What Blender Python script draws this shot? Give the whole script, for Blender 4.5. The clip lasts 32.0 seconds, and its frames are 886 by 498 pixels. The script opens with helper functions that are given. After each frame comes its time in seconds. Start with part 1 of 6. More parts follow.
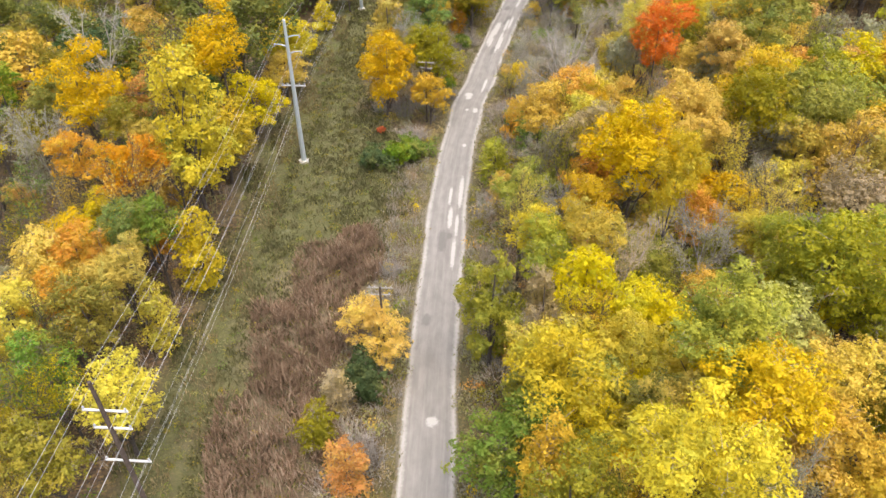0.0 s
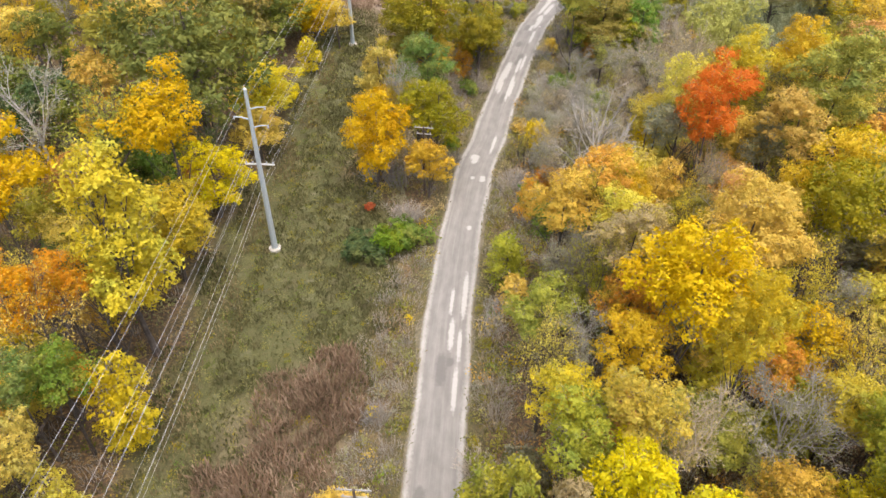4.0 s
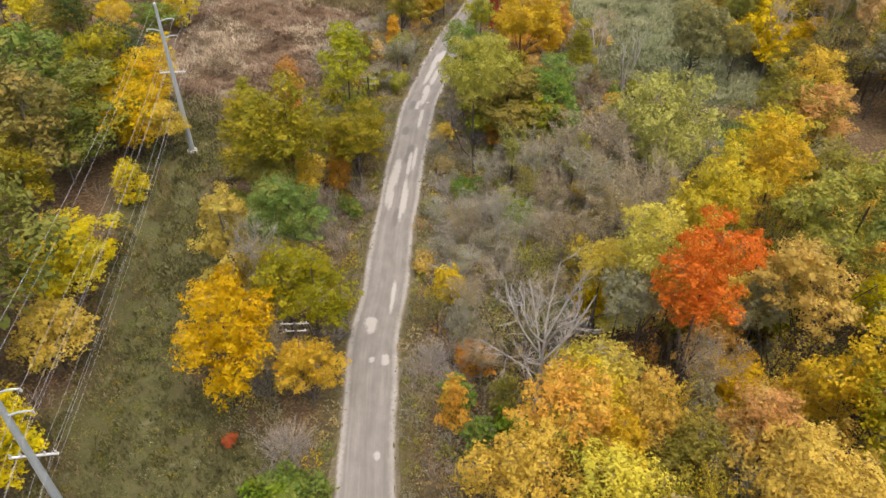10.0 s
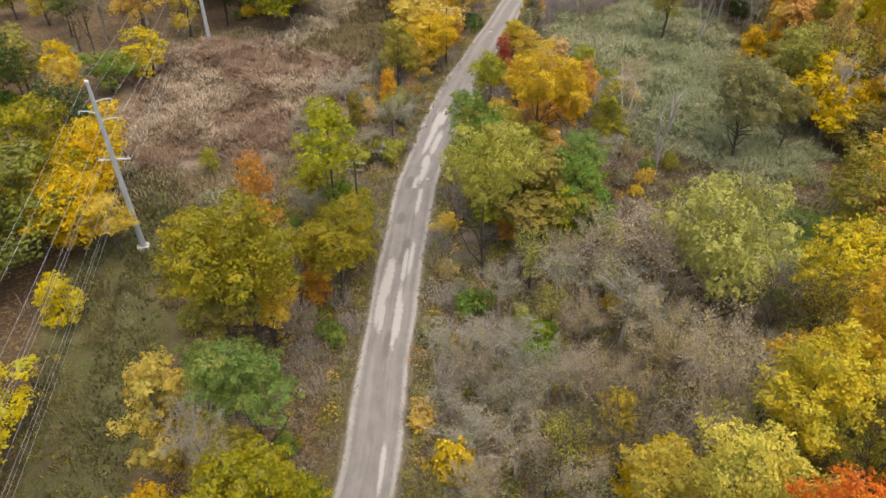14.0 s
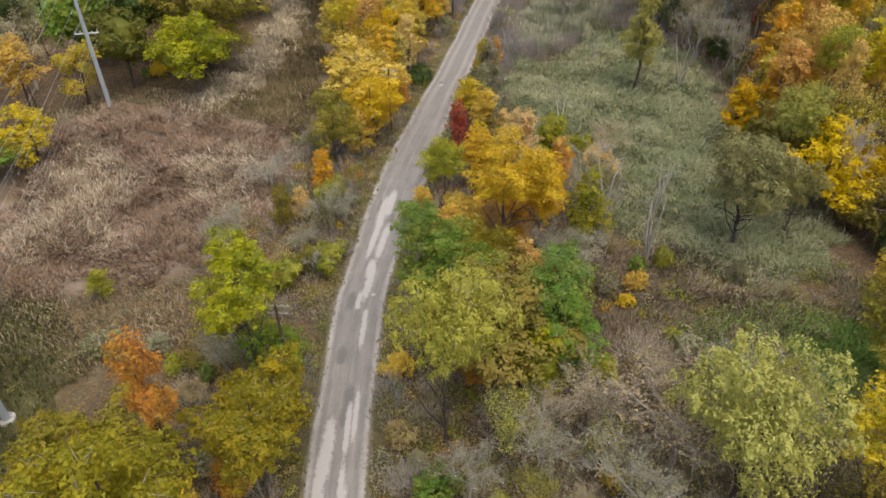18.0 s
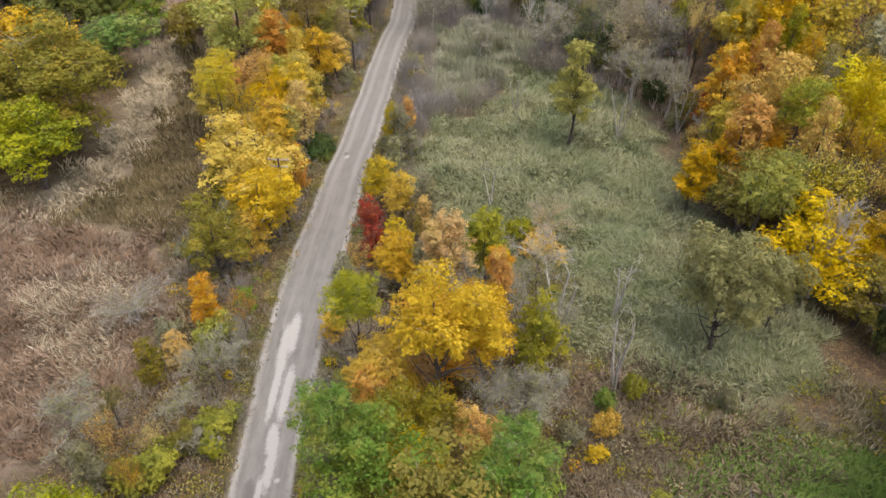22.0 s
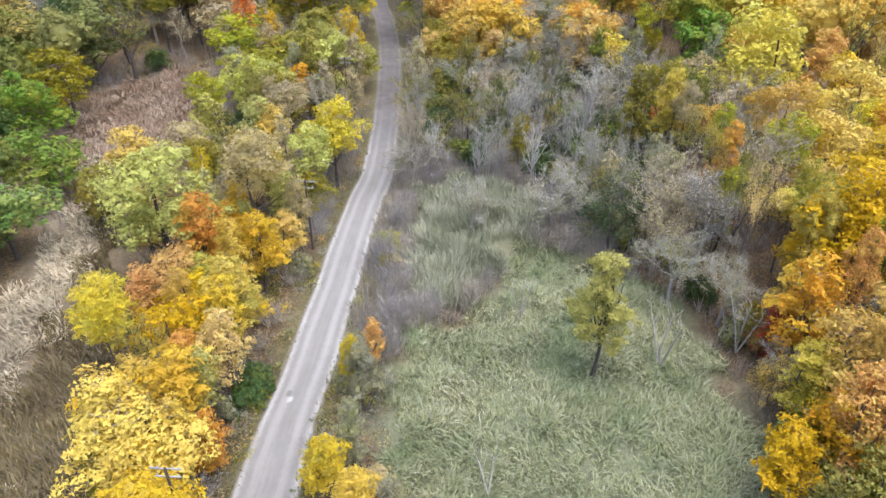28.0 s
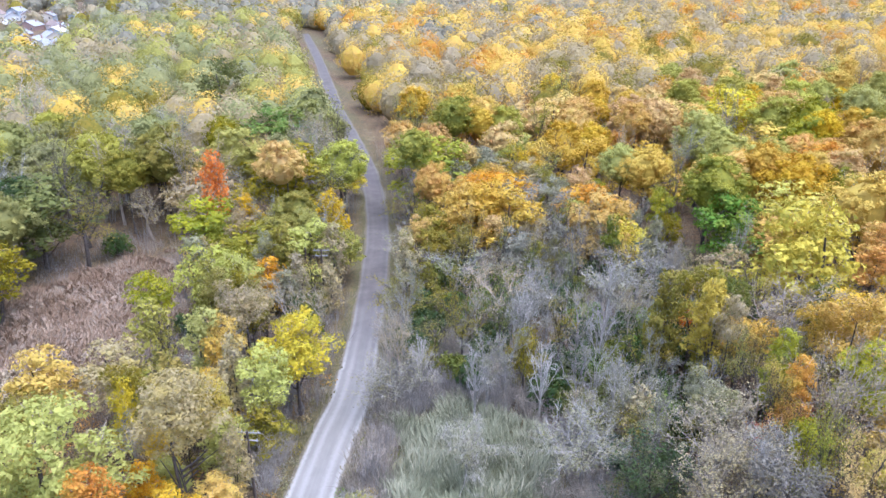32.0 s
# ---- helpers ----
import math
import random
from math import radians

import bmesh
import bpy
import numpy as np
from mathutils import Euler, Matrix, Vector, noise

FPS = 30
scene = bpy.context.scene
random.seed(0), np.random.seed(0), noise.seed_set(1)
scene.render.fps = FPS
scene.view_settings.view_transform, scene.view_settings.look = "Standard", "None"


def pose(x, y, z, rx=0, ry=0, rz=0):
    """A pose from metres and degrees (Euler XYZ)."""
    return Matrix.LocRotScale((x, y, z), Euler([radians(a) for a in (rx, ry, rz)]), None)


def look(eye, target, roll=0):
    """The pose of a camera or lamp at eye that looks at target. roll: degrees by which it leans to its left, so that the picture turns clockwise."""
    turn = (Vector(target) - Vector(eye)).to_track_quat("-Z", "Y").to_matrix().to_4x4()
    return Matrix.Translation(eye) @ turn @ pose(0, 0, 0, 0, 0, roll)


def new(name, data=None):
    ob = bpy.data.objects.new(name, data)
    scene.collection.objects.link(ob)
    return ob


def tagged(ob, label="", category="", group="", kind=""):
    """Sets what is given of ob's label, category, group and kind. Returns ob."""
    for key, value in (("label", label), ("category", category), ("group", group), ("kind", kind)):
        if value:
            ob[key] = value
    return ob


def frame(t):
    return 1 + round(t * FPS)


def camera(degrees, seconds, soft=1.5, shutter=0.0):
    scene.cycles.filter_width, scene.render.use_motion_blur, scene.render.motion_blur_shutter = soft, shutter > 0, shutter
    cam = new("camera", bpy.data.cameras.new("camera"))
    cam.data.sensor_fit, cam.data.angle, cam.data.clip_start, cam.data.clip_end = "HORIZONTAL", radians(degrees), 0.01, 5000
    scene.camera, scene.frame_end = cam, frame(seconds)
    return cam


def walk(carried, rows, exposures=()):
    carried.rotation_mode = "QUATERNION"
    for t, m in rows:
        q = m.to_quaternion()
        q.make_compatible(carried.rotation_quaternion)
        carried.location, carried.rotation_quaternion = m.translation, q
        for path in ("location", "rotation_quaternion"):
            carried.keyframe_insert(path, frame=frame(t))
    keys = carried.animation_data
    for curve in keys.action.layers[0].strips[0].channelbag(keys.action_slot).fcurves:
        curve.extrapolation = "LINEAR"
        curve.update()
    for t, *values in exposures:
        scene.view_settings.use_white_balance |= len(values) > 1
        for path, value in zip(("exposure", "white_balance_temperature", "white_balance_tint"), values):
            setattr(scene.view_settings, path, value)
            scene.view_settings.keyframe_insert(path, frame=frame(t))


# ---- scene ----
cam = camera(64.0, 32.0, soft=1.5)
METRES, EYE, TILT, LEAN, TURN = 170.0, 53.4, -39.0, 0.0, 0.0
ROWS = [
    (0.0, 0.0, 0.0, 0.0, 0.0, 0.0, -0.0),
    (0.5, 0.0, 0.0128, 0.0099, -0.01, -0.04, -0.04),
    (1.0, 0.0006, 0.0257, 0.0189, 0.05, -0.03, -0.09),
    (1.5, 0.0007, 0.0387, 0.0282, 0.08, -0.03, -0.13),
    (2.0, 0.0008, 0.0518, 0.0373, 0.09, -0.04, -0.17),
    (2.5, 0.0009, 0.0648, 0.0465, 0.12, -0.09, -0.22),
    (4.5, 0.0022, 0.1161, 0.0862, 0.29, -0.3, -0.37),
    (5.0, 0.0022, 0.1285, 0.096, -0.04, -0.3, -0.16),
    (5.5, 0.0027, 0.141, 0.1061, -0.6, -0.35, 0.32),
    (6.0, 0.0031, 0.1533, 0.116, -1.46, -0.37, 1.0),
    (6.5, 0.0039, 0.1655, 0.1258, -2.96, -0.4, 2.22),
    (7.0, 0.0045, 0.1775, 0.1358, -4.85, -0.5, 3.75),
    (7.5, 0.005, 0.1893, 0.1463, -6.84, -0.72, 5.33),
    (8.0, 0.0056, 0.2015, 0.1561, -8.16, -0.83, 6.36),
    (8.5, 0.0068, 0.2139, 0.166, -8.18, -0.9, 6.4),
    (9.0, 0.0082, 0.2265, 0.1754, -8.22, -0.91, 6.4),
    (9.5, 0.0101, 0.2388, 0.1846, -8.21, -0.89, 6.39),
    (10.0, 0.0128, 0.2512, 0.1941, -8.13, -0.9, 6.4),
    (10.5, 0.0144, 0.2634, 0.2039, -8.18, -0.93, 6.4),
    (11.0, 0.0172, 0.2758, 0.2133, -8.13, -0.96, 6.42),
    (11.5, 0.0197, 0.2881, 0.2227, -8.12, -0.95, 6.41),
    (12.0, 0.0224, 0.3001, 0.2323, -8.11, -0.98, 6.4),
    (12.5, 0.025, 0.3123, 0.2421, -8.12, -0.99, 6.36),
    (13.0, 0.0279, 0.3245, 0.2517, -8.12, -1.0, 6.38),
    (13.5, 0.031, 0.3366, 0.2611, -8.09, -0.98, 6.35),
    (15.5, 0.0451, 0.3831, 0.2992, -7.95, -0.95, 6.33),
    (16.0, 0.0489, 0.395, 0.3092, -7.98, -0.96, 6.34),
    (16.5, 0.0527, 0.4069, 0.3193, -8.15, -1.01, 6.47),
    (17.0, 0.0566, 0.4186, 0.3289, -8.6, -1.08, 6.83),
    (17.5, 0.0605, 0.4301, 0.3383, -9.67, -1.23, 7.69),
    (18.0, 0.0642, 0.4421, 0.3474, -11.35, -1.47, 8.98),
    (18.5, 0.0682, 0.4538, 0.3562, -13.2, -1.76, 10.37),
    (19.0, 0.0726, 0.4655, 0.3651, -15.05, -2.11, 11.8),
    (19.5, 0.0771, 0.477, 0.3741, -16.87, -2.51, 13.16),
    (20.0, 0.0818, 0.4884, 0.3829, -17.4, -2.66, 13.56),
    (20.5, 0.0872, 0.4996, 0.3917, -17.38, -2.65, 13.61),
    (21.0, 0.0925, 0.5108, 0.4006, -17.45, -2.68, 13.64),
    (21.5, 0.0983, 0.5218, 0.4096, -17.47, -2.72, 13.69),
    (22.0, 0.1042, 0.5329, 0.4183, -17.52, -2.74, 13.73),
    (22.5, 0.1104, 0.5439, 0.4271, -17.54, -2.78, 13.8),
    (23.0, 0.1166, 0.5551, 0.4359, -17.59, -2.8, 13.85),
    (23.5, 0.123, 0.5661, 0.4442, -17.63, -2.81, 13.88),
    (24.0, 0.1296, 0.577, 0.4529, -17.67, -2.83, 13.94),
    (24.5, 0.1361, 0.5877, 0.4616, -17.72, -2.84, 13.97),
    (26.5, 0.1623, 0.6314, 0.4983, -17.95, -3.13, 14.0),
    (27.0, 0.1694, 0.6424, 0.5072, -17.94, -1.54, 14.03),
    (27.5, 0.1758, 0.6535, 0.5155, -17.97, 0.53, 14.04),
    (28.0, 0.1826, 0.6647, 0.5235, -17.98, 2.65, 14.0),
    (28.5, 0.1895, 0.6756, 0.532, -17.97, 4.73, 13.98),
    (29.0, 0.1965, 0.6864, 0.5407, -17.95, 6.78, 13.96),
    (29.5, 0.2034, 0.6972, 0.5493, -17.94, 8.86, 13.93),
    (30.0, 0.2101, 0.7082, 0.5575, -17.94, 10.96, 13.89),
    (30.5, 0.2171, 0.7192, 0.5657, -17.92, 13.07, 13.86),
    (31.0, 0.2238, 0.7302, 0.5736, -17.91, 14.45, 13.87),
    (31.5, 0.231, 0.7414, 0.5818, -17.91, 14.46, 13.85),
    (32.0, 0.2381, 0.7524, 0.5901, -17.92, 14.46, 13.84),
]
EXPOSURES = [(0.0, 1.2, 6550, 10), (2.5, 1.18, 6550, 10), (6.0, 0.94, 6650, 10), (8.0, 0.7, 6850, 11), (10.0, 0.72, 6900, 11), (13.0, 0.64, 6850, 11), (16.0, 0.52, 6600, 10), (19.0, 0.45, 6500, 10), (21.0, 0.5, 6450, 10), (24.0, 0.92, 6350, 10), (28.0, 1.2, 5600, 10), (30.0, 1.3, 5200, 13), (32.0, 1.3, 5000, 15)]
walk(cam, [(t, pose(0, 0, EYE, TILT, LEAN, TURN) @ pose(METRES * x, METRES * y, METRES * z, 90 + pitch, roll, yaw)) for t, x, y, z, yaw, pitch, roll in ROWS], EXPOSURES)

# ---- world and light: a bright, even overcast sky ----
world = bpy.data.worlds.new("overcast_sky")
scene.world = world
world.use_nodes = True
wn = world.node_tree
sky = wn.nodes.new("ShaderNodeTexSky")
sky.sky_type = "NISHITA"
sky.sun_disc = False
sky.sun_elevation, sky.sun_rotation = radians(75), radians(150)
sky.air_density, sky.dust_density, sky.ozone_density = 1.0, 6.0, 0.6
wn.links.new(sky.outputs["Color"], wn.nodes["Background"].inputs["Color"])
wn.nodes["Background"].inputs["Strength"].default_value = 0.13

sun = new("sun", bpy.data.lights.new("sun", "SUN"))
sun.data.energy, sun.data.angle, sun.data.color = 1.1, radians(90), (1.0, 0.97, 0.92)
sun.matrix_world = look((0, 0, 0), (-0.12, 0.22, -0.97))

# ---- materials ----


def nodes_of(name):
    m = bpy.data.materials.new(name)
    m.use_nodes = True
    nt = m.node_tree
    return m, nt, nt.nodes["Principled BSDF"]


def ramp_node(nt, stops):
    r = nt.nodes.new("ShaderNodeValToRGB")
    el = r.color_ramp.elements
    while len(el) < len(stops):
        el.new(0.5)
    for e, (p, c) in zip(el, stops):
        e.position, e.color = p, (*c, 1)
    return r


def noise_node(nt, scale, detail=4.0, vec=None, rough=0.6):
    n = nt.nodes.new("ShaderNodeTexNoise")
    n.inputs["Scale"].default_value, n.inputs["Detail"].default_value = scale, detail
    n.inputs["Roughness"].default_value = rough
    if vec is not None:
        nt.links.new(vec, n.inputs["Vector"])
    return n


def mix_node(nt, fac, a, b, how="MIX"):
    m = nt.nodes.new("ShaderNodeMix")
    m.data_type, m.blend_type = "RGBA", how
    for sock, v in ((m.inputs[0], fac), (m.inputs[6], a), (m.inputs[7], b)):
        if isinstance(v, bpy.types.NodeSocket):
            nt.links.new(v, sock)
        elif isinstance(v, (int, float)):
            sock.default_value = v
        else:
            sock.default_value = (*v, 1)
    return m.outputs[2]


def math_node(nt, op, a, b=0.0):
    m = nt.nodes.new("ShaderNodeMath")
    m.operation = op
    for sock, v in ((m.inputs[0], a), (m.inputs[1], b)):
        if isinstance(v, bpy.types.NodeSocket):
            nt.links.new(v, sock)
        else:
            sock.default_value = v
    return m.outputs[0]


def spread(nt, value, low, high):
    m = nt.nodes.new("ShaderNodeMapRange")
    nt.links.new(value, m.inputs["Value"])
    m.inputs["From Min"].default_value, m.inputs["From Max"].default_value = low, high
    return m.outputs["Result"]


def leaf_material(name, main, second, accent, share=0.35, vary=1.0):
    """Leaves: two tones from leaf to leaf, an accent in patches of the crown, and a change of strength from tree to tree."""
    m, nt, b = nodes_of(name)
    geo = nt.nodes.new("ShaderNodeNewGeometry")
    tc = nt.nodes.new("ShaderNodeTexCoord")
    info = nt.nodes.new("ShaderNodeObjectInfo")
    leaf = ramp_node(nt, [(0.0, [c * (1 - 0.2 * vary) for c in second]), (0.4, main), (0.75, second), (1.0, [min(0.9, c * (1 + 0.15 * vary)) for c in main])])
    tuft = noise_node(nt, 0.9, 2.0, tc.outputs["Object"])
    each = math_node(nt, "MULTIPLY", geo.outputs["Random Per Island"], 0.45)
    nt.links.new(math_node(nt, "ADD", each, math_node(nt, "MULTIPLY", spread(nt, tuft.outputs["Fac"], 0.3, 0.7), 0.55)), leaf.inputs[0])
    shift = nt.nodes.new("ShaderNodeVectorMath")
    shift.operation = "ADD"
    nt.links.new(tc.outputs["Object"], shift.inputs[0])
    nt.links.new(info.outputs["Random"], shift.inputs[1])
    patch = noise_node(nt, 0.32, 3.0, shift.outputs[0])
    fac = spread(nt, patch.outputs["Fac"], 0.62 - share * 0.5, 0.78 - share * 0.3)
    col = mix_node(nt, fac, leaf.outputs[0], accent)
    tone = nt.nodes.new("ShaderNodeHueSaturation")
    nt.links.new(col, tone.inputs["Color"])
    nt.links.new(math_node(nt, "ADD", math_node(nt, "MULTIPLY", info.outputs["Random"], 0.02), 0.499), tone.inputs["Hue"])
    other = math_node(nt, "FRACT", math_node(nt, "MULTIPLY", info.outputs["Random"], 7.31))
    nt.links.new(math_node(nt, "ADD", math_node(nt, "MULTIPLY", other, 0.2), 0.9), tone.inputs["Saturation"])
    nt.links.new(math_node(nt, "ADD", math_node(nt, "MULTIPLY", info.outputs["Random"], 0.18), 0.87), tone.inputs["Value"])
    nt.links.new(tone.outputs[0], b.inputs["Base Color"])
    b.inputs["Roughness"].default_value = 0.65
    b.inputs["Specular IOR Level"].default_value = 0.25
    tr = nt.nodes.new("ShaderNodeBsdfTranslucent")
    nt.links.new(tone.outputs[0], tr.inputs["Color"])
    mx = nt.nodes.new("ShaderNodeMixShader")
    mx.inputs[0].default_value = 0.28
    nt.links.new(b.outputs[0], mx.inputs[1])
    nt.links.new(tr.outputs[0], mx.inputs[2])
    nt.links.new(mx.outputs[0], nt.nodes["Material Output"].inputs["Surface"])
    return m


LEAF = {
    "yellow": leaf_material("leaves_yellow", (0.68, 0.495, 0.032), (0.58, 0.44, 0.042), (0.46, 0.415, 0.055), 0.3),
    "gold": leaf_material("leaves_gold", (0.68, 0.45, 0.045), (0.61, 0.40, 0.05), (0.66, 0.395, 0.045), 0.3),
    "lemon": leaf_material("leaves_lemon", (0.43, 0.38, 0.035), (0.33, 0.31, 0.04), (0.22, 0.25, 0.035), 0.35),
    "olive": leaf_material("leaves_olive", (0.285, 0.24, 0.028), (0.21, 0.188, 0.025), (0.40, 0.29, 0.034), 0.35),
    "moss": leaf_material("leaves_moss", (0.18, 0.19, 0.034), (0.125, 0.145, 0.028), (0.28, 0.255, 0.042), 0.35),
    "green": leaf_material("leaves_green", (0.15, 0.25, 0.03), (0.20, 0.26, 0.035), (0.36, 0.34, 0.05), 0.3),
    "dark": leaf_material("leaves_dark_green", (0.06, 0.105, 0.03), (0.10, 0.13, 0.035), (0.20, 0.20, 0.04), 0.25),
    "orange": leaf_material("leaves_orange", (0.66, 0.27, 0.05), (0.62, 0.34, 0.07), (0.64, 0.43, 0.07), 0.3),
    "red": leaf_material("leaves_red", (0.80, 0.20, 0.025), (0.76, 0.235, 0.03), (0.76, 0.31, 0.04), 0.2),
    "crimson": leaf_material("leaves_crimson", (0.44, 0.06, 0.04), (0.46, 0.10, 0.06), (0.42, 0.18, 0.07), 0.25),
    "tan": leaf_material("leaves_tan", (0.48, 0.37, 0.20), (0.41, 0.33, 0.20), (0.44, 0.32, 0.10), 0.35),
    "willow": leaf_material("leaves_willow", (0.51, 0.46, 0.10), (0.44, 0.41, 0.095), (0.39, 0.375, 0.08), 0.3),
    # Pale and grey buff: thin foliage nearby, haze painted into the far woods.
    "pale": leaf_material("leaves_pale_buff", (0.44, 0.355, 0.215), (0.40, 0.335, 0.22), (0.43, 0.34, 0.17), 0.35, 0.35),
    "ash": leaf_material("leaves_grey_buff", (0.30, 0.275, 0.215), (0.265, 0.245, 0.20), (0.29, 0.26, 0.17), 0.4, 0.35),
    "peach": leaf_material("leaves_peach", (0.70, 0.43, 0.14), (0.65, 0.44, 0.17), (0.68, 0.49, 0.13), 0.35),
    "sage": leaf_material("leaves_blue_green", (0.10, 0.145, 0.085), (0.14, 0.175, 0.11), (0.19, 0.20, 0.12), 0.3),
    "drab": leaf_material("leaves_drab_olive", (0.325, 0.305, 0.105), (0.265, 0.255, 0.095), (0.38, 0.345, 0.115), 0.3, 0.6),
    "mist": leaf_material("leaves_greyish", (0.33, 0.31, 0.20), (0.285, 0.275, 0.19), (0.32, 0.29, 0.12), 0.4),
}


def bark_material(name, a, c, scale=3.0):
    m, nt, b = nodes_of(name)
    tc = nt.nodes.new("ShaderNodeTexCoord")
    info = nt.nodes.new("ShaderNodeObjectInfo")
    n = noise_node(nt, scale, 6.0, tc.outputs["Object"])
    col = ramp_node(nt, [(0.3, a), (0.7, c)])
    nt.links.new(n.outputs["Fac"], col.inputs[0])
    tone = nt.nodes.new("ShaderNodeHueSaturation")
    nt.links.new(col.outputs[0], tone.inputs["Color"])
    nt.links.new(math_node(nt, "ADD", math_node(nt, "MULTIPLY", info.outputs["Random"], 0.5), 0.75), tone.inputs["Value"])
    nt.links.new(tone.outputs[0], b.inputs["Base Color"])
    b.inputs["Roughness"].default_value = 0.9
    bump = nt.nodes.new("ShaderNodeBump")
    bump.inputs["Strength"].default_value, bump.inputs["Distance"].default_value = 0.5, 0.03
    nt.links.new(n.outputs["Fac"], bump.inputs["Height"])
    nt.links.new(bump.outputs[0], b.inputs["Normal"])
    return m


BARK = bark_material("bark_dark", (0.05, 0.04, 0.035), (0.14, 0.115, 0.095))
PALE_BARK = bark_material("bark_pale", (0.30, 0.275, 0.245), (0.52, 0.485, 0.44))
TWIG = bark_material("twigs_grey_brown", (0.26, 0.215, 0.165), (0.47, 0.41, 0.335))
PURPLE_TWIG = bark_material("twigs_mauve", (0.22, 0.20, 0.182), (0.40, 0.372, 0.345))


def straw_material(name, a, b_, c, patch_tone=None):
    m, nt, b = nodes_of(name)
    geo = nt.nodes.new("ShaderNodeNewGeometry")
    blade = ramp_node(nt, [(0.0, a), (0.5, b_), (1.0, c)])
    nt.links.new(geo.outputs["Random Per Island"], blade.inputs[0])
    patch = noise_node(nt, 0.13, 3.0, geo.outputs["Position"])
    dim = spread(nt, patch.outputs["Fac"], 0.35, 0.65)
    col = mix_node(nt, dim, blade.outputs[0], patch_tone or [0.55 * u + 0.2 * v for u, v in zip(a, c)])
    nt.links.new(col, b.inputs["Base Color"])
    b.inputs["Roughness"].default_value = 0.8
    b.inputs["Specular IOR Level"].default_value = 0.2
    return m


STRAW = {
    "meadow": straw_material("grass_meadow", (0.055, 0.066, 0.016), (0.115, 0.112, 0.038), (0.25, 0.215, 0.105)),
    "pink": straw_material("reeds_dry", (0.20, 0.135, 0.085), (0.345, 0.25, 0.172), (0.51, 0.405, 0.305), (0.215, 0.142, 0.09)),
    "brown": straw_material("reeds_brown", (0.162, 0.115, 0.072), (0.281, 0.212, 0.149), (0.408, 0.332, 0.246)),
    "marsh": straw_material("reeds_green", (0.18, 0.19, 0.085), (0.335, 0.33, 0.175), (0.48, 0.45, 0.28), (0.20, 0.235, 0.11)),
    "swath": straw_material("reeds_pale_green", (0.22, 0.235, 0.13), (0.34, 0.345, 0.21), (0.47, 0.45, 0.30), (0.24, 0.27, 0.15)),
    "plume": straw_material("reeds_tall_pale", (0.25, 0.255, 0.165), (0.37, 0.365, 0.25), (0.50, 0.47, 0.345), (0.28, 0.29, 0.185)),
    "buff": straw_material("reeds_flattened", (0.40, 0.33, 0.21), (0.57, 0.475, 0.325), (0.70, 0.62, 0.47)),
    "sedge": straw_material("sedge_dark", (0.14, 0.112, 0.045), (0.245, 0.195, 0.095), (0.36, 0.29, 0.16)),
    "verge": straw_material("grass_verge", (0.125, 0.125, 0.038), (0.235, 0.20, 0.085), (0.38, 0.31, 0.19)),
    "russet": straw_material("weeds_russet", (0.175, 0.105, 0.065), (0.30, 0.205, 0.135), (0.45, 0.345, 0.25), (0.165, 0.11, 0.07)),
    "dun": straw_material("grass_dun", (0.20, 0.17, 0.085), (0.36, 0.305, 0.18), (0.52, 0.445, 0.31)),
    "lush": straw_material("grass_lush", (0.17, 0.28, 0.05), (0.27, 0.40, 0.09), (0.37, 0.46, 0.16), (0.23, 0.33, 0.085)),
}


def plain_material(name, colour, rough=0.6, metal=0.0, vary=0.15, scale=8.0):
    m, nt, b = nodes_of(name)
    tc = nt.nodes.new("ShaderNodeTexCoord")
    n = noise_node(nt, scale, 5.0, tc.outputs["Object"])
    col = ramp_node(nt, [(0.3, [c * (1 - vary) for c in colour]), (0.7, [min(1, c * (1 + vary)) for c in colour])])
    nt.links.new(n.outputs["Fac"], col.inputs[0])
    nt.links.new(col.outputs[0], b.inputs["Base Color"])
    b.inputs["Roughness"].default_value, b.inputs["Metallic"].default_value = rough, metal
    return m


STEEL = plain_material("galvanised_steel", (0.50, 0.56, 0.60), 0.5, 0.3)
ARM_GREY = plain_material("light_grey_fibreglass", (0.72, 0.72, 0.70), 0.5)
CERAMIC = plain_material("grey_insulator", (0.45, 0.46, 0.48), 0.3)
WIRE = plain_material("aluminium_wire", (0.46, 0.46, 0.46), 0.5, 0.2)
CONCRETE = plain_material("concrete", (0.45, 0.43, 0.39), 0.9)
OLD_WOOD = plain_material("weathered_pole_wood", (0.10, 0.075, 0.06), 0.9, 0, 0.35, 4.0)
ARM_WOOD = plain_material("bleached_arm_wood", (0.38, 0.365, 0.345), 0.85, 0, 0.25, 5.0)

# ---- the plan: heights, road line, zones ----
ROAD_LINE = [(-2.6, 5), (-2.2, 20), (-1.3, 38), (-1.0, 49), (-0.6, 56), (0.0, 65), (0.7, 75), (1.9, 87.5), (4.0, 102), (6.2, 110.5),
             (9.2, 124), (12.8, 138), (16.5, 150.5), (21.0, 161.5), (24.2, 169), (29.7, 180), (35.0, 190.7), (40.0, 200), (46.2, 212), (53.0, 225.5),
             (58.2, 234.5), (64.0, 248), (70.5, 265), (79.3, 290), (89.5, 331), (101.0, 402), (112.0, 462), (129.0, 555), (150, 680)]


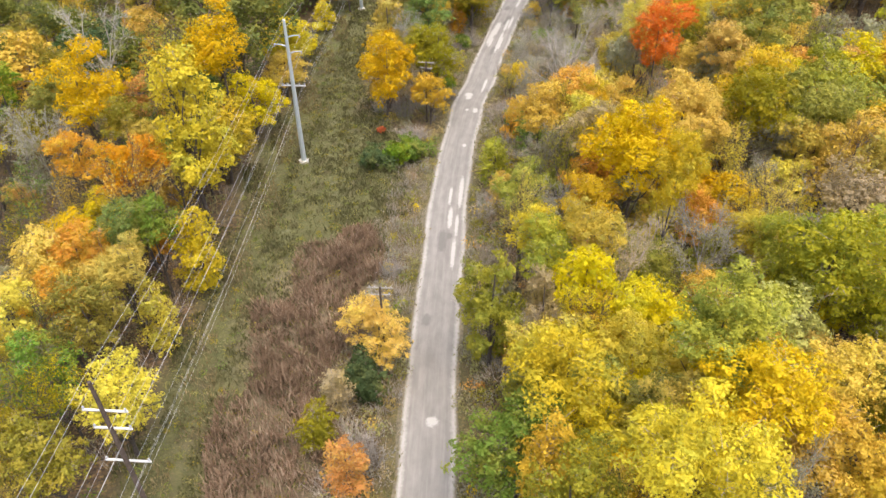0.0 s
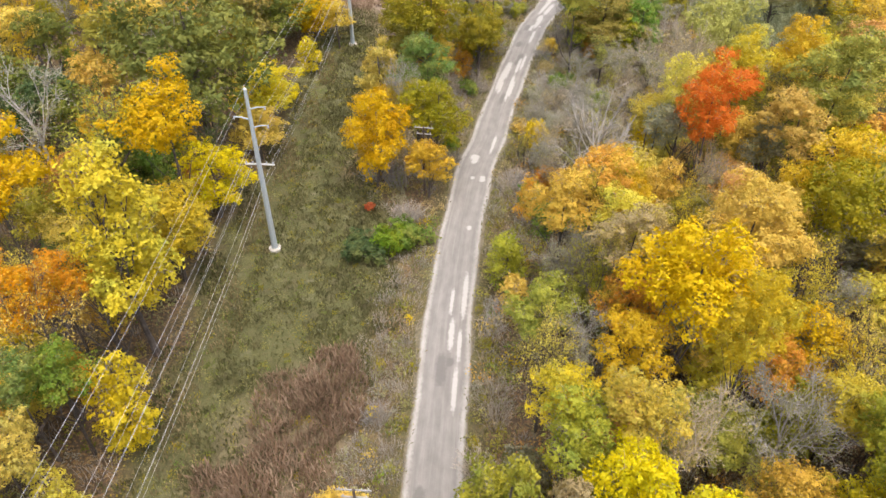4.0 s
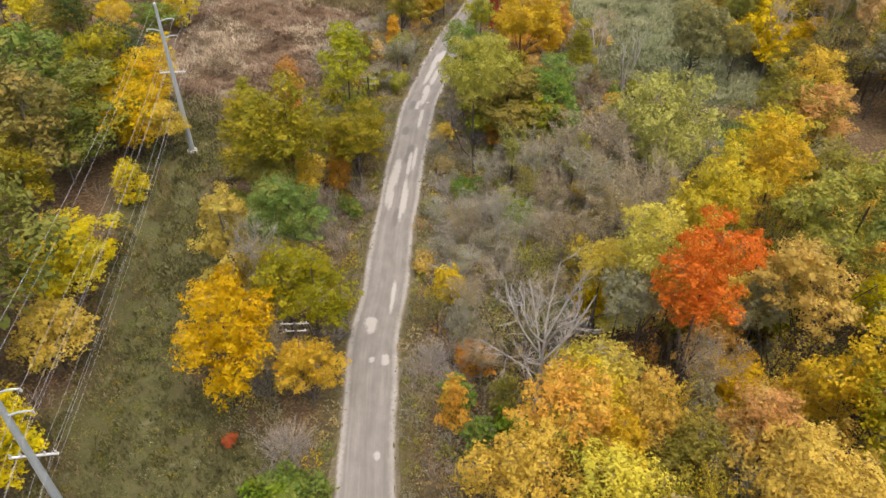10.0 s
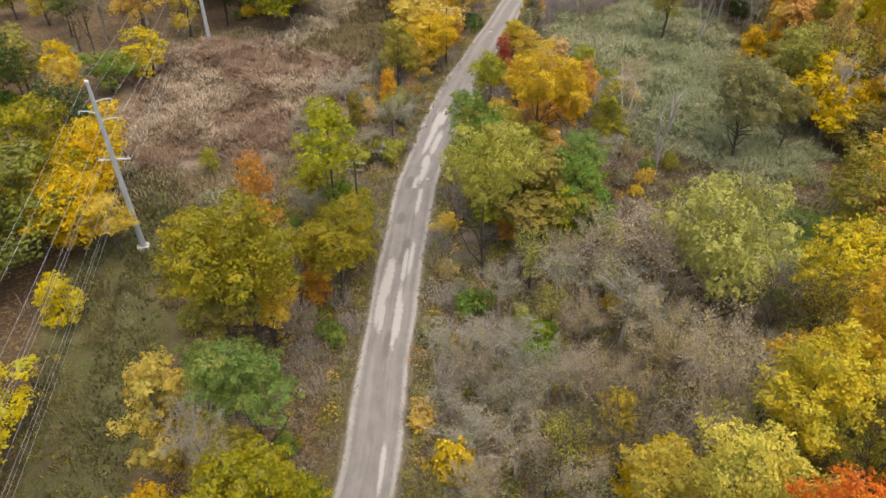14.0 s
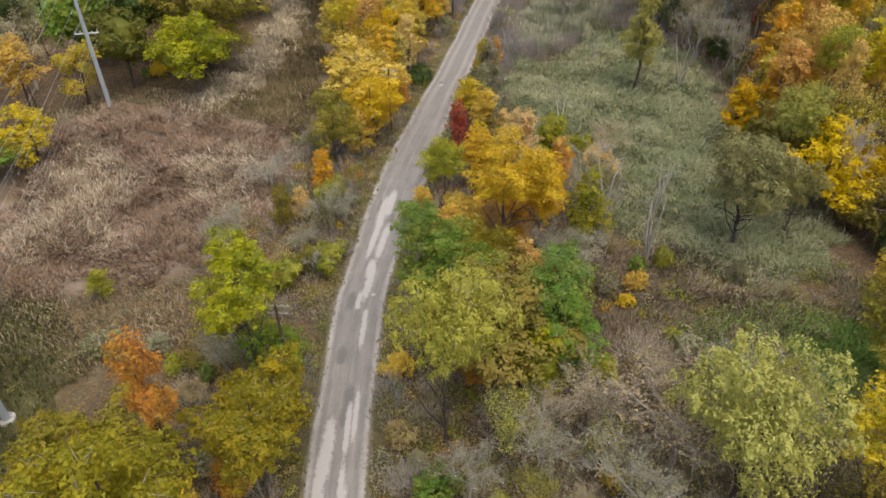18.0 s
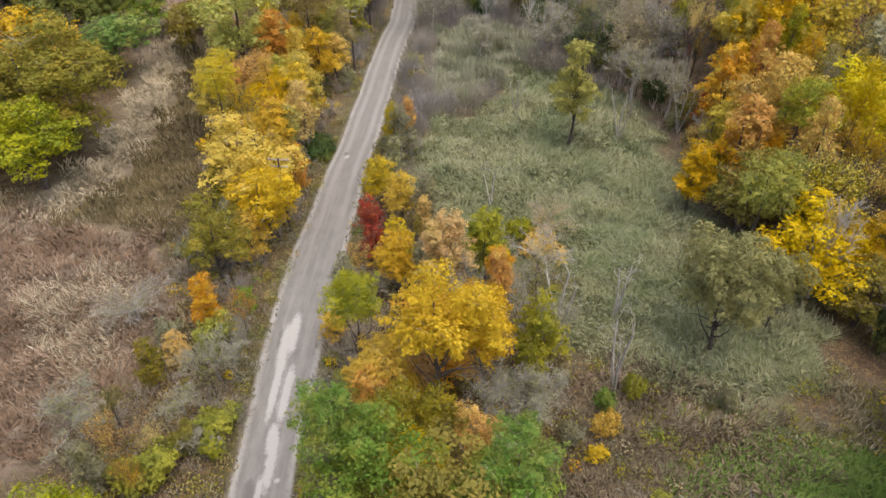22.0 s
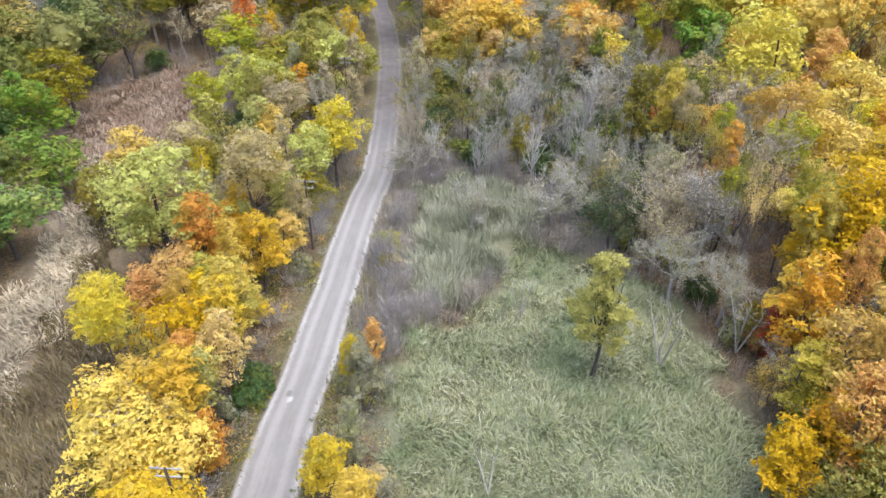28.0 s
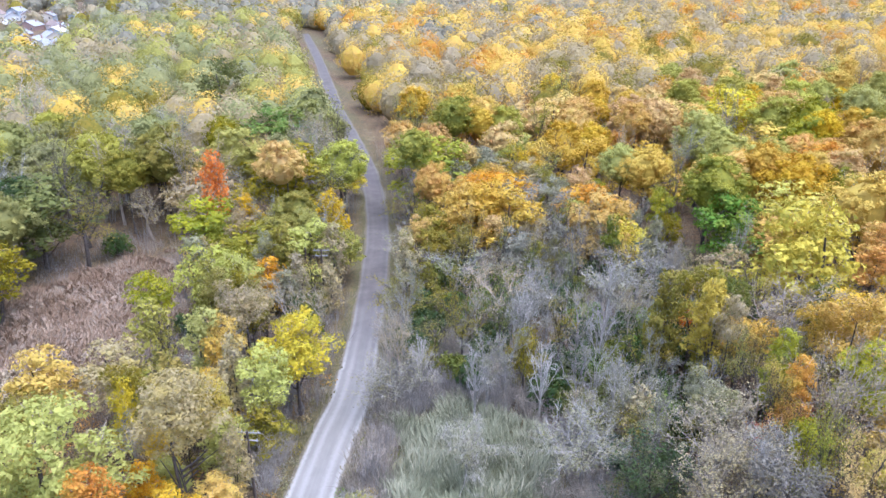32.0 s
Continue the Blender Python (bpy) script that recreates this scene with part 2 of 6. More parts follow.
def spline(points, step):
    """Catmull-Rom through plan points, at about even steps."""
    p = np.array([points[0], *points, points[-1]], float)
    out = []
    for i in range(1, len(p) - 2):
        n = max(2, int(np.linalg.norm(p[i + 1] - p[i]) / step))
        for k in range(n):
            t = k / n
            out.append(0.5 * (2 * p[i] + (p[i + 1] - p[i - 1]) * t + (2 * p[i - 1] - 5 * p[i] + 4 * p[i + 1] - p[i + 2]) * t * t
                              + (3 * p[i] - p[i - 1] - 3 * p[i + 1] + p[i + 2]) * t ** 3))
    out.append(p[-1])
    return np.array(out)


ROAD = spline(ROAD_LINE, 1.0)
ROAD_T = np.gradient(ROAD, axis=0)
ROAD_T /= np.linalg.norm(ROAD_T, axis=1)[:, None]


def road_offset(x, y):
    """Distance from the road's middle; minus on its west side."""
    d = np.array([x, y]) - ROAD
    i = int(np.argmin((d ** 2).sum(1)))
    side = d[i, 0] * ROAD_T[i, 1] - d[i, 1] * ROAD_T[i, 0]
    return math.copysign(math.hypot(*d[i]), side)


def swell(v):
    s = np.clip((np.asarray(v, float) - 110) / 50, 0, 1)
    return 1.2 * s * s * (3 - 2 * s)


def waves(x, y):
    """Small unevenness of the ground, smooth and seeded by its numbers alone."""
    return 0.10 * np.sin(x * 0.31 + 1.7 * np.sin(y * 0.13)) + 0.08 * np.sin(y * 0.43 + 1.3 * np.sin(x * 0.21)) + 0.06 * np.sin(0.9 * x + 0.7 * y)


def ground_z(x, y):
    near = min(1.0, max(0.0, (abs(road_offset(x, y)) - 2.6) / 3.0))
    return float(swell(y) + near * (waves(x, y) - 0.12))


def inside(px, py, poly):
    """Signed distance to a polygon, minus inside; px, py arrays."""
    px, py = np.asarray(px, float), np.asarray(py, float)
    best, odd = np.full(px.shape, 1e9), np.zeros(px.shape, bool)
    for (x0, y0), (x1, y1) in zip(poly, poly[1:] + poly[:1]):
        ex, ey = x1 - x0, y1 - y0
        k = np.clip(((px - x0) * ex + (py - y0) * ey) / (ex * ex + ey * ey), 0, 1)
        best = np.minimum(best, np.hypot(px - x0 - k * ex, py - y0 - k * ey))
        if ey:
            odd ^= ((y0 > py) != (y1 > py)) & (px < x0 + (py - y0) * ex / ey)
    return np.where(odd, -best, best)


CORRIDOR = [(-29, 5), (-12, 5), (-10.5, 49), (-6.5, 66), (-3.5, 86), (-13, 104), (-12, 136), (-11, 146), (-16, 158), (-23, 160), (-24, 120), (-26.5, 80), (-27.5, 40)]
BROWN_BRUSH = [(-20, 5), (-11, 5), (-9.5, 49), (-7, 62), (-9, 70), (-15, 68), (-19, 55), (-21, 40)]
PINK_FIELD = [(-24, 172), (-19, 158), (-8, 159), (-4, 157), (8, 165), (12, 176), (11, 187), (0, 194), (-3, 197), (-14, 199), (-22, 190)]
BUFF_STRIP = [(-3, 196), (3, 193), (8, 199), (15, 214), (19, 226), (22, 246), (24, 256), (18, 256), (15, 236), (8, 213)]
DUN_STRIP = [(0, 195), (4, 190), (12, 184), (16, 186), (18.5, 197), (21, 212), (22, 226), (24, 246), (21, 246), (17, 222), (10.5, 205), (6, 197)]
MARSH = [(41, 170), (43, 186), (46, 194), (49.5, 199), (56, 198.5), (63, 203), (68, 210.5), (72, 207), (76, 200), (80, 190), (75, 178), (72, 166), (74, 155), (69, 143), (60, 140), (47, 151), (47, 158)]
LINE_TRACK = [(-25.5, 25), (-22.5, 25), (-21.5, 88), (-18, 142), (-20.5, 142), (-24.5, 88)]
TALL_REEDS = [(52, 205), (58, 219), (62, 227), (70, 229), (76, 219), (75, 210), (68, 211), (62, 204), (55, 200)]
DRY_RIM = [(20, 104), (12, 120), (22, 126), (36, 128), (42, 146), (48, 150), (62, 139), (70, 140), (68, 124), (56, 112), (40, 106)]
WET_GREEN = [(46, 137), (52, 139), (62, 135), (69, 131), (62, 124), (50, 129)]
LAWN = [(-34, 238), (-14, 236), (-12, 258), (-36, 262)]
FAR_FIELD = [(14, 240), (24, 246), (39, 258), (42, 275), (40, 292), (26, 288), (16, 280), (13, 262)]

# ---- ground: one sheet to the horizon ----
xs = np.concatenate([[-4000, -2000, -1000, -600, -400, -280, -200, -150, -120, -100], np.arange(-85, 136, 1.5), [145, 160, 185, 230, 300, 400, 550, 800, 1300, 2200, 4000]])
ys = np.concatenate([[-3000, -1200, -500, -200, -80, -35], np.arange(-12, 301, 1.5), [310, 330, 360, 400, 460, 540, 640, 780, 1000, 1400, 2200, 4500]])
gx, gy = np.meshgrid(xs, ys)
gx, gy = gx.ravel(), gy.ravel()
off = np.array([min(np.hypot(ROAD[:, 0] - a, ROAD[:, 1] - b)) for a, b in zip(gx, gy)])
gz = swell(gy) + np.clip((off - 2.6) / 3.0, 0, 1) * (waves(gx, gy) - 0.12) - np.where(off < 3.2, 0.10, 0)
nx = len(xs)
cell = np.arange(len(gx)).reshape(len(ys), nx)
faces = np.stack([cell[:-1, :-1], cell[:-1, 1:], cell[1:, 1:], cell[1:, :-1]], -1).reshape(-1, 4)
gm = bpy.data.meshes.new("ground")
gm.from_pydata(np.stack([gx, gy, gz], 1).tolist(), [], faces.tolist())
wob = 2.2 * np.sin(gx * 0.5 + 2 * np.sin(gy * 0.23)) * np.sin(gy * 0.37 + gx * 0.11)
for label, polys in (("grassy", [CORRIDOR]), ("reedy", [PINK_FIELD, FAR_FIELD]), ("marshy", [MARSH, TALL_REEDS]), ("brushy", [BROWN_BRUSH, DRY_RIM, DUN_STRIP]), ("pale", [BUFF_STRIP]), ("lush", [LAWN]), ("damp", [WET_GREEN])):
    w = np.max([np.clip(0.5 - (inside(gx, gy, q) + wob) / 4.0, 0, 1) for q in polys], 0)
    if label == "grassy":
        w = np.maximum(w, 0.8 * np.clip(1 - (off - 2.5) / 3.0, 0, 1))
    att = gm.attributes.new(label, "FLOAT", "POINT")
    att.data.foreach_set("value", w.astype(np.float32))
gm.polygons.foreach_set("use_smooth", np.ones(len(faces), bool))

GROUND, nt, b = nodes_of("woodland_ground")
geo = nt.nodes.new("ShaderNodeNewGeometry")
coarse = noise_node(nt, 0.12, 5.0, geo.outputs["Position"])
mid = noise_node(nt, 0.9, 5.0, geo.outputs["Position"], 0.7)
fine = noise_node(nt, 6.0, 6.0, geo.outputs["Position"], 0.75)
grain = spread(nt, math_node(nt, "ADD", math_node(nt, "MULTIPLY", mid.outputs["Fac"], 0.5), math_node(nt, "MULTIPLY", fine.outputs["Fac"], 0.5)), 0.35, 0.65)
litter = mix_node(nt, grain, (0.05, 0.035, 0.025), (0.19, 0.135, 0.085))
litter = mix_node(nt, spread(nt, coarse.outputs["Fac"], 0.45, 0.65), litter, mix_node(nt, grain, (0.05, 0.045, 0.022), (0.17, 0.15, 0.075)))
cells = nt.nodes.new("ShaderNodeTexVoronoi")
cells.inputs["Scale"].default_value = 5.0
nt.links.new(geo.outputs["Position"], cells.inputs["Vector"])
fallen = ramp_node(nt, [(0.0, (0.05, 0.035, 0.02)), (0.45, (0.12, 0.075, 0.038)), (0.75, (0.26, 0.14, 0.05)), (1.0, (0.40, 0.27, 0.085))])
sep = nt.nodes.new("ShaderNodeSeparateColor")
nt.links.new(cells.outputs["Color"], sep.inputs[0])
nt.links.new(sep.outputs[0], fallen.inputs[0])
litter = mix_node(nt, 0.5, litter, fallen.outputs[0])
col = litter
for label, dark, light in (("grassy", (0.045, 0.054, 0.014), (0.165, 0.153, 0.058)), ("brushy", (0.11, 0.084, 0.048), (0.26, 0.205, 0.125)), ("reedy", (0.187, 0.136, 0.094), (0.390, 0.312, 0.234)),
                           ("pale", (0.226, 0.179, 0.117), (0.390, 0.335, 0.242)), ("marshy", (0.109, 0.125, 0.062), (0.281, 0.289, 0.172)), ("lush", (0.062, 0.125, 0.023), (0.172, 0.242, 0.062)), ("damp", (0.12, 0.165, 0.04), (0.25, 0.29, 0.10))):
    at = nt.nodes.new("ShaderNodeAttribute")
    at.attribute_name = label
    col = mix_node(nt, at.outputs["Fac"], col, mix_node(nt, grain, dark, light))
blot = noise_node(nt, 0.45, 5.0, geo.outputs["Position"], 0.65)
col = mix_node(nt, math_node(nt, "MULTIPLY", spread(nt, blot.outputs["Fac"], 0.5, 0.68), 0.55), col, (0.075, 0.055, 0.035))
col = mix_node(nt, math_node(nt, "MULTIPLY", spread(nt, blot.outputs["Fac"], 0.42, 0.3), 0.5), col, (0.27, 0.24, 0.15))
nt.links.new(col, b.inputs["Base Color"])
b.inputs["Roughness"].default_value = 0.95
bump = nt.nodes.new("ShaderNodeBump")
bump.inputs["Strength"].default_value, bump.inputs["Distance"].default_value = 0.8, 0.12
nt.links.new(grain, bump.inputs["Height"])
nt.links.new(bump.outputs[0], b.inputs["Normal"])
gm.materials.append(GROUND)
ground = tagged(new("ground", gm), "uneven woodland ground with leaf litter, rough grass and reeds", "ground", kind="structure")

# ---- road: worn asphalt with pale gravel edges ----
ROADM, nt, b = nodes_of("worn_asphalt_and_gravel")


def attribute_of(name):
    at = nt.nodes.new("ShaderNodeAttribute")
    at.attribute_name = name
    return at.outputs["Fac"]


def along_road(sx, sy, detail):
    """Noise in the road's own coordinates, sx across and sy along it."""
    vec = nt.nodes.new("ShaderNodeCombineXYZ")
    nt.links.new(math_node(nt, "MULTIPLY", attribute_of("across"), 2.4 * sx), vec.inputs[0])
    nt.links.new(math_node(nt, "MULTIPLY", attribute_of("along"), sy), vec.inputs[1])
    return noise_node(nt, 1.0, detail, vec.outputs[0]).outputs["Fac"]


geo = nt.nodes.new("ShaderNodeNewGeometry")
n1 = noise_node(nt, 0.35, 5.0, geo.outputs["Position"]).outputs["Fac"]
n2 = noise_node(nt, 2.4, 6.0, geo.outputs["Position"], 0.7).outputs["Fac"]
n3 = noise_node(nt, 22.0, 3.0, geo.outputs["Position"]).outputs["Fac"]
streak = along_road(2.6, 0.10, 4.0)
smear = along_road(1.1, 0.45, 5.0)
dark, rutted = attribute_of("dark_stretch"), attribute_of("rutted")
edge = math_node(nt, "ABSOLUTE", attribute_of("across"))
wander = math_node(nt, "ADD", edge, math_node(nt, "MULTIPLY", math_node(nt, "SUBTRACT", n2, 0.5), 0.30))
base = mix_node(nt, spread(nt, smear, 0.3, 0.7), (0.175, 0.165, 0.153), (0.245, 0.232, 0.216))
base = mix_node(nt, math_node(nt, "MULTIPLY", spread(nt, streak, 0.5, 0.72), 0.5), base, (0.32, 0.305, 0.285))
base = mix_node(nt, math_node(nt, "MULTIPLY", spread(nt, streak, 0.45, 0.28), 0.45), base, (0.155, 0.145, 0.135))
ruts = spread(nt, math_node(nt, "ABSOLUTE", math_node(nt, "SUBTRACT", wander, 0.45)), 0.22, 0.03)
base = mix_node(nt, math_node(nt, "MULTIPLY", rutted, 0.45), base, (0.235, 0.218, 0.197))
base = mix_node(nt, math_node(nt, "MULTIPLY", ruts, math_node(nt, "ADD", 0.12, math_node(nt, "MULTIPLY", rutted, 0.3))), base, (0.42, 0.40, 0.37))
ragged = math_node(nt, "MULTIPLY", math_node(nt, "SUBTRACT", n2, 0.5), 1.1)
washed = spread(nt, math_node(nt, "ADD", attribute_of("washed"), ragged), 0.32, 0.72)
damp = spread(nt, math_node(nt, "ADD", attribute_of("damp"), ragged), 0.32, 0.72)
base = mix_node(nt, math_node(nt, "MULTIPLY", damp, 0.75), base, (0.135, 0.127, 0.12))
base = mix_node(nt, math_node(nt, "MULTIPLY", washed, 0.85), base, (0.47, 0.452, 0.43))
base = mix_node(nt, math_node(nt, "MULTIPLY", dark, 0.88), base, mix_node(nt, spread(nt, n1, 0.35, 0.65), (0.075, 0.064, 0.06), (0.135, 0.117, 0.108)))
rim = math_node(nt, "MULTIPLY", spread(nt, wander, 0.78, 0.92), math_node(nt, "SUBTRACT", 0.85, math_node(nt, "MULTIPLY", dark, 0.7)))
base = mix_node(nt, rim, base, mix_node(nt, spread(nt, n1, 0.3, 0.7), (0.30, 0.28, 0.255), (0.46, 0.44, 0.41)))
soil = mix_node(nt, spread(nt, n2, 0.35, 0.65), (0.075, 0.062, 0.034), (0.20, 0.17, 0.105))
base = mix_node(nt, spread(nt, wander, 0.97, 1.09), base, soil)
base = mix_node(nt, math_node(nt, "MULTIPLY", spread(nt, n3, 0.3, 0.7), 0.22), base, (0.16, 0.14, 0.12))
nt.links.new(base, b.inputs["Base Color"])
b.inputs["Roughness"].default_value = 0.9
bump = nt.nodes.new("ShaderNodeBump")
bump.inputs["Strength"].default_value, bump.inputs["Distance"].default_value = 0.5, 0.04
nt.links.new(n2, bump.inputs["Height"])
nt.links.new(bump.outputs[0], b.inputs["Normal"])

LANE = spline(ROAD_LINE, 0.4)
LANE_T = np.gradient(LANE, axis=0)
LANE_T /= np.linalg.norm(LANE_T, axis=1)[:, None]
LANE_N = np.stack([LANE_T[:, 1], -LANE_T[:, 0]], 1)
LANE_S = np.concatenate([[0], np.cumsum(np.linalg.norm(np.diff(LANE, axis=0), axis=1))])
ACROSS = np.linspace(-1.4, 1.4, 33)
half = 2.25 + 0.55 * np.exp(-((LANE[:, 1] - 172) / 14) ** 2) + np.where(LANE[:, 1] < 240, 0.12, -0.15)
uneven = 1 + 0.03 * np.sin(LANE_S[:, None] * 0.41 + np.sign(ACROSS)) + 0.025 * np.sin(LANE_S[:, None] * 0.173 - 2 * np.sign(ACROSS))
lane_xy = LANE[:, None] + LANE_N[:, None] * (ACROSS * half[:, None] * uneven)[..., None]
lift = 0.05 - 0.06 * ACROSS ** 2 - 0.12 * np.clip((np.abs(ACROSS) - 1.0) / 0.4, 0, 1)
lane_z = swell(lane_xy[..., 1]) + lift + 0.012 * np.sin(LANE_S[:, None] * 0.9 + 3 * ACROSS)
WASHED, DAMP = np.zeros(lane_z.shape), np.zeros(lane_z.shape)


def worn_spot(x, y, length, wide, mask):
    """A pale washed-out or dark damp spot of the road, stretched along it."""
    i = int(np.argmin(np.hypot(LANE[:, 0] - x, LANE[:, 1] - y)))
    d = lane_xy - np.array([x, y])
    u, v = d @ LANE_T[i] / (length * 0.55), d @ LANE_N[i] / (wide * 0.7 + 0.08)
    mask[:] = np.maximum(mask, np.exp(-(u ** 4 + v ** 2)))


worn_spot(2.4, 78.0, 7.20, 0.35, WASHED)
worn_spot(1.0, 77.0, 4.05, 0.21, WASHED)
worn_spot(1.7, 70.6, 4.50, 0.24, WASHED)
worn_spot(7.1, 110.2, 3.15, 0.21, WASHED)
worn_spot(5.1, 100.8, 1.08, 0.49, WASHED)
worn_spot(4.1, 105.8, 1.26, 0.56, WASHED)
worn_spot(3.1, 89.9, 0.99, 0.35, WASHED)
worn_spot(8.9, 128.5, 4.50, 0.63, WASHED)
worn_spot(12.3, 134.1, 5.40, 0.32, WASHED)
worn_spot(9.0, 123.0, 3.60, 0.49, DAMP)
worn_spot(-0.1, 67.5, 4.05, 0.84, DAMP)
worn_spot(9.1, 129.1, 7.20, 0.63, WASHED)
worn_spot(10.4, 126.6, 9.00, 0.35, WASHED)
worn_spot(4.3, 105.4, 2.25, 0.63, WASHED)
worn_spot(5.1, 100.4, 0.99, 0.49, WASHED)
worn_spot(6.9, 109.1, 4.50, 0.21, WASHED)
worn_spot(3.8, 100.9, 0.72, 0.35, WASHED)
worn_spot(12.3, 135.3, 2.25, 0.77, DAMP)
worn_spot(10.5, 134.1, 3.60, 0.42, DAMP)
worn_spot(15.6, 145.4, 5.40, 0.35, WASHED)
worn_spot(20.0, 158.1, 6.30, 0.56, WASHED)
worn_spot(15.0, 149.4, 2.70, 0.56, DAMP)
worn_spot(10.3, 132.5, 6.30, 0.77, WASHED)
worn_spot(13.2, 135.3, 5.40, 0.28, WASHED)
worn_spot(8.9, 126.8, 4.50, 0.35, WASHED)
worn_spot(10.6, 126.2, 5.40, 0.32, WASHED)
worn_spot(12.9, 137.1, 3.15, 0.63, DAMP)
worn_spot(13.0, 142.4, 2.25, 0.7, DAMP)
worn_spot(21.0, 163.6, 6.30, 0.63, WASHED)
worn_spot(17.8, 153.8, 3.15, 0.56, WASHED)
worn_spot(15.8, 149.3, 2.70, 0.35, WASHED)
worn_spot(36.1, 194.1, 0.72, 0.35, WASHED)
worn_spot(17.4, 149.7, 0.54, 0.28, WASHED)
worn_spot(22.3, 165.1, 5.40, 0.7, WASHED)
worn_spot(19.4, 159.5, 8.10, 0.49, WASHED)
worn_spot(17.4, 152.0, 6.30, 0.56, WASHED)
worn_spot(20.5, 153.1, 4.50, 0.24, WASHED)
worn_spot(20.9, 164.9, 2.70, 0.21, DAMP)
worn_spot(36.2, 194.9, 0.90, 0.35, DAMP)
worn_spot(1.2, 65.0, 5.40, 0.28, WASHED)
worn_spot(0.9, 72.1, 4.50, 0.35, WASHED)
worn_spot(4.1, 106.1, 1.26, 0.7, WASHED)
worn_spot(-1.0, 40.6, 1.08, 0.84, WASHED)
worn_spot(-1.8, 53.9, 1.80, 0.7, DAMP)
worn_spot(0.8, 68.4, 1.17, 0.56, DAMP)

k = len(ACROSS)
cell = np.arange(lane_z.size).reshape(lane_z.shape)
rf = np.stack([cell[:-1, :-1], cell[:-1, 1:], cell[1:, 1:], cell[1:, :-1]], -1).reshape(-1, 4)
rm = bpy.data.meshes.new("road")
rm.from_pydata(np.concatenate([lane_xy, lane_z[..., None]], 2).reshape(-1, 3).tolist(), [], rf.tolist())
row_y = LANE[:, 1:2] * np.ones((1, k))
for label, vals in (("across", ACROSS * np.ones((len(LANE), 1))), ("along", LANE_S[:, None] * np.ones((1, k))), ("dark_stretch", np.clip((row_y - 232) / 28, 0, 1)), ("rutted", np.clip((row_y - 178) / 18, 0, 1)), ("washed", WASHED), ("damp", DAMP)):
    rm.attributes.new(label, "FLOAT", "POINT").data.foreach_set("value", vals.astype(np.float32).ravel())
rm.polygons.foreach_set("use_smooth", np.ones(len(rf), bool))
rm.materials.append(ROADM)
road = tagged(new("road", rm), "narrow worn asphalt road with pale gravel edges and potholes", "road", kind="structure")

# ---- plant shapes, each built once and shared ----


def mesh_of(name, verts, polys, smooth=False):
    me = bpy.data.meshes.new(name)
    me.from_pydata(np.asarray(verts).tolist(), [], polys if isinstance(polys, list) else polys.tolist())
    if smooth:
        me.polygons.foreach_set("use_smooth", np.ones(len(me.polygons), bool))
    me.materials.append(None)
    return me


def unit(v):
    return v / np.maximum(np.linalg.norm(v, axis=-1, keepdims=True), 1e-9)


def leaf_flakes(rng, pos, normal, size, long=1.0, hang=0.0):
    """A pointed flake of three points for each small spray of leaves."""
    n = len(pos)
    t = rng.normal(size=(n, 3))
    t[:, 2] -= hang * 2.5
    t = unit(t - normal * (t * normal).sum(1, keepdims=True))
    b = np.cross(normal, t)
    s = (size * rng.uniform(0.6, 1.4, n))[:, None]
    v = np.stack([pos + t * s * 1.1 * long, pos + b * s * 0.62 - t * s * 0.5, pos - b * s * 0.62 - t * s * 0.6], 1)
    return v.reshape(-1, 3), np.arange(3 * n).reshape(n, 3)


def sprays(rng, pos, out, length, thick):
    """Fine bare twig ends, one sliver each."""
    n = len(pos)
    way = unit(out + rng.normal(size=(n, 3)) * 0.55)
    side = unit(np.cross(way, rng.normal(size=(n, 3)))) * thick
    tip = pos + way * (length * rng.uniform(0.5, 1.3, n))[:, None]
    return np.stack([pos - side, pos + side, tip], 1).reshape(-1, 3), np.arange(3 * n).reshape(n, 3)


def crown_points(rng, lumps, radii, n, flat=0.85, keep=0.8):
    """Points on the outer skins of a crown's lumps, with their outward ways."""
    w = radii ** 2 / (radii ** 2).sum()
    i = rng.choice(len(lumps), n * 2, p=w)
    d = rng.normal(size=(n * 2, 3))
    d[:, 2] += 0.25
    d = unit(d)
    u = 0.52 + 0.66 * rng.random(n * 2) ** 0.8
    p = lumps[i] + d * (radii[i] * u)[:, None] * np.array([1, 1, flat])
    gap = np.linalg.norm((p[:, None] - lumps[None]) / np.array([1, 1, flat]), axis=2) / radii[None]
    gap[np.arange(len(i)), i] = 9
    ok = gap.min(1) > keep
    return p[ok][:n], d[ok][:n]


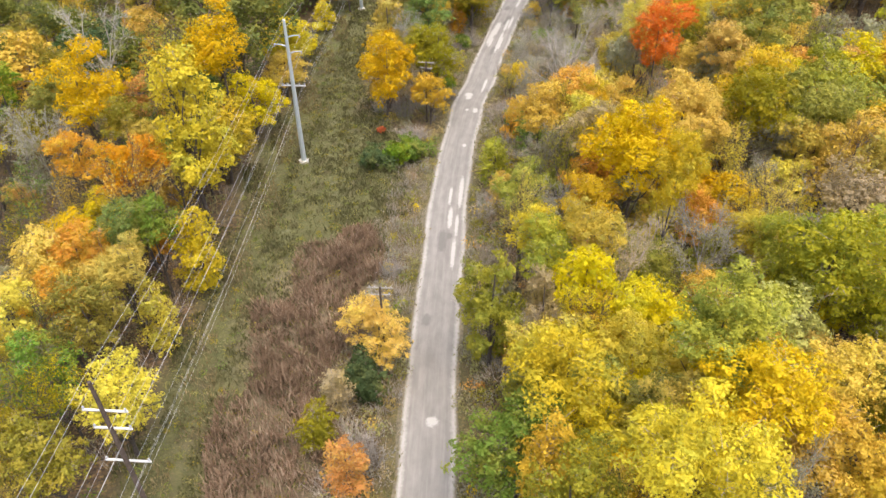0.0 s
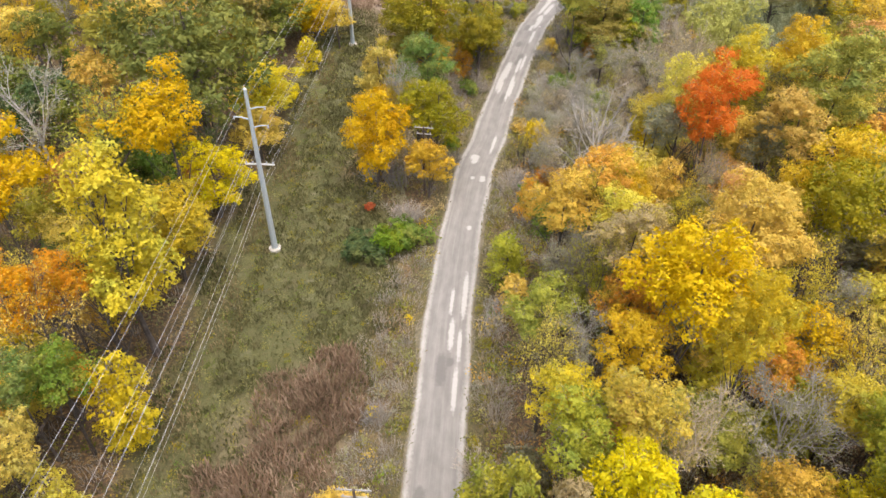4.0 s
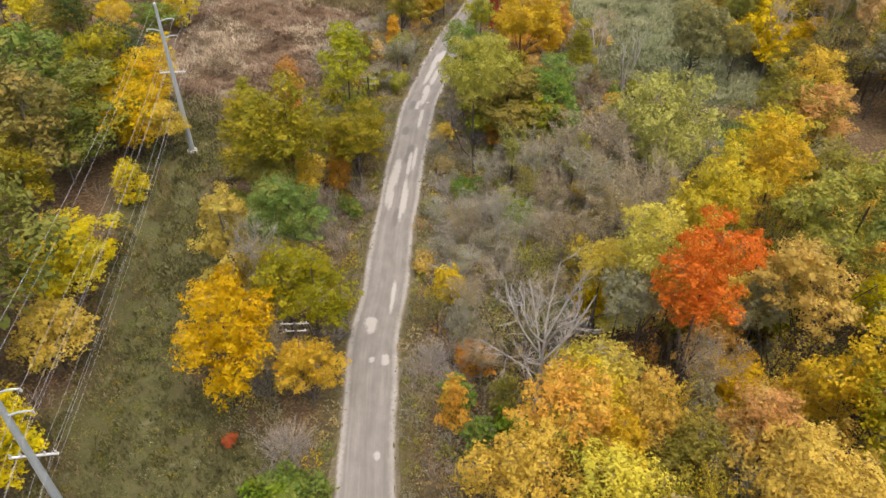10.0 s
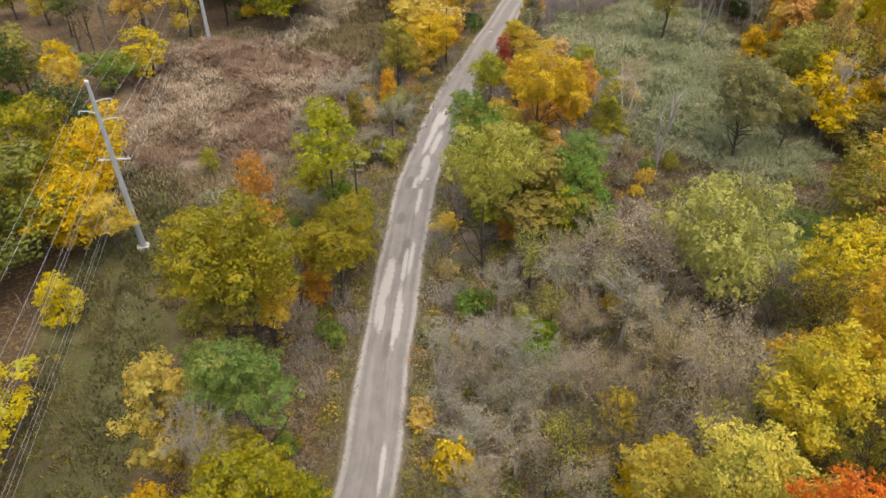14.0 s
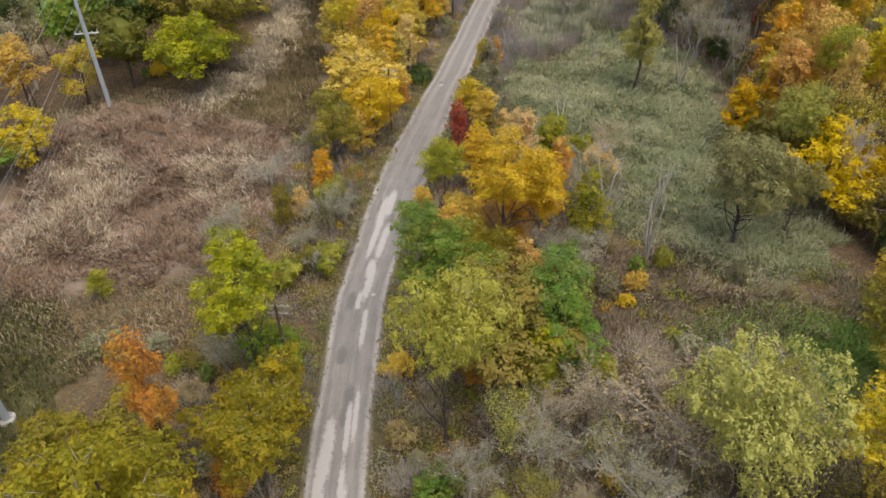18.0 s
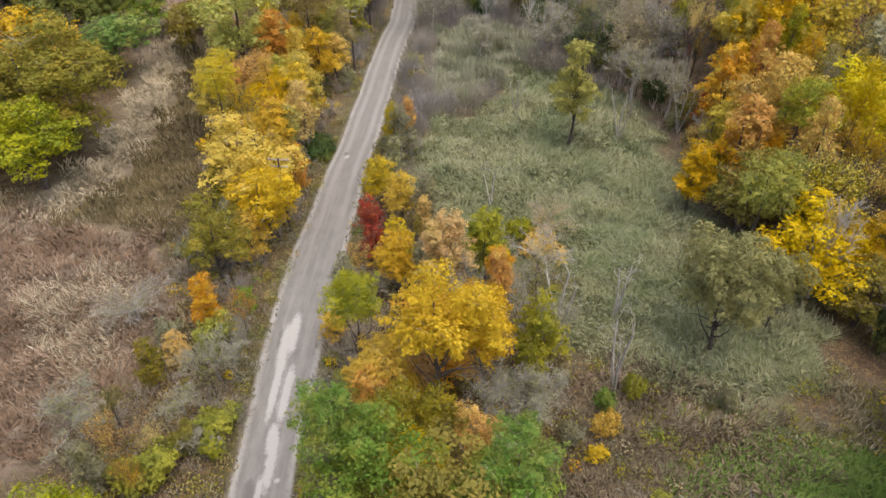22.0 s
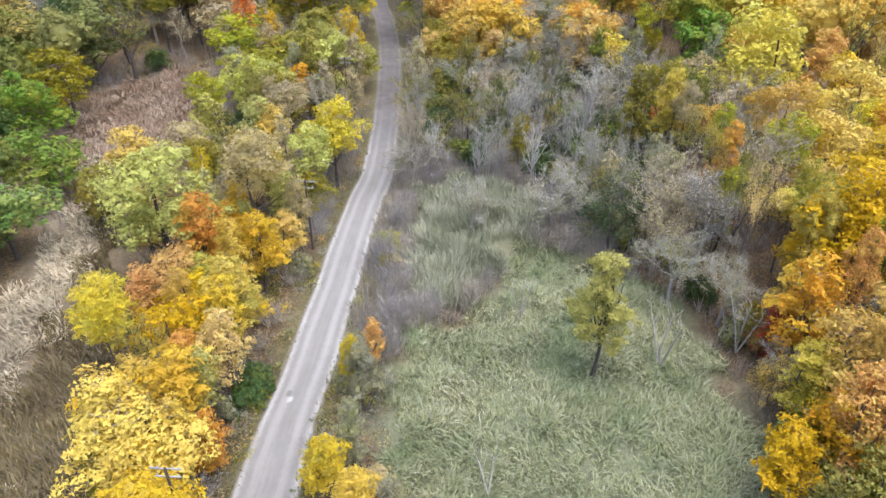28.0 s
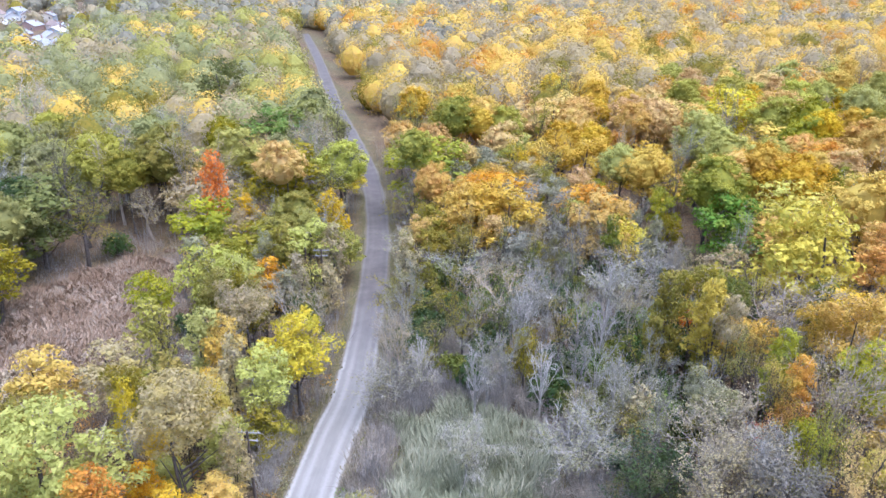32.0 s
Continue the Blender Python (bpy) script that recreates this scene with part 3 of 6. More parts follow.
def spray_crown(rng, lumps, radii, n, size, flat=0.85, keep=0.8, reach=0.9, count=150, droop=0.25, long=1.0, hang=0.0, skin=0.4):
    """Leaves in ragged sprays that fan out in a few fingers from the skin of each lump; the share `skin` lies on the lumps themselves."""
    a, o = crown_points(rng, lumps, radii, count, flat, keep)
    m, few = len(a), int(n * skin)
    ways = unit(o[:, None] * np.array([1, 1, 0.8]) + rng.normal(size=(m, 5, 3)) * 0.5)
    far = reach * rng.uniform(0.55, 1.4, m)
    i = rng.choice(m, n - few, p=far ** 2 / (far ** 2).sum())
    t = rng.random(n - few) ** 0.75
    w, l = ways[i, rng.integers(0, 5, n - few)], far[i][:, None]
    p = a[i] + w * t[:, None] * l + rng.normal(size=w.shape) * l * (0.30 - 0.18 * t)[:, None] * np.array([1, 1, 0.75])
    p[:, 2] -= droop * far[i] * t * t
    way = np.array([0, 0, 0.35]) + 0.45 * w + 0.5 * o[i]
    if few:
        p2, d2 = crown_points(rng, lumps, radii, few, flat, keep)
        p, way = np.concatenate([p, p2]), np.concatenate([way, d2])
    return leaf_flakes(rng, p, unit(way + rng.normal(size=p.shape) * 0.42), size, long, hang)


def blobs(centres, radii, squash=0.85, sides=6, rings=4):
    """The dense inner foliage of far crowns: a faceted round body for each lump."""
    a = np.linspace(0, 2 * math.pi, sides, endpoint=False)
    z = np.linspace(-0.9, 0.97, rings)
    ring = np.array([(math.cos(t) * math.sqrt(1 - k * k), math.sin(t) * math.sqrt(1 - k * k), k) for k in z for t in a])
    one = [(i * sides + j, i * sides + (j + 1) % sides, (i + 1) * sides + (j + 1) % sides, (i + 1) * sides + j) for i in range(rings - 1) for j in range(sides)]
    one.append(tuple((rings - 1) * sides + j for j in range(sides)))
    verts, polys = [], []
    for c, r in zip(centres, radii):
        o = len(verts)
        verts.extend((np.asarray(c) + ring * r * np.array([1, 1, squash])).tolist())
        polys.extend(tuple(i + o for i in q) for q in one)
    return verts, polys


def tube(path, radii, sides=6):
    path, verts, polys = np.asarray(path, float), [], []
    way = np.gradient(path, axis=0)
    for p, w, r in zip(path, unit(way), radii):
        a = np.cross(w, (0.31, 0.95, 0.05))
        a = a / np.linalg.norm(a)
        b = np.cross(w, a)
        for k in range(sides):
            c, s = math.cos(2 * math.pi * k / sides), math.sin(2 * math.pi * k / sides)
            verts.append(p + (a * c + b * s) * r)
    for i in range(len(path) - 1):
        for k in range(sides):
            polys.append((i * sides + k, i * sides + (k + 1) % sides, (i + 1) * sides + (k + 1) % sides, (i + 1) * sides + k))
    return verts, polys


def weld(pieces):
    verts, polys = [], []
    for v, f in pieces:
        o = len(verts)
        verts.extend(v)
        polys.extend(tuple(i + o for i in q) for q in f)
    return verts, polys


def bent(rng, a, b, n, sag):
    a, b = np.asarray(a, float), np.asarray(b, float)
    t = np.linspace(0, 1, n)[:, None]
    return a + (b - a) * t + np.sin(t * math.pi) * rng.normal(size=3) * sag * np.linalg.norm(b - a)


def limbs_to(rng, height, fork, ends, girth, sides=6, most=14):
    """A trunk with a limb to each of the crown's lumps."""
    lean = rng.normal(size=2) * 0.03 * height
    top = np.array([lean[0], lean[1], height * 0.8])
    trunk = bent(rng, (0, 0, -0.3), top, 7, 0.02)
    pieces = [tube(trunk, np.linspace(girth, girth * 0.3, 7) * np.array([1.35, 1, 1, 1, 1, 1, 1]), sides + 2)]
    for e in ends[:most]:
        f = np.clip(fork + rng.random() * 0.35, 0, 0.9)
        s = trunk[0] + (trunk[-1] - trunk[0]) * f
        s[2] = min(s[2], e[2] - 0.3)
        pieces.append(tube(bent(rng, s, e, 4, 0.08), np.linspace(girth * 0.42, girth * 0.1, 4), sides - 1))
    return weld(pieces)


def branching(rng, start, way, length, girth, depth, out, spread_=0.55, kids=3, floor=0.014):
    """Bare boughs that fork and thin."""
    n = 4 if depth > 2 else 3
    pts, d = [np.array(start, float)], np.array(way, float)
    for _ in range(n - 1):
        d = unit(d + rng.normal(size=3) * 0.16 + np.array([0, 0, 0.05]))
        pts.append(pts[-1] + d * length / (n - 1))
    out.append(tube(pts, np.linspace(girth, girth * 0.6, n), 5 if depth > 2 else 3))
    if depth:
        for k in range(kids + (depth > 1)):
            at = pts[-1] if k < 2 else pts[rng.integers(0, n - 1)]
            branching(rng, at, unit(d + rng.normal(size=3) * spread_), length * rng.uniform(0.55, 0.8), max(girth * 0.55, floor), depth - 1, out, spread_, kids, floor)


def twiggy(rng, v, f, q, low, length):
    """A crown of leaf flakes with bare twig ends standing out of it."""
    sv, sf = sprays(rng, q, unit(q - np.array([0, 0, low])), length, 0.02)
    me = mesh_of("crown", np.concatenate([v, sv]), np.concatenate([f, sf + len(v)]))
    me.materials.append(None)
    me.polygons.foreach_set("material_index", np.repeat([0, 1], [len(f), len(sf)]).astype(np.int32))
    return me


def maple_shape(seed, h, r, leaves, size, base=0.28, lumps=15, tall=1.0, keep=0.8, limbs=12, weeping=False):
    rng = np.random.default_rng(seed)
    lo, cz = h * base, h * (1 + base) / 2
    half = (h - lo) / 2
    c, rad = [], []
    skew = rng.normal(size=2) * 0.14 * r
    for k in range(lumps):
        z = -0.9 + 1.8 * (k + rng.random()) / lumps
        fat = math.sqrt(max(0.06, 1 - abs(z) ** 2.2)) * (1.08 - 0.3 * max(z, 0) * tall)
        a = k * 2.4 + rng.normal() * 0.6
        q = r * fat * rng.uniform(0.30, 0.9)
        c.append((q * math.cos(a) + skew[0] * z, q * math.sin(a) + skew[1] * z, cz + z * half * 0.8 + rng.normal() * 0.05 * h))
        rad.append(r * rng.uniform(0.17, 0.42) * (0.75 + 0.3 * fat))
    c, rad = np.array(c), np.array(rad)
    if weeping:
        v, f = spray_crown(rng, c, rad, leaves, size * 1.0, 0.85, keep, 0.13 * r, 230, 0.7, 1.5, 0.7, 0.4)
    else:
        v, f = spray_crown(rng, c, rad, leaves, size, 0.8, keep, 0.16 * r, 190, skin=0.45)
    wide = np.percentile(np.hypot(v[:, 0], v[:, 1]), 92)
    v[:, :2] *= r / wide
    c[:, :2] *= r / wide
    tv, tf = limbs_to(rng, h, base * 0.7, c, 0.015 * h + 0.02, 5, limbs)
    trunk = mesh_of("trunk", tv, tf, True)
    q = c[rng.integers(0, lumps, 200)] + rng.normal(size=(200, 3)) * 0.06 * r
    return trunk, twiggy(rng, v, f, q, h * 0.5, 0.36 * r)


def dome_shape(seed, h, r, leaves, size, limbs=3):
    """A full-grown woodland tree seen from afar: one egg-shaped crown, its skin a close mosaic of small leafy tufts."""
    rng = np.random.default_rng(seed)
    half, n = h * 0.42, 54
    d = rng.normal(size=(n, 3))
    d[:, 2] = np.abs(d[:, 2]) * 1.1 - 0.45
    d = unit(d)
    mid = np.array([rng.normal() * 0.06 * r, rng.normal() * 0.06 * r, h - half * 1.05])
    swell_ = 1 + 0.14 * np.sin(d[:, 0] * 3 + seed) * np.sin(d[:, 1] * 3 + 2 * seed) + rng.normal(size=n) * 0.07
    c = mid + d * np.array([r, r, half]) * (0.78 * swell_)[:, None]
    rad = r * rng.uniform(0.19, 0.31, n)
    v, f = spray_crown(rng, c, rad, leaves, size, 1.0, 0.72, 0.17 * r, 170, 0.2, skin=0.3)
    bv, bf = blobs(c, rad * 0.5, 1.0, 5, 4)
    hv, hf = blobs([mid], [1.0], 1.0, 10, 7)
    hv = (mid + (np.array(hv) - mid) * np.array([r, r, half]) * 0.66).tolist()
    v, f = weld([(v.tolist(), f.tolist()), (bv, bf), (hv, hf)])
    tv, tf = limbs_to(rng, h, 0.15, c, 0.013 * h, 5, limbs)
    return mesh_of("trunk", tv, tf, True), mesh_of("crown", v, f)


def tall_shape(seed, h, r, leaves, size, limbs, base=0.36):
    """A woodland tree drawn up by its neighbours: bare trunk, ragged open crown of small tufts, twigs between them."""
    rng = np.random.default_rng(seed)
    c, rad = [], []
    for k in range(34):
        z = min(1.0, max(0.0, (k + rng.random()) / 34 + rng.normal() * 0.07))
        wide = r * (0.95 - 0.75 * z ** 1.6) * (0.55 + 0.45 * min(1.0, z * 5))
        a, q = k * 2.4 + rng.normal() * 0.8, wide * rng.uniform(0.15, 1.0)
        c.append((q * math.cos(a), q * math.sin(a), h * (base + (0.96 - base) * z) + rng.normal() * 0.02 * h))
        rad.append(r * rng.uniform(0.2, 0.38))
    c, rad = np.array(c), np.array(rad)
    v, f = spray_crown(rng, c, rad, leaves, size, 0.95, 0.7, 0.24 * r, 120)
    tv, tf = limbs_to(rng, h, 0.3, c[rng.permutation(34)], 0.013 * h, 5, limbs)
    q = c[rng.integers(0, 34, 300)] + rng.normal(size=(300, 3)) * 0.09 * r
    return mesh_of("trunk", tv, tf), twiggy(rng, v, f, q, h * 0.45, 0.34 * r)


def thin_shape(seed, h, r, leaves, size, depth=4, fine=900):
    """A tree that has lost most of its leaves: fine boughs and a thin veil of leaves."""
    rng = np.random.default_rng(seed)
    out = []
    trunk = bent(rng, (0, 0, -0.3), (rng.normal() * 0.3, rng.normal() * 0.3, h * 0.45), 6, 0.03)
    out.append(tube(trunk, np.linspace(0.016 * h, 0.009 * h, 6), 6))
    for k in range(6):
        a = k * 2.4 + rng.random()
        s = trunk[3 + k % 3]
        branching(rng, s, unit(np.array([math.cos(a) * 0.75, math.sin(a) * 0.75, 1.1])), h * 0.24, 0.0065 * h, depth - 1, out, 0.6, 2)
    tv, tf = weld(out)
    tv = np.array(tv)
    zone = tv[:, 2] > h * 0.4
    wide = np.percentile(np.hypot(tv[zone][:, 0], tv[zone][:, 1]), 96)
    high = tv[:, 2].max()
    tv[:, :2] *= np.where(tv[:, 2:3] > h * 0.3, r / wide, 1.0)
    tv[:, 2] = np.where(tv[:, 2] > 0, tv[:, 2] * h / high, tv[:, 2])
    tips = tv[zone]
    p = tips[rng.integers(0, len(tips), leaves)] + rng.normal(size=(leaves, 3)) * 0.35
    v, f = leaf_flakes(rng, p, unit(rng.normal(size=(leaves, 3)) + np.array([0, 0, 0.7])), size)
    q = tips[rng.integers(0, len(tips), fine)]
    sv, sf = sprays(rng, q, unit(q - np.array([0, 0, h * 0.45])), 0.095 * h, 0.017)
    tv, tf = weld([(tv.tolist(), tf), (sv.tolist(), sf.tolist())])
    return mesh_of("trunk", tv, tf), mesh_of("crown", v, f)


def bare_shape(seed, h, stems=1):
    """A leafless tree: one trunk that divides high up, or a few leaning stems."""
    rng = np.random.default_rng(seed)
    out, low = [], []
    for s in range(stems):
        lean = unit(np.array([rng.normal() * 0.11 * (stems > 1), rng.normal() * 0.11 * (stems > 1), 1.0]))
        trunk = bent(rng, (0, 0, -0.3), lean * h * (0.62 if stems == 1 else 0.75), 6, 0.03)
        low.append(tube(trunk, np.linspace(0.017 * h, 0.010 * h, 6) * (1 if stems == 1 else 0.85), 7))
        for k in range(9 if stems == 1 else 2):
            a = k * 2.4 + rng.random()
            branching(rng, trunk[-1 - k % 4], unit(np.array([math.cos(a) * 0.6, math.sin(a) * 0.6, 1.0])), h * (0.22 if stems == 1 else 0.14), 0.0075 * h * (1 if stems == 1 else 0.5), 4 if stems == 1 else 2, out, 0.42, 2, 0.024)
    tv, tf = weld(out)
    lv, lf = weld(low)
    grow = h / np.array(tv)[:, 2].max()
    return mesh_of("trunk", np.array(lv) * grow, lf, True), mesh_of("branchwork", np.array(tv) * grow, tf, True)


def bush_shape(seed, h, r, leaves, size):
    rng = np.random.default_rng(seed)
    c = np.stack([rng.uniform(-0.6, 0.6, 9) * r, rng.uniform(-0.6, 0.6, 9) * r, rng.uniform(0.3, 0.68, 9) * h], 1)
    rad = rng.uniform(0.35, 0.55, 9) * min(r, h * 0.6)
    v, f = spray_crown(rng, c, rad, leaves, size, 0.9, 0.7, 0.22 * r, 70)
    pieces = [tube(bent(rng, (rng.normal() * 0.15, rng.normal() * 0.15, -0.1), e, 4, 0.06), np.linspace(0.05, 0.015, 4), 4) for e in c]
    tv, tf = weld(pieces)
    return mesh_of("branchwork", tv, tf), mesh_of("foliage", v, f)


def twig_shape(seed, h, r, stems, thick=0.022):
    """A leafless shrub of many arching switches."""
    rng = np.random.default_rng(seed)
    V, F = [], []
    for _ in range(stems):
        a, q = rng.random() * 6.283, r * math.sqrt(rng.random())
        foot = np.array([math.cos(a) * q * 0.55, math.sin(a) * q * 0.55, -0.1])
        tip = np.array([math.cos(a) * q * 1.1 + rng.normal() * 0.25, math.sin(a) * q * 1.1 + rng.normal() * 0.25, h * rng.uniform(0.45, 1.0) * (1 - 0.3 * (q / r) ** 2)])
        path = bent(rng, foot, tip, 4, 0.06)
        side = unit(np.cross(tip - foot, rng.normal(size=3)))
        o = len(V)
        for p, w in zip(path, (1.0, 0.85, 0.65, 0.25)):
            V += [p - side * thick * w, p + side * thick * w]
        F += [(o + 2 * i, o + 2 * i + 1, o + 2 * i + 3, o + 2 * i + 2) for i in range(3)]
        for _ in range(4):
            s = path[1] + (path[3] - path[1]) * rng.random()
            e = s + unit((tip - foot) / h + rng.normal(size=3) * 0.7) * h * rng.uniform(0.14, 0.3)
            side2 = unit(np.cross(e - s, rng.normal(size=3))) * thick * 0.7
            o = len(V)
            V += [s - side2, s + side2, e]
            F.append((o, o + 1, o + 2))
    return mesh_of("bare_shrub", V, F)


SHAPES = {}


def shape(kind, detail):
    """The shapes of a kind at a level of detail, made when first asked for."""
    key = (kind, detail)
    if key not in SHAPES:
        n, s, limbs = {"macro": (18000, 0.135, 14), "close": (13000, 0.16, 12), "near": (8500, 0.185, 8), "mid": (4400, 0.25, 5), "far": (3600, 0.27, 3)}[detail]
        count = {"macro": 2, "close": 3, "near": 4, "mid": 4, "far": 4}[detail]
        seeds = [hash_of(kind, detail) + 17 * i for i in range(count)]
        if kind == "maple" and detail == "far":
            made = [dome_shape(q, 16, 4.6, 6500, 0.215) for q in seeds]
        elif kind == "maple":
            made = [maple_shape(q, 16, 4.6, n, s, 0.16 + 0.05 * (i % 3), 24 + 3 * (i % 3), limbs=limbs) for i, q in enumerate(seeds)]
        elif kind == "poplar":
            made = [maple_shape(q, 17, 3.6, n, s, 0.08, 24, 1.7, limbs=limbs) for q in seeds[:2]]
        elif kind == "tall":
            made = [tall_shape(q, 17, 3.2, int(n * 0.8), s * 0.9, limbs + 6) for q in seeds[:4]]
        elif kind == "willow":
            made = [maple_shape(q, 11, 4.6, int(n * 1.3), s * 0.75, 0.12, 34, 0.6, limbs=14, weeping=True) for q in seeds[:2]]
        elif kind == "thin":
            made = [thin_shape(q, 15, 4.2, int(n * (0.16 + 0.09 * i)), s * (0.6 if detail in ("macro", "close", "near") else 0.5), 4 if detail in ("macro", "close", "near") else 3, 1100 if detail in ("macro", "close", "near") else 600 if detail == "mid" else 300) for i, q in enumerate(seeds)]
        elif kind == "sapling":
            made = [tall_shape(q, 8, 2.3, n // 2, s * 0.72, limbs, 0.14) for q in seeds[:4]]
        elif kind == "bush":
            made = [bush_shape(q, 3.2, 2.2, n // 3, s * 0.75) for q in seeds[:4]]
        SHAPES[key] = made
    return SHAPES[key]


def hash_of(*words):
    return sum((i + 1) * ord(ch) for i, ch in enumerate("-".join(words)))


SIZE = {"tall": (17, 3.2), "maple": (16, 4.6), "poplar": (17, 3.6), "willow": (11, 4.6), "thin": (15, 4.2), "sapling": (8, 2.3), "bush": (3.2, 2.2)}
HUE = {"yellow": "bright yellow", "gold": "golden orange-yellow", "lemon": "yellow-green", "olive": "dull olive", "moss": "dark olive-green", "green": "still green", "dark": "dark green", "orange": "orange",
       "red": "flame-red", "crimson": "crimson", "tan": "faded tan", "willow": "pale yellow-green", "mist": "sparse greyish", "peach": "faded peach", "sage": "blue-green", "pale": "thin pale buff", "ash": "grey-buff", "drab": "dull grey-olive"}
NAMES = {"tall": ("slender_tree", "tall slender tree with a ragged crown of %s leaves"), "maple": ("deciduous_tree", "broad deciduous tree with a crown of %s autumn leaves"), "poplar": ("poplar_tree", "tall narrow poplar with %s autumn leaves"),
         "willow": ("willow_tree", "round willow with drooping %s foliage"), "thin": ("thinning_tree", "half-bare tree with a thin veil of %s leaves"),
         "sapling": ("young_tree", "young slender tree with %s leaves"), "bush": ("leafy_shrub", "low rounded shrub with %s leaves")}
PLANTED = []
dice = np.random.default_rng(7)


COATS = {}


def coated(me, mat):
    """The shape in one material; each pairing is kept and shared."""
    key = (me.name, mat.name)
    if key not in COATS:
        COATS[key] = me.copy()
        COATS[key].materials[0] = mat
        if len(me.materials) > 1:
            COATS[key].materials[1] = TWIG
    return COATS[key]


def skinned(ob, mat):
    ob.material_slots[0].link = "OBJECT"
    ob.material_slots[0].material = mat
    return ob


def plant(kind, hue, x, y, h, r, detail="near", pale=False):
    """One tree or shrub of its own at (x, y), h high, its crown r in radius."""
    forms = shape(kind, detail)
    stem, crown = forms[dice.integers(len(forms))]
    h0, r0 = SIZE[kind]
    name, words = NAMES[kind]
    # These names only sort trees by leaf hue and fullness; species is unknown.
    if kind == "maple" and hue in ("orange", "red", "gold", "crimson", "peach"):
        name = "warm_leaved_tree"
    elif kind == "thin" and hue in ("mist", "ash", "tan"):
        name = "nearly_bare_tree"
    elif kind == "thin" and hue in ("olive", "moss", "willow", "dark"):
        name = "sparse_tree"
    elif kind == "maple" and hue in ("olive", "moss", "green", "dark", "tan", "mist"):
        name = "green_leaved_tree" if hue in ("olive", "green", "dark") else "dull_leaved_tree" if hue in ("tan", "mist") else "moss_leaved_tree"
    elif kind == "tall" and hue in ("yellow", "lemon", "gold"):
        name = "slender_yellow_tree"
    elif kind == "tall" and hue in ("orange", "peach", "red", "crimson"):
        name = "slender_warm_tree"
    root = new(name)
    root.empty_display_size = 0.5
    root.location = (x, y, ground_z(x, y))
    root.rotation_euler = (0, 0, dice.random() * 6.283)
    tagged(root, words % HUE[hue], "shrub" if kind == "bush" else "tree")
    for part_name, me, mat in (("branchwork" if kind == "bush" else "trunk", stem, PALE_BARK if pale else PURPLE_TWIG if kind == "thin" and hue in ("mist", "ash") else (TWIG if kind == "bush" or (kind == "thin" and hue in ("tan", "pale")) else BARK)), ("foliage" if kind == "bush" else "crown", crown, LEAF[hue])):
        ob = new(part_name, coated(me, mat))
        ob.parent = root
        ob.scale = (r / r0, r / r0, h / h0)
        if me is crown and kind != "bush":
            deep = min(h / h0, max({"maple": 0.8, "willow": 1.05, "poplar": 1.4}.get(kind, 1.2) * r / r0, 0.5 * h / h0))
            ob.scale[2] = deep
            ob.location[2] = h - h0 * deep
    PLANTED.append((x, y, r))
    return root


def vase_shape(seed, h, r, low=0.22):
    """A dead tree: straight trunk that opens into rising limbs, each feathered with side branches and fine twigs."""
    rng = np.random.default_rng(seed)
    stem = tube(bent(rng, (0, 0, -0.3), (0, 0, h * 0.62), 6, 0.012), np.linspace(0.015 * h, 0.007 * h, 6), 7)
    out = []
    ends, ways = [], []
    for k in range(11):
        a, z = k * 2.4, h * (low + (0.62 - low) * k / 10)
        reach, top = r * (0.9 - 0.55 * k / 10), h * (0.62 + 0.38 * k / 10)
        limb = bent(rng, (0, 0, z), (math.cos(a) * reach, math.sin(a) * reach, top), 6, 0.05)
        out.append(tube(limb, np.linspace(0.0055 * h, 0.002 * h, 6), 5))
        for j in range(12):
            f = rng.uniform(0.25, 1.0)
            s = limb[0] + (limb[-1] - limb[0]) * f if f > 0.98 else limb[int(f * 5)]
            w = unit(unit(limb[-1] - limb[0]) + rng.normal(size=3) * 0.45)
            e = s + w * h * 0.13 * (1.15 - 0.6 * f)
            out.append(tube(bent(rng, s, e, 3, 0.06), np.linspace(0.0019 * h, 0.001 * h, 3), 3))
            for _ in range(7):
                ends.append(s + (e - s) * rng.uniform(0.3, 1.0))
                ways.append(w)
    sv, sf = sprays(rng, np.array(ends), np.array(ways), h * 0.07, 0.013)
    tv, tf = weld([*out, (sv.tolist(), sf.tolist())])
    return mesh_of("trunk", *stem), mesh_of("branchwork", tv, tf)


BARE = [vase_shape(51, 13, 2.9), vase_shape(58, 13, 2.6)]
BROAD = vase_shape(54, 13, 4.4, 0.34)
SNAG = [bare_shape(63, 11, 3), bare_shape(67, 11, 2)]
SWITCH = [twig_shape(70 + i, 2.6, 1.7, 100) for i in range(4)]
THICKET = [twig_shape(90 + i, 5.0, 2.2, 110, 0.026) for i in range(3)]


def bare_tree(x, y, h, r, snag=False, mat=None, turn=None, broad=False):
    me = BROAD if broad else (SNAG if snag else BARE)[dice.integers(2)]
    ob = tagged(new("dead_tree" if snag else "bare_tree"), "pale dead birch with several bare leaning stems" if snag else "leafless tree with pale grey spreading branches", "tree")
    ob.location = (x, y, ground_z(x, y))
    ob.rotation_euler = (0, 0, dice.random() * 6.283 if turn is None else radians(turn))
    ob.scale = (h / (11 if snag else 13),) * 3
    for name, piece in zip(("trunk", "branchwork"), me):
        skinned(new(name, piece), mat or PALE_BARK).parent = ob
    PLANTED.append((x, y, r))
    return ob


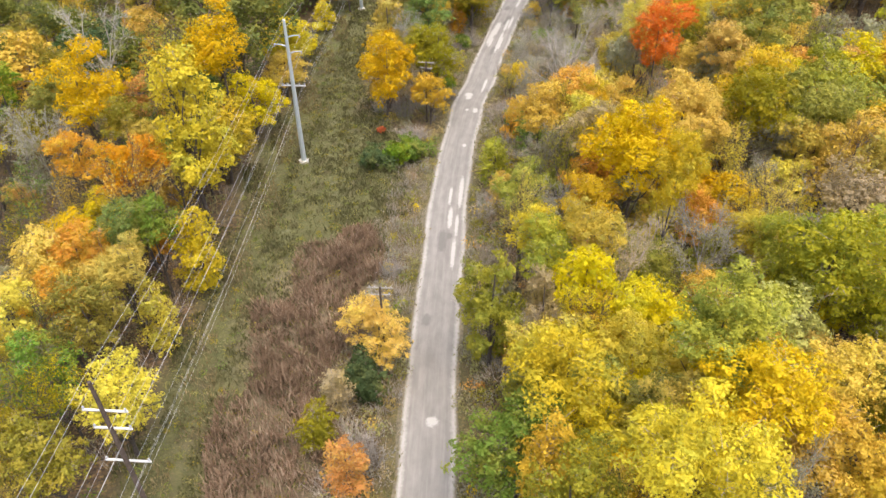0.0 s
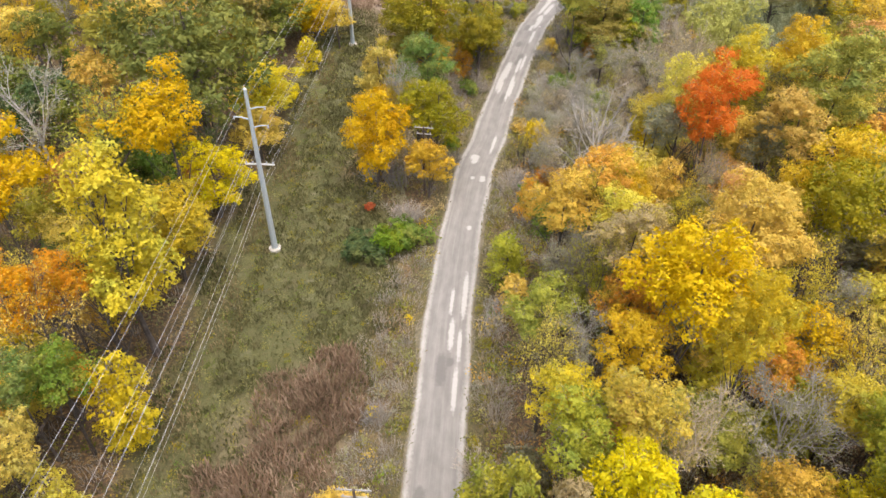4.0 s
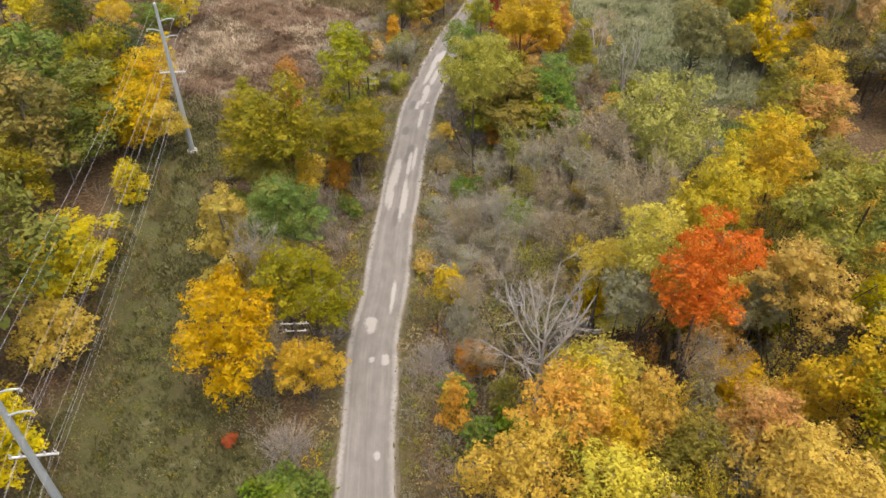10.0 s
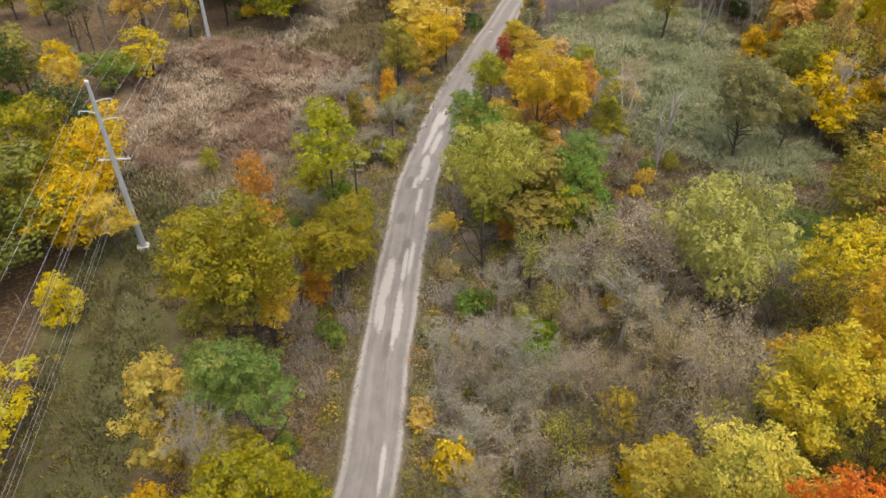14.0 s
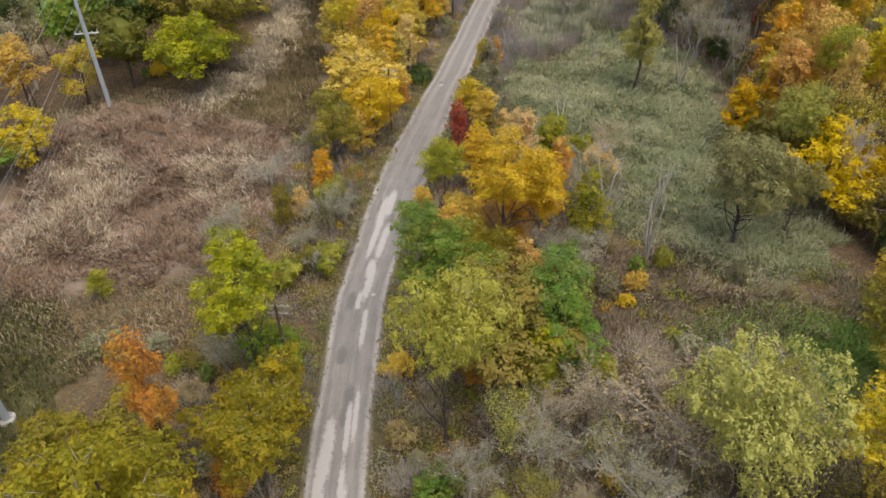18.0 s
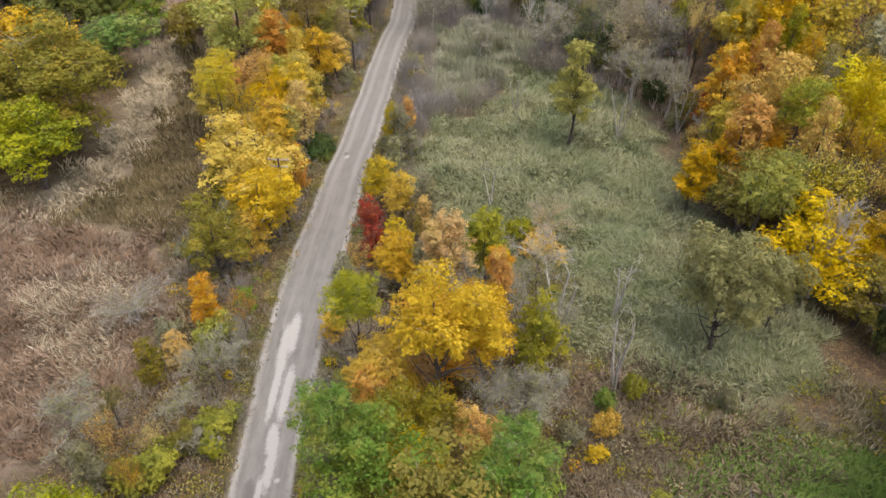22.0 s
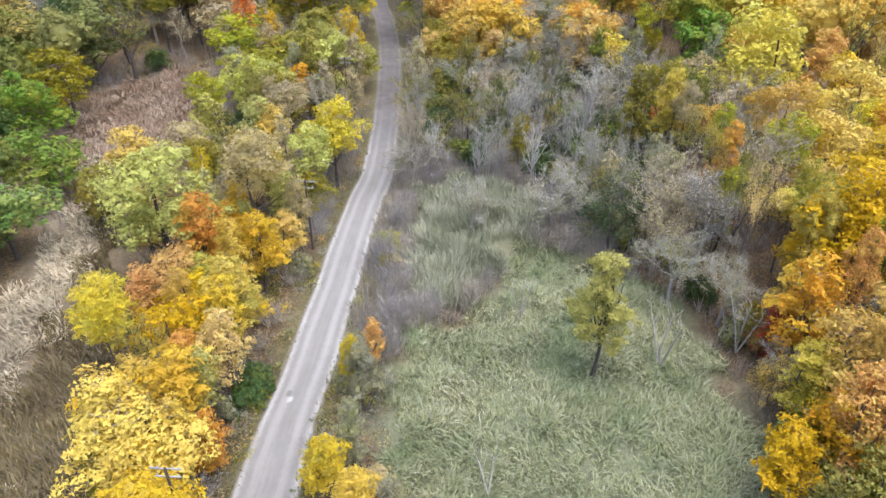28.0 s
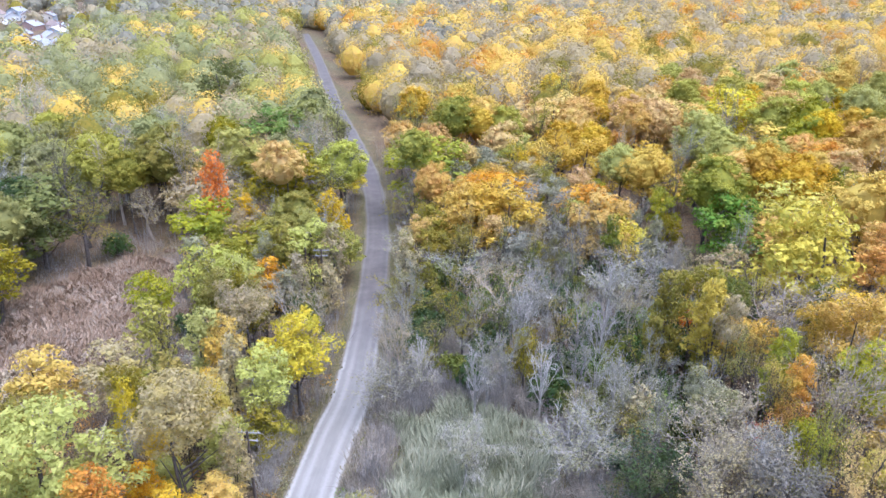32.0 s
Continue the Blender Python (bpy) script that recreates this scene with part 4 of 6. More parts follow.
def bare_shrub(x, y, h, r, mat=None, tall=False):
    me = (THICKET if tall else SWITCH)[dice.integers(3)]
    ob = tagged(new("bare_shrub", me), "tall thicket of bare grey-brown stems" if tall else "leafless bushy shrub of thin grey-brown twigs", "shrub")
    ob.location = (x, y, ground_z(x, y))
    ob.rotation_euler = (0, 0, dice.random() * 6.283)
    h0, r0 = (5.0, 2.2) if tall else (2.6, 1.7)
    ob.scale = (r / r0, r / r0, h / h0)
    return skinned(ob, mat or TWIG)

# ---- the trees and shrubs that can be told apart, from the first stretch of the road to the last ----
plant("maple", "yellow", 14.5, 23.3, 24.5, 4.1, "macro")
plant("maple", "lemon", 20.1, 26.1, 15.2, 2.8, "close")
plant("thin", "mist", 23.0, 26.2, 16.3, 2.7, "close")
plant("sapling", "gold", 7.3, 28.9, 14.9, 2.6, "close")
plant("maple", "gold", 12.1, 29.0, 11.3, 3.0, "close")
plant("maple", "gold", 27.3, 29.2, 16.6, 4.0, "close")
plant("maple", "gold", 21.1, 30.9, 21.1, 4.1, "close")
plant("maple", "olive", -29.9, 31.2, 12.3, 3.1)
plant("maple", "gold", 25.2, 32.7, 15.6, 3.8, "close")
plant("maple", "green", 5.9, 32.7, 13.0, 4.4, "close")
plant("sapling", "orange", -8.0, 33.9, 5.9, 2.3)
plant("thin", "olive", -31.9, 34.6, 14.4, 2.9)
plant("maple", "lemon", 20.2, 35.5, 22.1, 3.9, "close")
plant("maple", "gold", 31.9, 35.7, 16.3, 3.2)
plant("maple", "yellow", 9.2, 37.1, 16.2, 4.3, "close")
plant("maple", "yellow", -27.0, 37.2, 11.6, 3.3)
plant("sapling", "olive", -10.8, 37.7, 5.8, 2.2)
plant("maple", "yellow", 14.8, 38.4, 10.4, 3.2, "close")
plant("maple", "yellow", 20.3, 38.7, 13.4, 3.4, "close")
plant("maple", "yellow", 15.9, 41.7, 13.4, 3.3, "close")
plant("sapling", "tan", -9.8, 41.8, 5.7, 1.9)
plant("maple", "willow", 29.2, 42.7, 14.6, 3.9)
plant("bush", "dark", -7.0, 44.0, 5.8, 2.8)
plant("maple", "olive", -31.8, 45.0, 13.3, 3.4)
plant("maple", "lemon", 33.4, 45.1, 21.0, 4.6)
plant("thin", "tan", 9.0, 45.2, 10.3, 2.9, "close")
plant("maple", "gold", 13.5, 45.7, 11.4, 3.2, "close")
plant("maple", "yellow", 18.7, 45.1, 13.9, 4.4, "close")
plant("maple", "peach", -6.4, 48.2, 8.6, 3.2, "close")
plant("poplar", "tan", 8.9, 47.0, 14.5, 2.0)
plant("poplar", "lemon", 4.6, 47.5, 15.4, 2.9, "close")
plant("maple", "gold", 38.5, 48.8, 14.4, 3.2)
plant("sapling", "yellow", -28.2, 50.0, 9.0, 2.3)
plant("maple", "yellow", -29.9, 50.0, 13.8, 2.5)
plant("thin", "tan", 17.5, 52.2, 13.9, 4.1, "close")
plant("thin", "mist", 26.0, 54.8, 14.6, 4.2, "close")
plant("thin", "olive", -41.3, 56.3, 14.0, 4.3)
plant("maple", "gold", -38.2, 56.3, 12.4, 3.2)
plant("thin", "mist", 36.2, 56.8, 15.0, 4.2)
plant("sapling", "orange", 14.7, 57.2, 8.9, 2.2)
plant("maple", "yellow", 22.9, 58.3, 21.4, 2.8, "close")
plant("maple", "tan", 42.4, 58.6, 16.8, 4.3)
plant("sapling", "yellow", -26.4, 58.9, 10.2, 3.2, "close")
plant("thin", "gold", -32.2, 61.3, 17.1, 4.0)
plant("maple", "gold", 31.3, 62.0, 12.5, 3.5)
plant("maple", "yellow", 24.2, 62.2, 10.3, 3.1)
plant("maple", "gold", 19.4, 63.2, 21.7, 4.8, "close")
plant("thin", "mist", 12.4, 64.7, 9.7, 3.6, "close")
plant("maple", "gold", 27.3, 65.9, 13.6, 3.7, "close")
plant("maple", "orange", 17.0, 67.2, 12.8, 3.3, "close")
plant("thin", "mist", 35.6, 69.3, 11.6, 3.4)
plant("maple", "lemon", 9.1, 69.0, 10.5, 3.1, "close")
plant("maple", "gold", 26.9, 69.7, 20.6, 4.1, "close")
plant("maple", "gold", -31.6, 69.8, 10.4, 3.4)
plant("maple", "gold", 29.4, 74.4, 17.8, 4.8, "close")
plant("maple", "gold", 45.8, 70.4, 16.1, 4.9)
plant("tall", "yellow", -28.2, 69.5, 24.0, 4.6, "close")
plant("thin", "mist", -46.7, 71.5, 16.1, 4.5)
plant("maple", "tan", 17.2, 71.9, 17.0, 3.3, "close")
plant("maple", "lemon", 14.7, 72.9, 9.2, 2.7, "close")
plant("maple", "olive", 35.9, 74.0, 20.8, 4.4)
plant("maple", "olive", 23.9, 78.9, 13.5, 3.5, "close")
plant("maple", "gold", -44.3, 79.6, 20.3, 4.7)
plant("thin", "olive", -35.1, 79.7, 13.7, 3.7)
plant("sapling", "lemon", 6.7, 79.7, 7.0, 2.7)
plant("maple", "yellow", -28.6, 80.3, 12.4, 3.9)
plant("maple", "gold", 38.4, 80.3, 20.4, 4.3)
plant("maple", "gold", 19.8, 80.9, 13.1, 2.6, "close")
plant("maple", "lemon", 49.5, 82.0, 18.3, 5.3)
plant("maple", "gold", 35.7, 82.2, 12.3, 3.2)
plant("maple", "yellow", -30.8, 83.6, 8.9, 4.8)
plant("maple", "gold", 31.0, 83.8, 12.6, 3.7, "close")
plant("bush", "dark", -8.9, 84.4, 3.3, 2.8)
plant("maple", "yellow", 19.2, 85.0, 14.4, 3.5, "close")
plant("thin", "lemon", -34.8, 85.2, 20.7, 6.7)
plant("bush", "green", -6.3, 85.9, 3.8, 2.8)
plant("maple", "yellow", 21.6, 86.2, 13.9, 4.4, "close")
plant("sapling", "orange", 24.5, 86.2, 9.7, 1.8)
plant("maple", "gold", -29.4, 86.6, 22.0, 4.5)
plant("thin", "tan", 28.9, 86.6, 13.5, 3.3, "close")
plant("bush", "green", -3.8, 87.1, 3.9, 2.8)
plant("maple", "gold", 37.8, 89.2, 19.2, 3.5, "close")
plant("bush", "green", 15.6, 89.9, 3.8, 2.8)
plant("maple", "gold", -58.0, 90.7, 17.0, 4.8, "mid")
plant("maple", "lemon", 42.6, 91.9, 25.0, 4.7, "close")
plant("maple", "yellow", -27.6, 91.9, 9.9, 4.6)
plant("maple", "red", 28.2, 88.5, 23.4, 3.4, "macro")
plant("bush", "crimson", -9.1, 93.2, 1.4, 0.8)
plant("maple", "yellow", 27.4, 93.8, 20.6, 3.2, "close")
plant("thin", "olive", 38.7, 95.3, 19.3, 3.6, "close")
plant("maple", "gold", -1.9, 96.6, 8.8, 2.7, "close")
plant("thin", "mist", -48.8, 95.9, 19.7, 5.9, "mid")
plant("maple", "yellow", 34.0, 98.8, 21.7, 3.4, "close")
plant("maple", "gold", -8.5, 98.5, 14.8, 4.6, "close")
plant("thin", "tan", 29.9, 101.8, 21.0, 3.6, "close")
plant("sapling", "gold", 26.3, 101.1, 9.9, 3.0, "close")
plant("maple", "olive", -1.6, 102.3, 14.2, 3.9, "close")
plant("maple", "lemon", 34.1, 102.0, 12.6, 3.7, "close")
plant("maple", "gold", 49.2, 103.2, 15.1, 4.9)
plant("maple", "gold", 43.3, 103.8, 21.3, 3.3)
plant("maple", "moss", -31.6, 104.8, 25.4, 9)
plant("thin", "olive", 25.9, 105.1, 10.2, 4.7, "close")
plant("maple", "gold", -25.2, 105.2, 8.5, 3.8)
plant("maple", "gold", 41.7, 106.2, 12.5, 3.6)
plant("maple", "olive", 51.2, 107.7, 13.8, 4.2)
plant("maple", "olive", 54.1, 107.9, 15.6, 3.8)
plant("thin", "tan", 37.0, 109.6, 11.2, 4.7)
plant("maple", "green", -2.4, 110.0, 16.6, 3.3, "close")
plant("thin", "olive", 46.6, 111.1, 13.3, 4.9)
plant("maple", "gold", 52.2, 111.4, 12.0, 4.6)
plant("thin", "tan", 31.4, 112.1, 13.7, 3.9, "close")
plant("maple", "yellow", -26.6, 113.9, 10.0, 4.8)
plant("poplar", "yellow", -8.5, 110.7, 16.5, 3.2, "close")
plant("thin", "mist", -5.4, 106.5, 14.0, 3.0, "close")
plant("maple", "olive", -3.6, 105.6, 11.5, 3.0, "close")
plant("thin", "tan", -5.0, 99.0, 9.0, 2.6, "close")
plant("maple", "gold", -28.4, 116.7, 8.5, 3.5)
plant("maple", "yellow", 50.7, 117.3, 14.8, 4.2)
plant("maple", "green", -5.2, 117.6, 9.4, 3.2)
plant("maple", "olive", -47.9, 117.6, 17.3, 5.4, "mid")
plant("willow", "willow", 39.9, 119.1, 19.2, 5.0, "close")
plant("maple", "yellow", -26.1, 119.1, 8.7, 4.8)
plant("thin", "mist", 31.7, 119.2, 9.5, 5.4, "close")
plant("maple", "olive", -2.9, 120.7, 21.7, 4.9, "close")
plant("bush", "green", 23.2, 120.5, 2.8, 2.8)
plant("maple", "olive", -4.9, 121.9, 14.5, 3.5, "close")
plant("willow", "willow", 44.1, 123.1, 9.8, 3.0)
plant("thin", "tan", 37.2, 123.6, 12.0, 6.5, "close")
plant("maple", "orange", 63.3, 124.0, 13.7, 4.0)
plant("maple", "gold", -1.6, 124.1, 11.3, 3.1, "close")
plant("bush", "lemon", 13.1, 124.3, 1.8, 1.0)
plant("bush", "green", 18.1, 126.0, 3.5, 2.0)
plant("maple", "olive", 61.3, 126.2, 14.1, 5.1)
plant("bush", "green", 19.1, 128.3, 0.9, 1.2)
plant("maple", "olive", -7.6, 129.3, 14.3, 3.1)
plant("maple", "olive", 5.4, 129.6, 13.0, 3.6, "close")
plant("maple", "olive", -4.9, 130.5, 12.3, 5.4)
plant("sapling", "orange", 2.8, 130.5, 5.7, 1.9)
plant("maple", "gold", 68.3, 132.7, 12.8, 4.4)
plant("sapling", "yellow", -22.3, 131.6, 5.9, 2.3)
plant("willow", "willow", 20.4, 131.0, 20.0, 4.0, "close")
plant("maple", "olive", -32.8, 133.2, 17.6, 6.1, "mid")
plant("sapling", "lemon", 29.6, 133.5, 7.7, 3.0, "close")
plant("maple", "olive", 5.3, 134.0, 9.2, 4.5)
plant("maple", "green", 31.7, 136.7, 11.1, 4.4, "close")
plant("maple", "olive", 27.3, 137.3, 10.9, 6.6, "close")
plant("sapling", "orange", -1.7, 133.1, 16.4, 2.2, "close")
plant("thin", "olive", 76.1, 138.1, 12.7, 5.9)
plant("maple", "green", 33.0, 139.4, 12.2, 3.3, "close")
plant("maple", "lemon", 25.1, 140.3, 7.9, 4.6, "close")
plant("maple", "green", 7.2, 140.8, 7.3, 3.1)
plant("maple", "gold", -18.6, 141.0, 9.1, 2.5)
plant("thin", "mist", 2.3, 141.8, 6.3, 2.7)
plant("maple", "moss", -29.9, 142.3, 12.8, 8.1)
plant("maple", "gold", -23.1, 142.6, 10.9, 4.5)
plant("maple", "green", 23.1, 142.7, 13.1, 3.9, "close")
plant("maple", "gold", 26.3, 143.0, 10.2, 2.7, "close")
plant("maple", "lemon", 5.3, 141.0, 17.2, 3.6, "close")
plant("maple", "orange", 32.6, 143.4, 9.0, 2.4)
plant("maple", "olive", 74.1, 145.8, 7.6, 3.7)
plant("maple", "green", 22.0, 145.0, 14.6, 2.8, "close")
plant("maple", "olive", 28.0, 146.8, 10.4, 3.3, "close")
plant("thin", "mist", 39.7, 147.0, 5.5, 3.3)
plant("maple", "gold", 32.3, 150.5, 17.4, 4.0, "close")
plant("sapling", "olive", 2.8, 148.4, 5.0, 2.7)
plant("thin", "mist", 35.1, 148.5, 7.6, 3.5, "close")
plant("maple", "gold", -24.2, 149.0, 9.1, 5.5)
plant("willow", "drab", 58.8, 148.3, 14.2, 4.3, "close")
plant("willow", "drab", 65.5, 148.5, 9.5, 2.4)
plant("sapling", "orange", 26.2, 151.0, 7.8, 2.7, "close")
plant("maple", "gold", 78.3, 151.0, 8.8, 4.3)
plant("maple", "gold", 35.8, 151.7, 13.2, 2.9, "close")
plant("maple", "gold", 71.6, 151.8, 11.3, 5.4)
plant("sapling", "lemon", 41.3, 151.5, 9.5, 2.8, "close")
plant("maple", "gold", 27.4, 153.1, 9.5, 3.5, "close")
plant("maple", "olive", -28.8, 153.3, 14.4, 5.6)
plant("thin", "mist", 44.6, 153.5, 5.4, 3.0)
plant("bush", "lemon", 8.0, 153.9, 3.9, 2.7)
plant("maple", "gold", -22.7, 154.8, 10.9, 4.4)
plant("thin", "yellow", 75.7, 155.3, 16.9, 4.8)
plant("thin", "mist", 42.4, 155.8, 7.6, 3.4, "close")
plant("maple", "green", -36.3, 156.0, 14.2, 5.2, "mid")
plant("maple", "olive", 79.4, 156.8, 11.4, 5.7)
plant("bush", "lemon", 14.0, 156.9, 2.6, 2.1)
plant("maple", "orange", 34.6, 157.0, 7.2, 4.9, "close")
plant("maple", "lemon", 70.0, 157.3, 14.5, 3.2)
plant("thin", "olive", 45.6, 159.0, 6.6, 3.4)
plant("tall", "orange", 40.2, 157.4, 10.6, 1.6, "close")
plant("maple", "lemon", 26.7, 156.9, 13.7, 2.5, "close")
plant("thin", "mist", 37.9, 159.8, 8.2, 2.7, "close")
plant("thin", "mist", 3.9, 159.9, 5.6, 3.5)
plant("tall", "orange", 42.3, 160.8, 7.6, 2.1)
plant("maple", "olive", 72.8, 161.9, 10.8, 4.2)
plant("thin", "mist", 14.8, 161.9, 5.5, 3.2)
plant("tall", "peach", 37.5, 162.9, 11.3, 3.0, "close")
plant("thin", "mist", 47.9, 163.5, 5.7, 3.7)
plant("maple", "yellow", 82.5, 163.7, 7.6, 3.8)
plant("maple", "lemon", 75.3, 163.8, 7.4, 3.3)
plant("tall", "lemon", 42.6, 164.9, 9.0, 2.5, "close")
plant("tall", "orange", 74.6, 165.7, 15.2, 3.3)
plant("maple", "yellow", 89.6, 165.4, 16.8, 5.8)
plant("sapling", "peach", 11.6, 165.7, 3.6, 1.6)
plant("maple", "orange", 77.1, 166.6, 11.9, 4.5)
plant("bush", "peach", 50.6, 166.8, 2.8, 2.8)
plant("tall", "gold", 70.1, 167.2, 9.3, 2.9)
plant("thin", "ash", 31.0, 167.2, 4.2, 2.6)
plant("tall", "gold", 33.9, 167.7, 7.1, 2.7)
plant("sapling", "olive", 44.2, 168.4, 4.9, 2.3)
plant("maple", "gold", 82.7, 168.9, 17.9, 6.0)
plant("thin", "tan", 52.2, 168.9, 4.9, 3.2)
plant("sapling", "orange", 14.9, 169.8, 5.7, 1.7)
plant("maple", "olive", 76.1, 169.8, 6.3, 3.0)
plant("bush", "lemon", 49.1, 170.2, 3.5, 1.8)
plant("sapling", "yellow", 35.4, 171.2, 5.8, 2.1)
plant("sapling", "orange", 15.1, 172.0, 4.5, 1.4)
plant("thin", "mist", 85.1, 172.2, 12.8, 6.0)
plant("thin", "mist", 8.6, 172.3, 5.2, 3.4)
plant("tall", "yellow", 78.1, 172.8, 10.5, 3.2)
plant("sapling", "crimson", 32.9, 172.7, 8.7, 1.8)
plant("thin", "gold", 77.4, 175.4, 6.3, 2.4)
plant("thin", "mist", 88.7, 176.9, 9.9, 3.5)
plant("thin", "mist", 80.1, 177.1, 6.6, 2.9)
plant("tall", "gold", 38.0, 178.0, 7.1, 2.3)
plant("tall", "orange", 82.4, 178.5, 14.2, 3.6)
plant("sapling", "gold", 21.0, 178.5, 6.1, 2.4)
plant("maple", "olive", 17.1, 176.1, 10.2, 3.4)
plant("sapling", "crimson", 34.9, 178.8, 2.5, 1.6)
plant("tall", "yellow", 99.5, 179.5, 18.3, 4.8, "mid")
plant("sapling", "crimson", 82.4, 180.7, 7.0, 2.2)
plant("maple", "gold", 23.7, 180.9, 9.9, 3.9)
plant("maple", "green", -26.1, 181.7, 7.0, 4.2, "mid")
plant("tall", "yellow", 36.7, 181.9, 7.2, 2.4)
plant("maple", "gold", 86.9, 181.9, 10.8, 3.7)
plant("thin", "ash", 19.5, 182.0, 5.2, 2.3)
plant("tall", "gold", 91.4, 183.2, 19.8, 5.4)
plant("sapling", "gold", 23.7, 183.9, 4.9, 2.1)
plant("maple", "gold", 97.5, 184.7, 11.9, 3.9)
plant("maple", "yellow", -21.0, 185.1, 8.3, 4.2, "mid")
plant("tall", "willow", 64.8, 185.8, 15.0, 3.0, "close")
plant("tall", "gold", 24.4, 185.9, 8.1, 2.4)
plant("thin", "mist", 81.7, 187.3, 9.0, 4.3)
plant("maple", "gold", 93.9, 188.2, 9.7, 3.4)
plant("tall", "gold", 101.7, 188.3, 20.0, 5.5)
plant("maple", "gold", 23.0, 188.3, 10.8, 5.7)
plant("sapling", "orange", 28.2, 188.4, 6.8, 1.9)
plant("thin", "tan", 21.2, 189.0, 6.3, 2.5)
plant("thin", "pale", 24.1, 191.9, 9.2, 2.2)
plant("tall", "gold", 26.8, 192.0, 11.0, 3.3)
plant("thin", "mist", 79.2, 192.5, 10.1, 4.4)
plant("maple", "gold", 21.4, 193.1, 8.6, 3.4)
plant("maple", "gold", 26.6, 194.4, 8.7, 3.5)
plant("bush", "dark", 32.3, 195.0, 2.5, 1.8)
plant("maple", "gold", 23.3, 195.2, 8.3, 3.2)
plant("maple", "gold", 103.6, 196.0, 12.3, 4.8)
plant("thin", "ash", 85.2, 196.2, 13.7, 5.1)
plant("bush", "dark", 33.0, 197.2, 2.6, 2.3)
plant("thin", "tan", 80.3, 197.6, 13.6, 4.1)
plant("maple", "yellow", 22.0, 198.5, 15.5, 2.7)
plant("thin", "tan", 94.8, 199.3, 20.3, 4.7)
plant("maple", "gold", 107.6, 199.4, 16.3, 4.7, "mid")
plant("thin", "pale", 86.0, 199.5, 11.6, 4.9)
plant("maple", "lemon", -0.7, 201.5, 12.5, 6.0, "close")
plant("maple", "yellow", -16.5, 201.6, 9.6, 3.3, "mid")
plant("maple", "gold", 27.2, 201.6, 9.8, 3.6)
plant("sapling", "crimson", 94.6, 202.7, 5.9, 2.7)
plant("thin", "mist", -31.0, 202.7, 11.7, 5.1, "mid")
plant("thin", "dark", 77.9, 202.7, 10.5, 4.7)
plant("thin", "pale", 86.1, 203.5, 13.7, 5.0)
plant("tall", "yellow", 33.2, 203.8, 11.1, 3.4)
plant("tall", "yellow", 21.3, 204.7, 11.7, 3.0)
plant("thin", "crimson", 98.2, 204.7, 8.9, 3.5)
plant("tall", "yellow", 32.9, 205.6, 9.7, 3.0)
plant("sapling", "crimson", 96.4, 205.6, 9.5, 3.0)
plant("maple", "gold", 29.0, 206.9, 8.5, 3.1)
plant("bush", "dark", 83.5, 207.5, 5.1, 2.8)
plant("thin", "tan", -24.8, 208.3, 11.9, 5.3, "mid")
plant("maple", "gold", 120.8, 209.0, 17.0, 6.2, "mid")
plant("maple", "olive", 1.9, 209.1, 18.0, 9.0, "macro")
plant("thin", "mist", 74.9, 209.3, 9.9, 5.4)
plant("thin", "tan", 97.3, 209.7, 9.5, 4.6, "mid")
plant("maple", "peach", 27.8, 210.9, 9.7, 3.4)
plant("thin", "tan", 117.2, 211.8, 13.9, 5.3, "mid")
plant("maple", "gold", 127.4, 212.0, 13.7, 5.5, "mid")
plant("tall", "gold", 37.3, 212.5, 10.7, 3.0)
plant("thin", "mist", 82.6, 212.8, 11.4, 3.3)
plant("sapling", "lemon", 53.1, 213.7, 3.5, 2.2)
plant("thin", "mist", 79.8, 214.1, 7.3, 4.1)
plant("poplar", "orange", 32.1, 215.4, 10.1, 2.5)
plant("thin", "mist", 65.0, 215.4, 7.2, 4.0)
plant("maple", "tan", 38.9, 218.6, 18.5, 4.1)
plant("bush", "dark", 89.7, 216.7, 6.4, 2.8, "mid")
plant("maple", "willow", 28.4, 219.0, 18.5, 6.0)
plant("thin", "pale", 106.0, 217.0, 15.9, 7.2, "mid")
plant("maple", "gold", 117.7, 217.4, 13.3, 4.7, "mid")
plant("thin", "tan", 110.5, 219.8, 11.7, 5.1, "mid")
plant("tall", "orange", 31.7, 213.5, 13.5, 3.2)
plant("sapling", "red", 102.2, 227.0, 7.8, 1.9, "near")
plant("maple", "yellow", 117.9, 222.8, 21.0, 7.4, "mid")
plant("bush", "dark", 79.7, 223.1, 5.4, 2.8, "mid")
plant("thin", "mist", 104.8, 225.0, 8.6, 4.8, "mid")
plant("thin", "mist", 71.8, 225.2, 11.8, 3.2)
plant("sapling", "olive", 47.2, 227.4, 6.7, 3.0)
plant("thin", "mist", 61.9, 229.2, 8.6, 4.9)
plant("maple", "gold", -0.0, 230.0, 13.3, 6.7, "mid")
plant("thin", "mist", 87.4, 230.1, 9.8, 5.2, "mid")
plant("maple", "green", 10.3, 230.5, 10.8, 5.6, "mid")
plant("maple", "yellow", 127.6, 231.9, 16.5, 7.2, "mid")
plant("maple", "yellow", 51.8, 233.4, 13.7, 4.2)
plant("maple", "tan", 113.1, 233.7, 11.3, 4.7, "mid")
plant("maple", "olive", 21.7, 234.7, 10.0, 4.0, "mid")
plant("thin", "ash", 82.3, 235.0, 11.6, 4.8, "mid")
plant("thin", "olive", 73.5, 235.3, 10.1, 3.9, "mid")
plant("thin", "mist", 97.1, 235.9, 11.2, 6.0, "mid")
plant("thin", "olive", 70.3, 236.5, 9.0, 3.8, "mid")
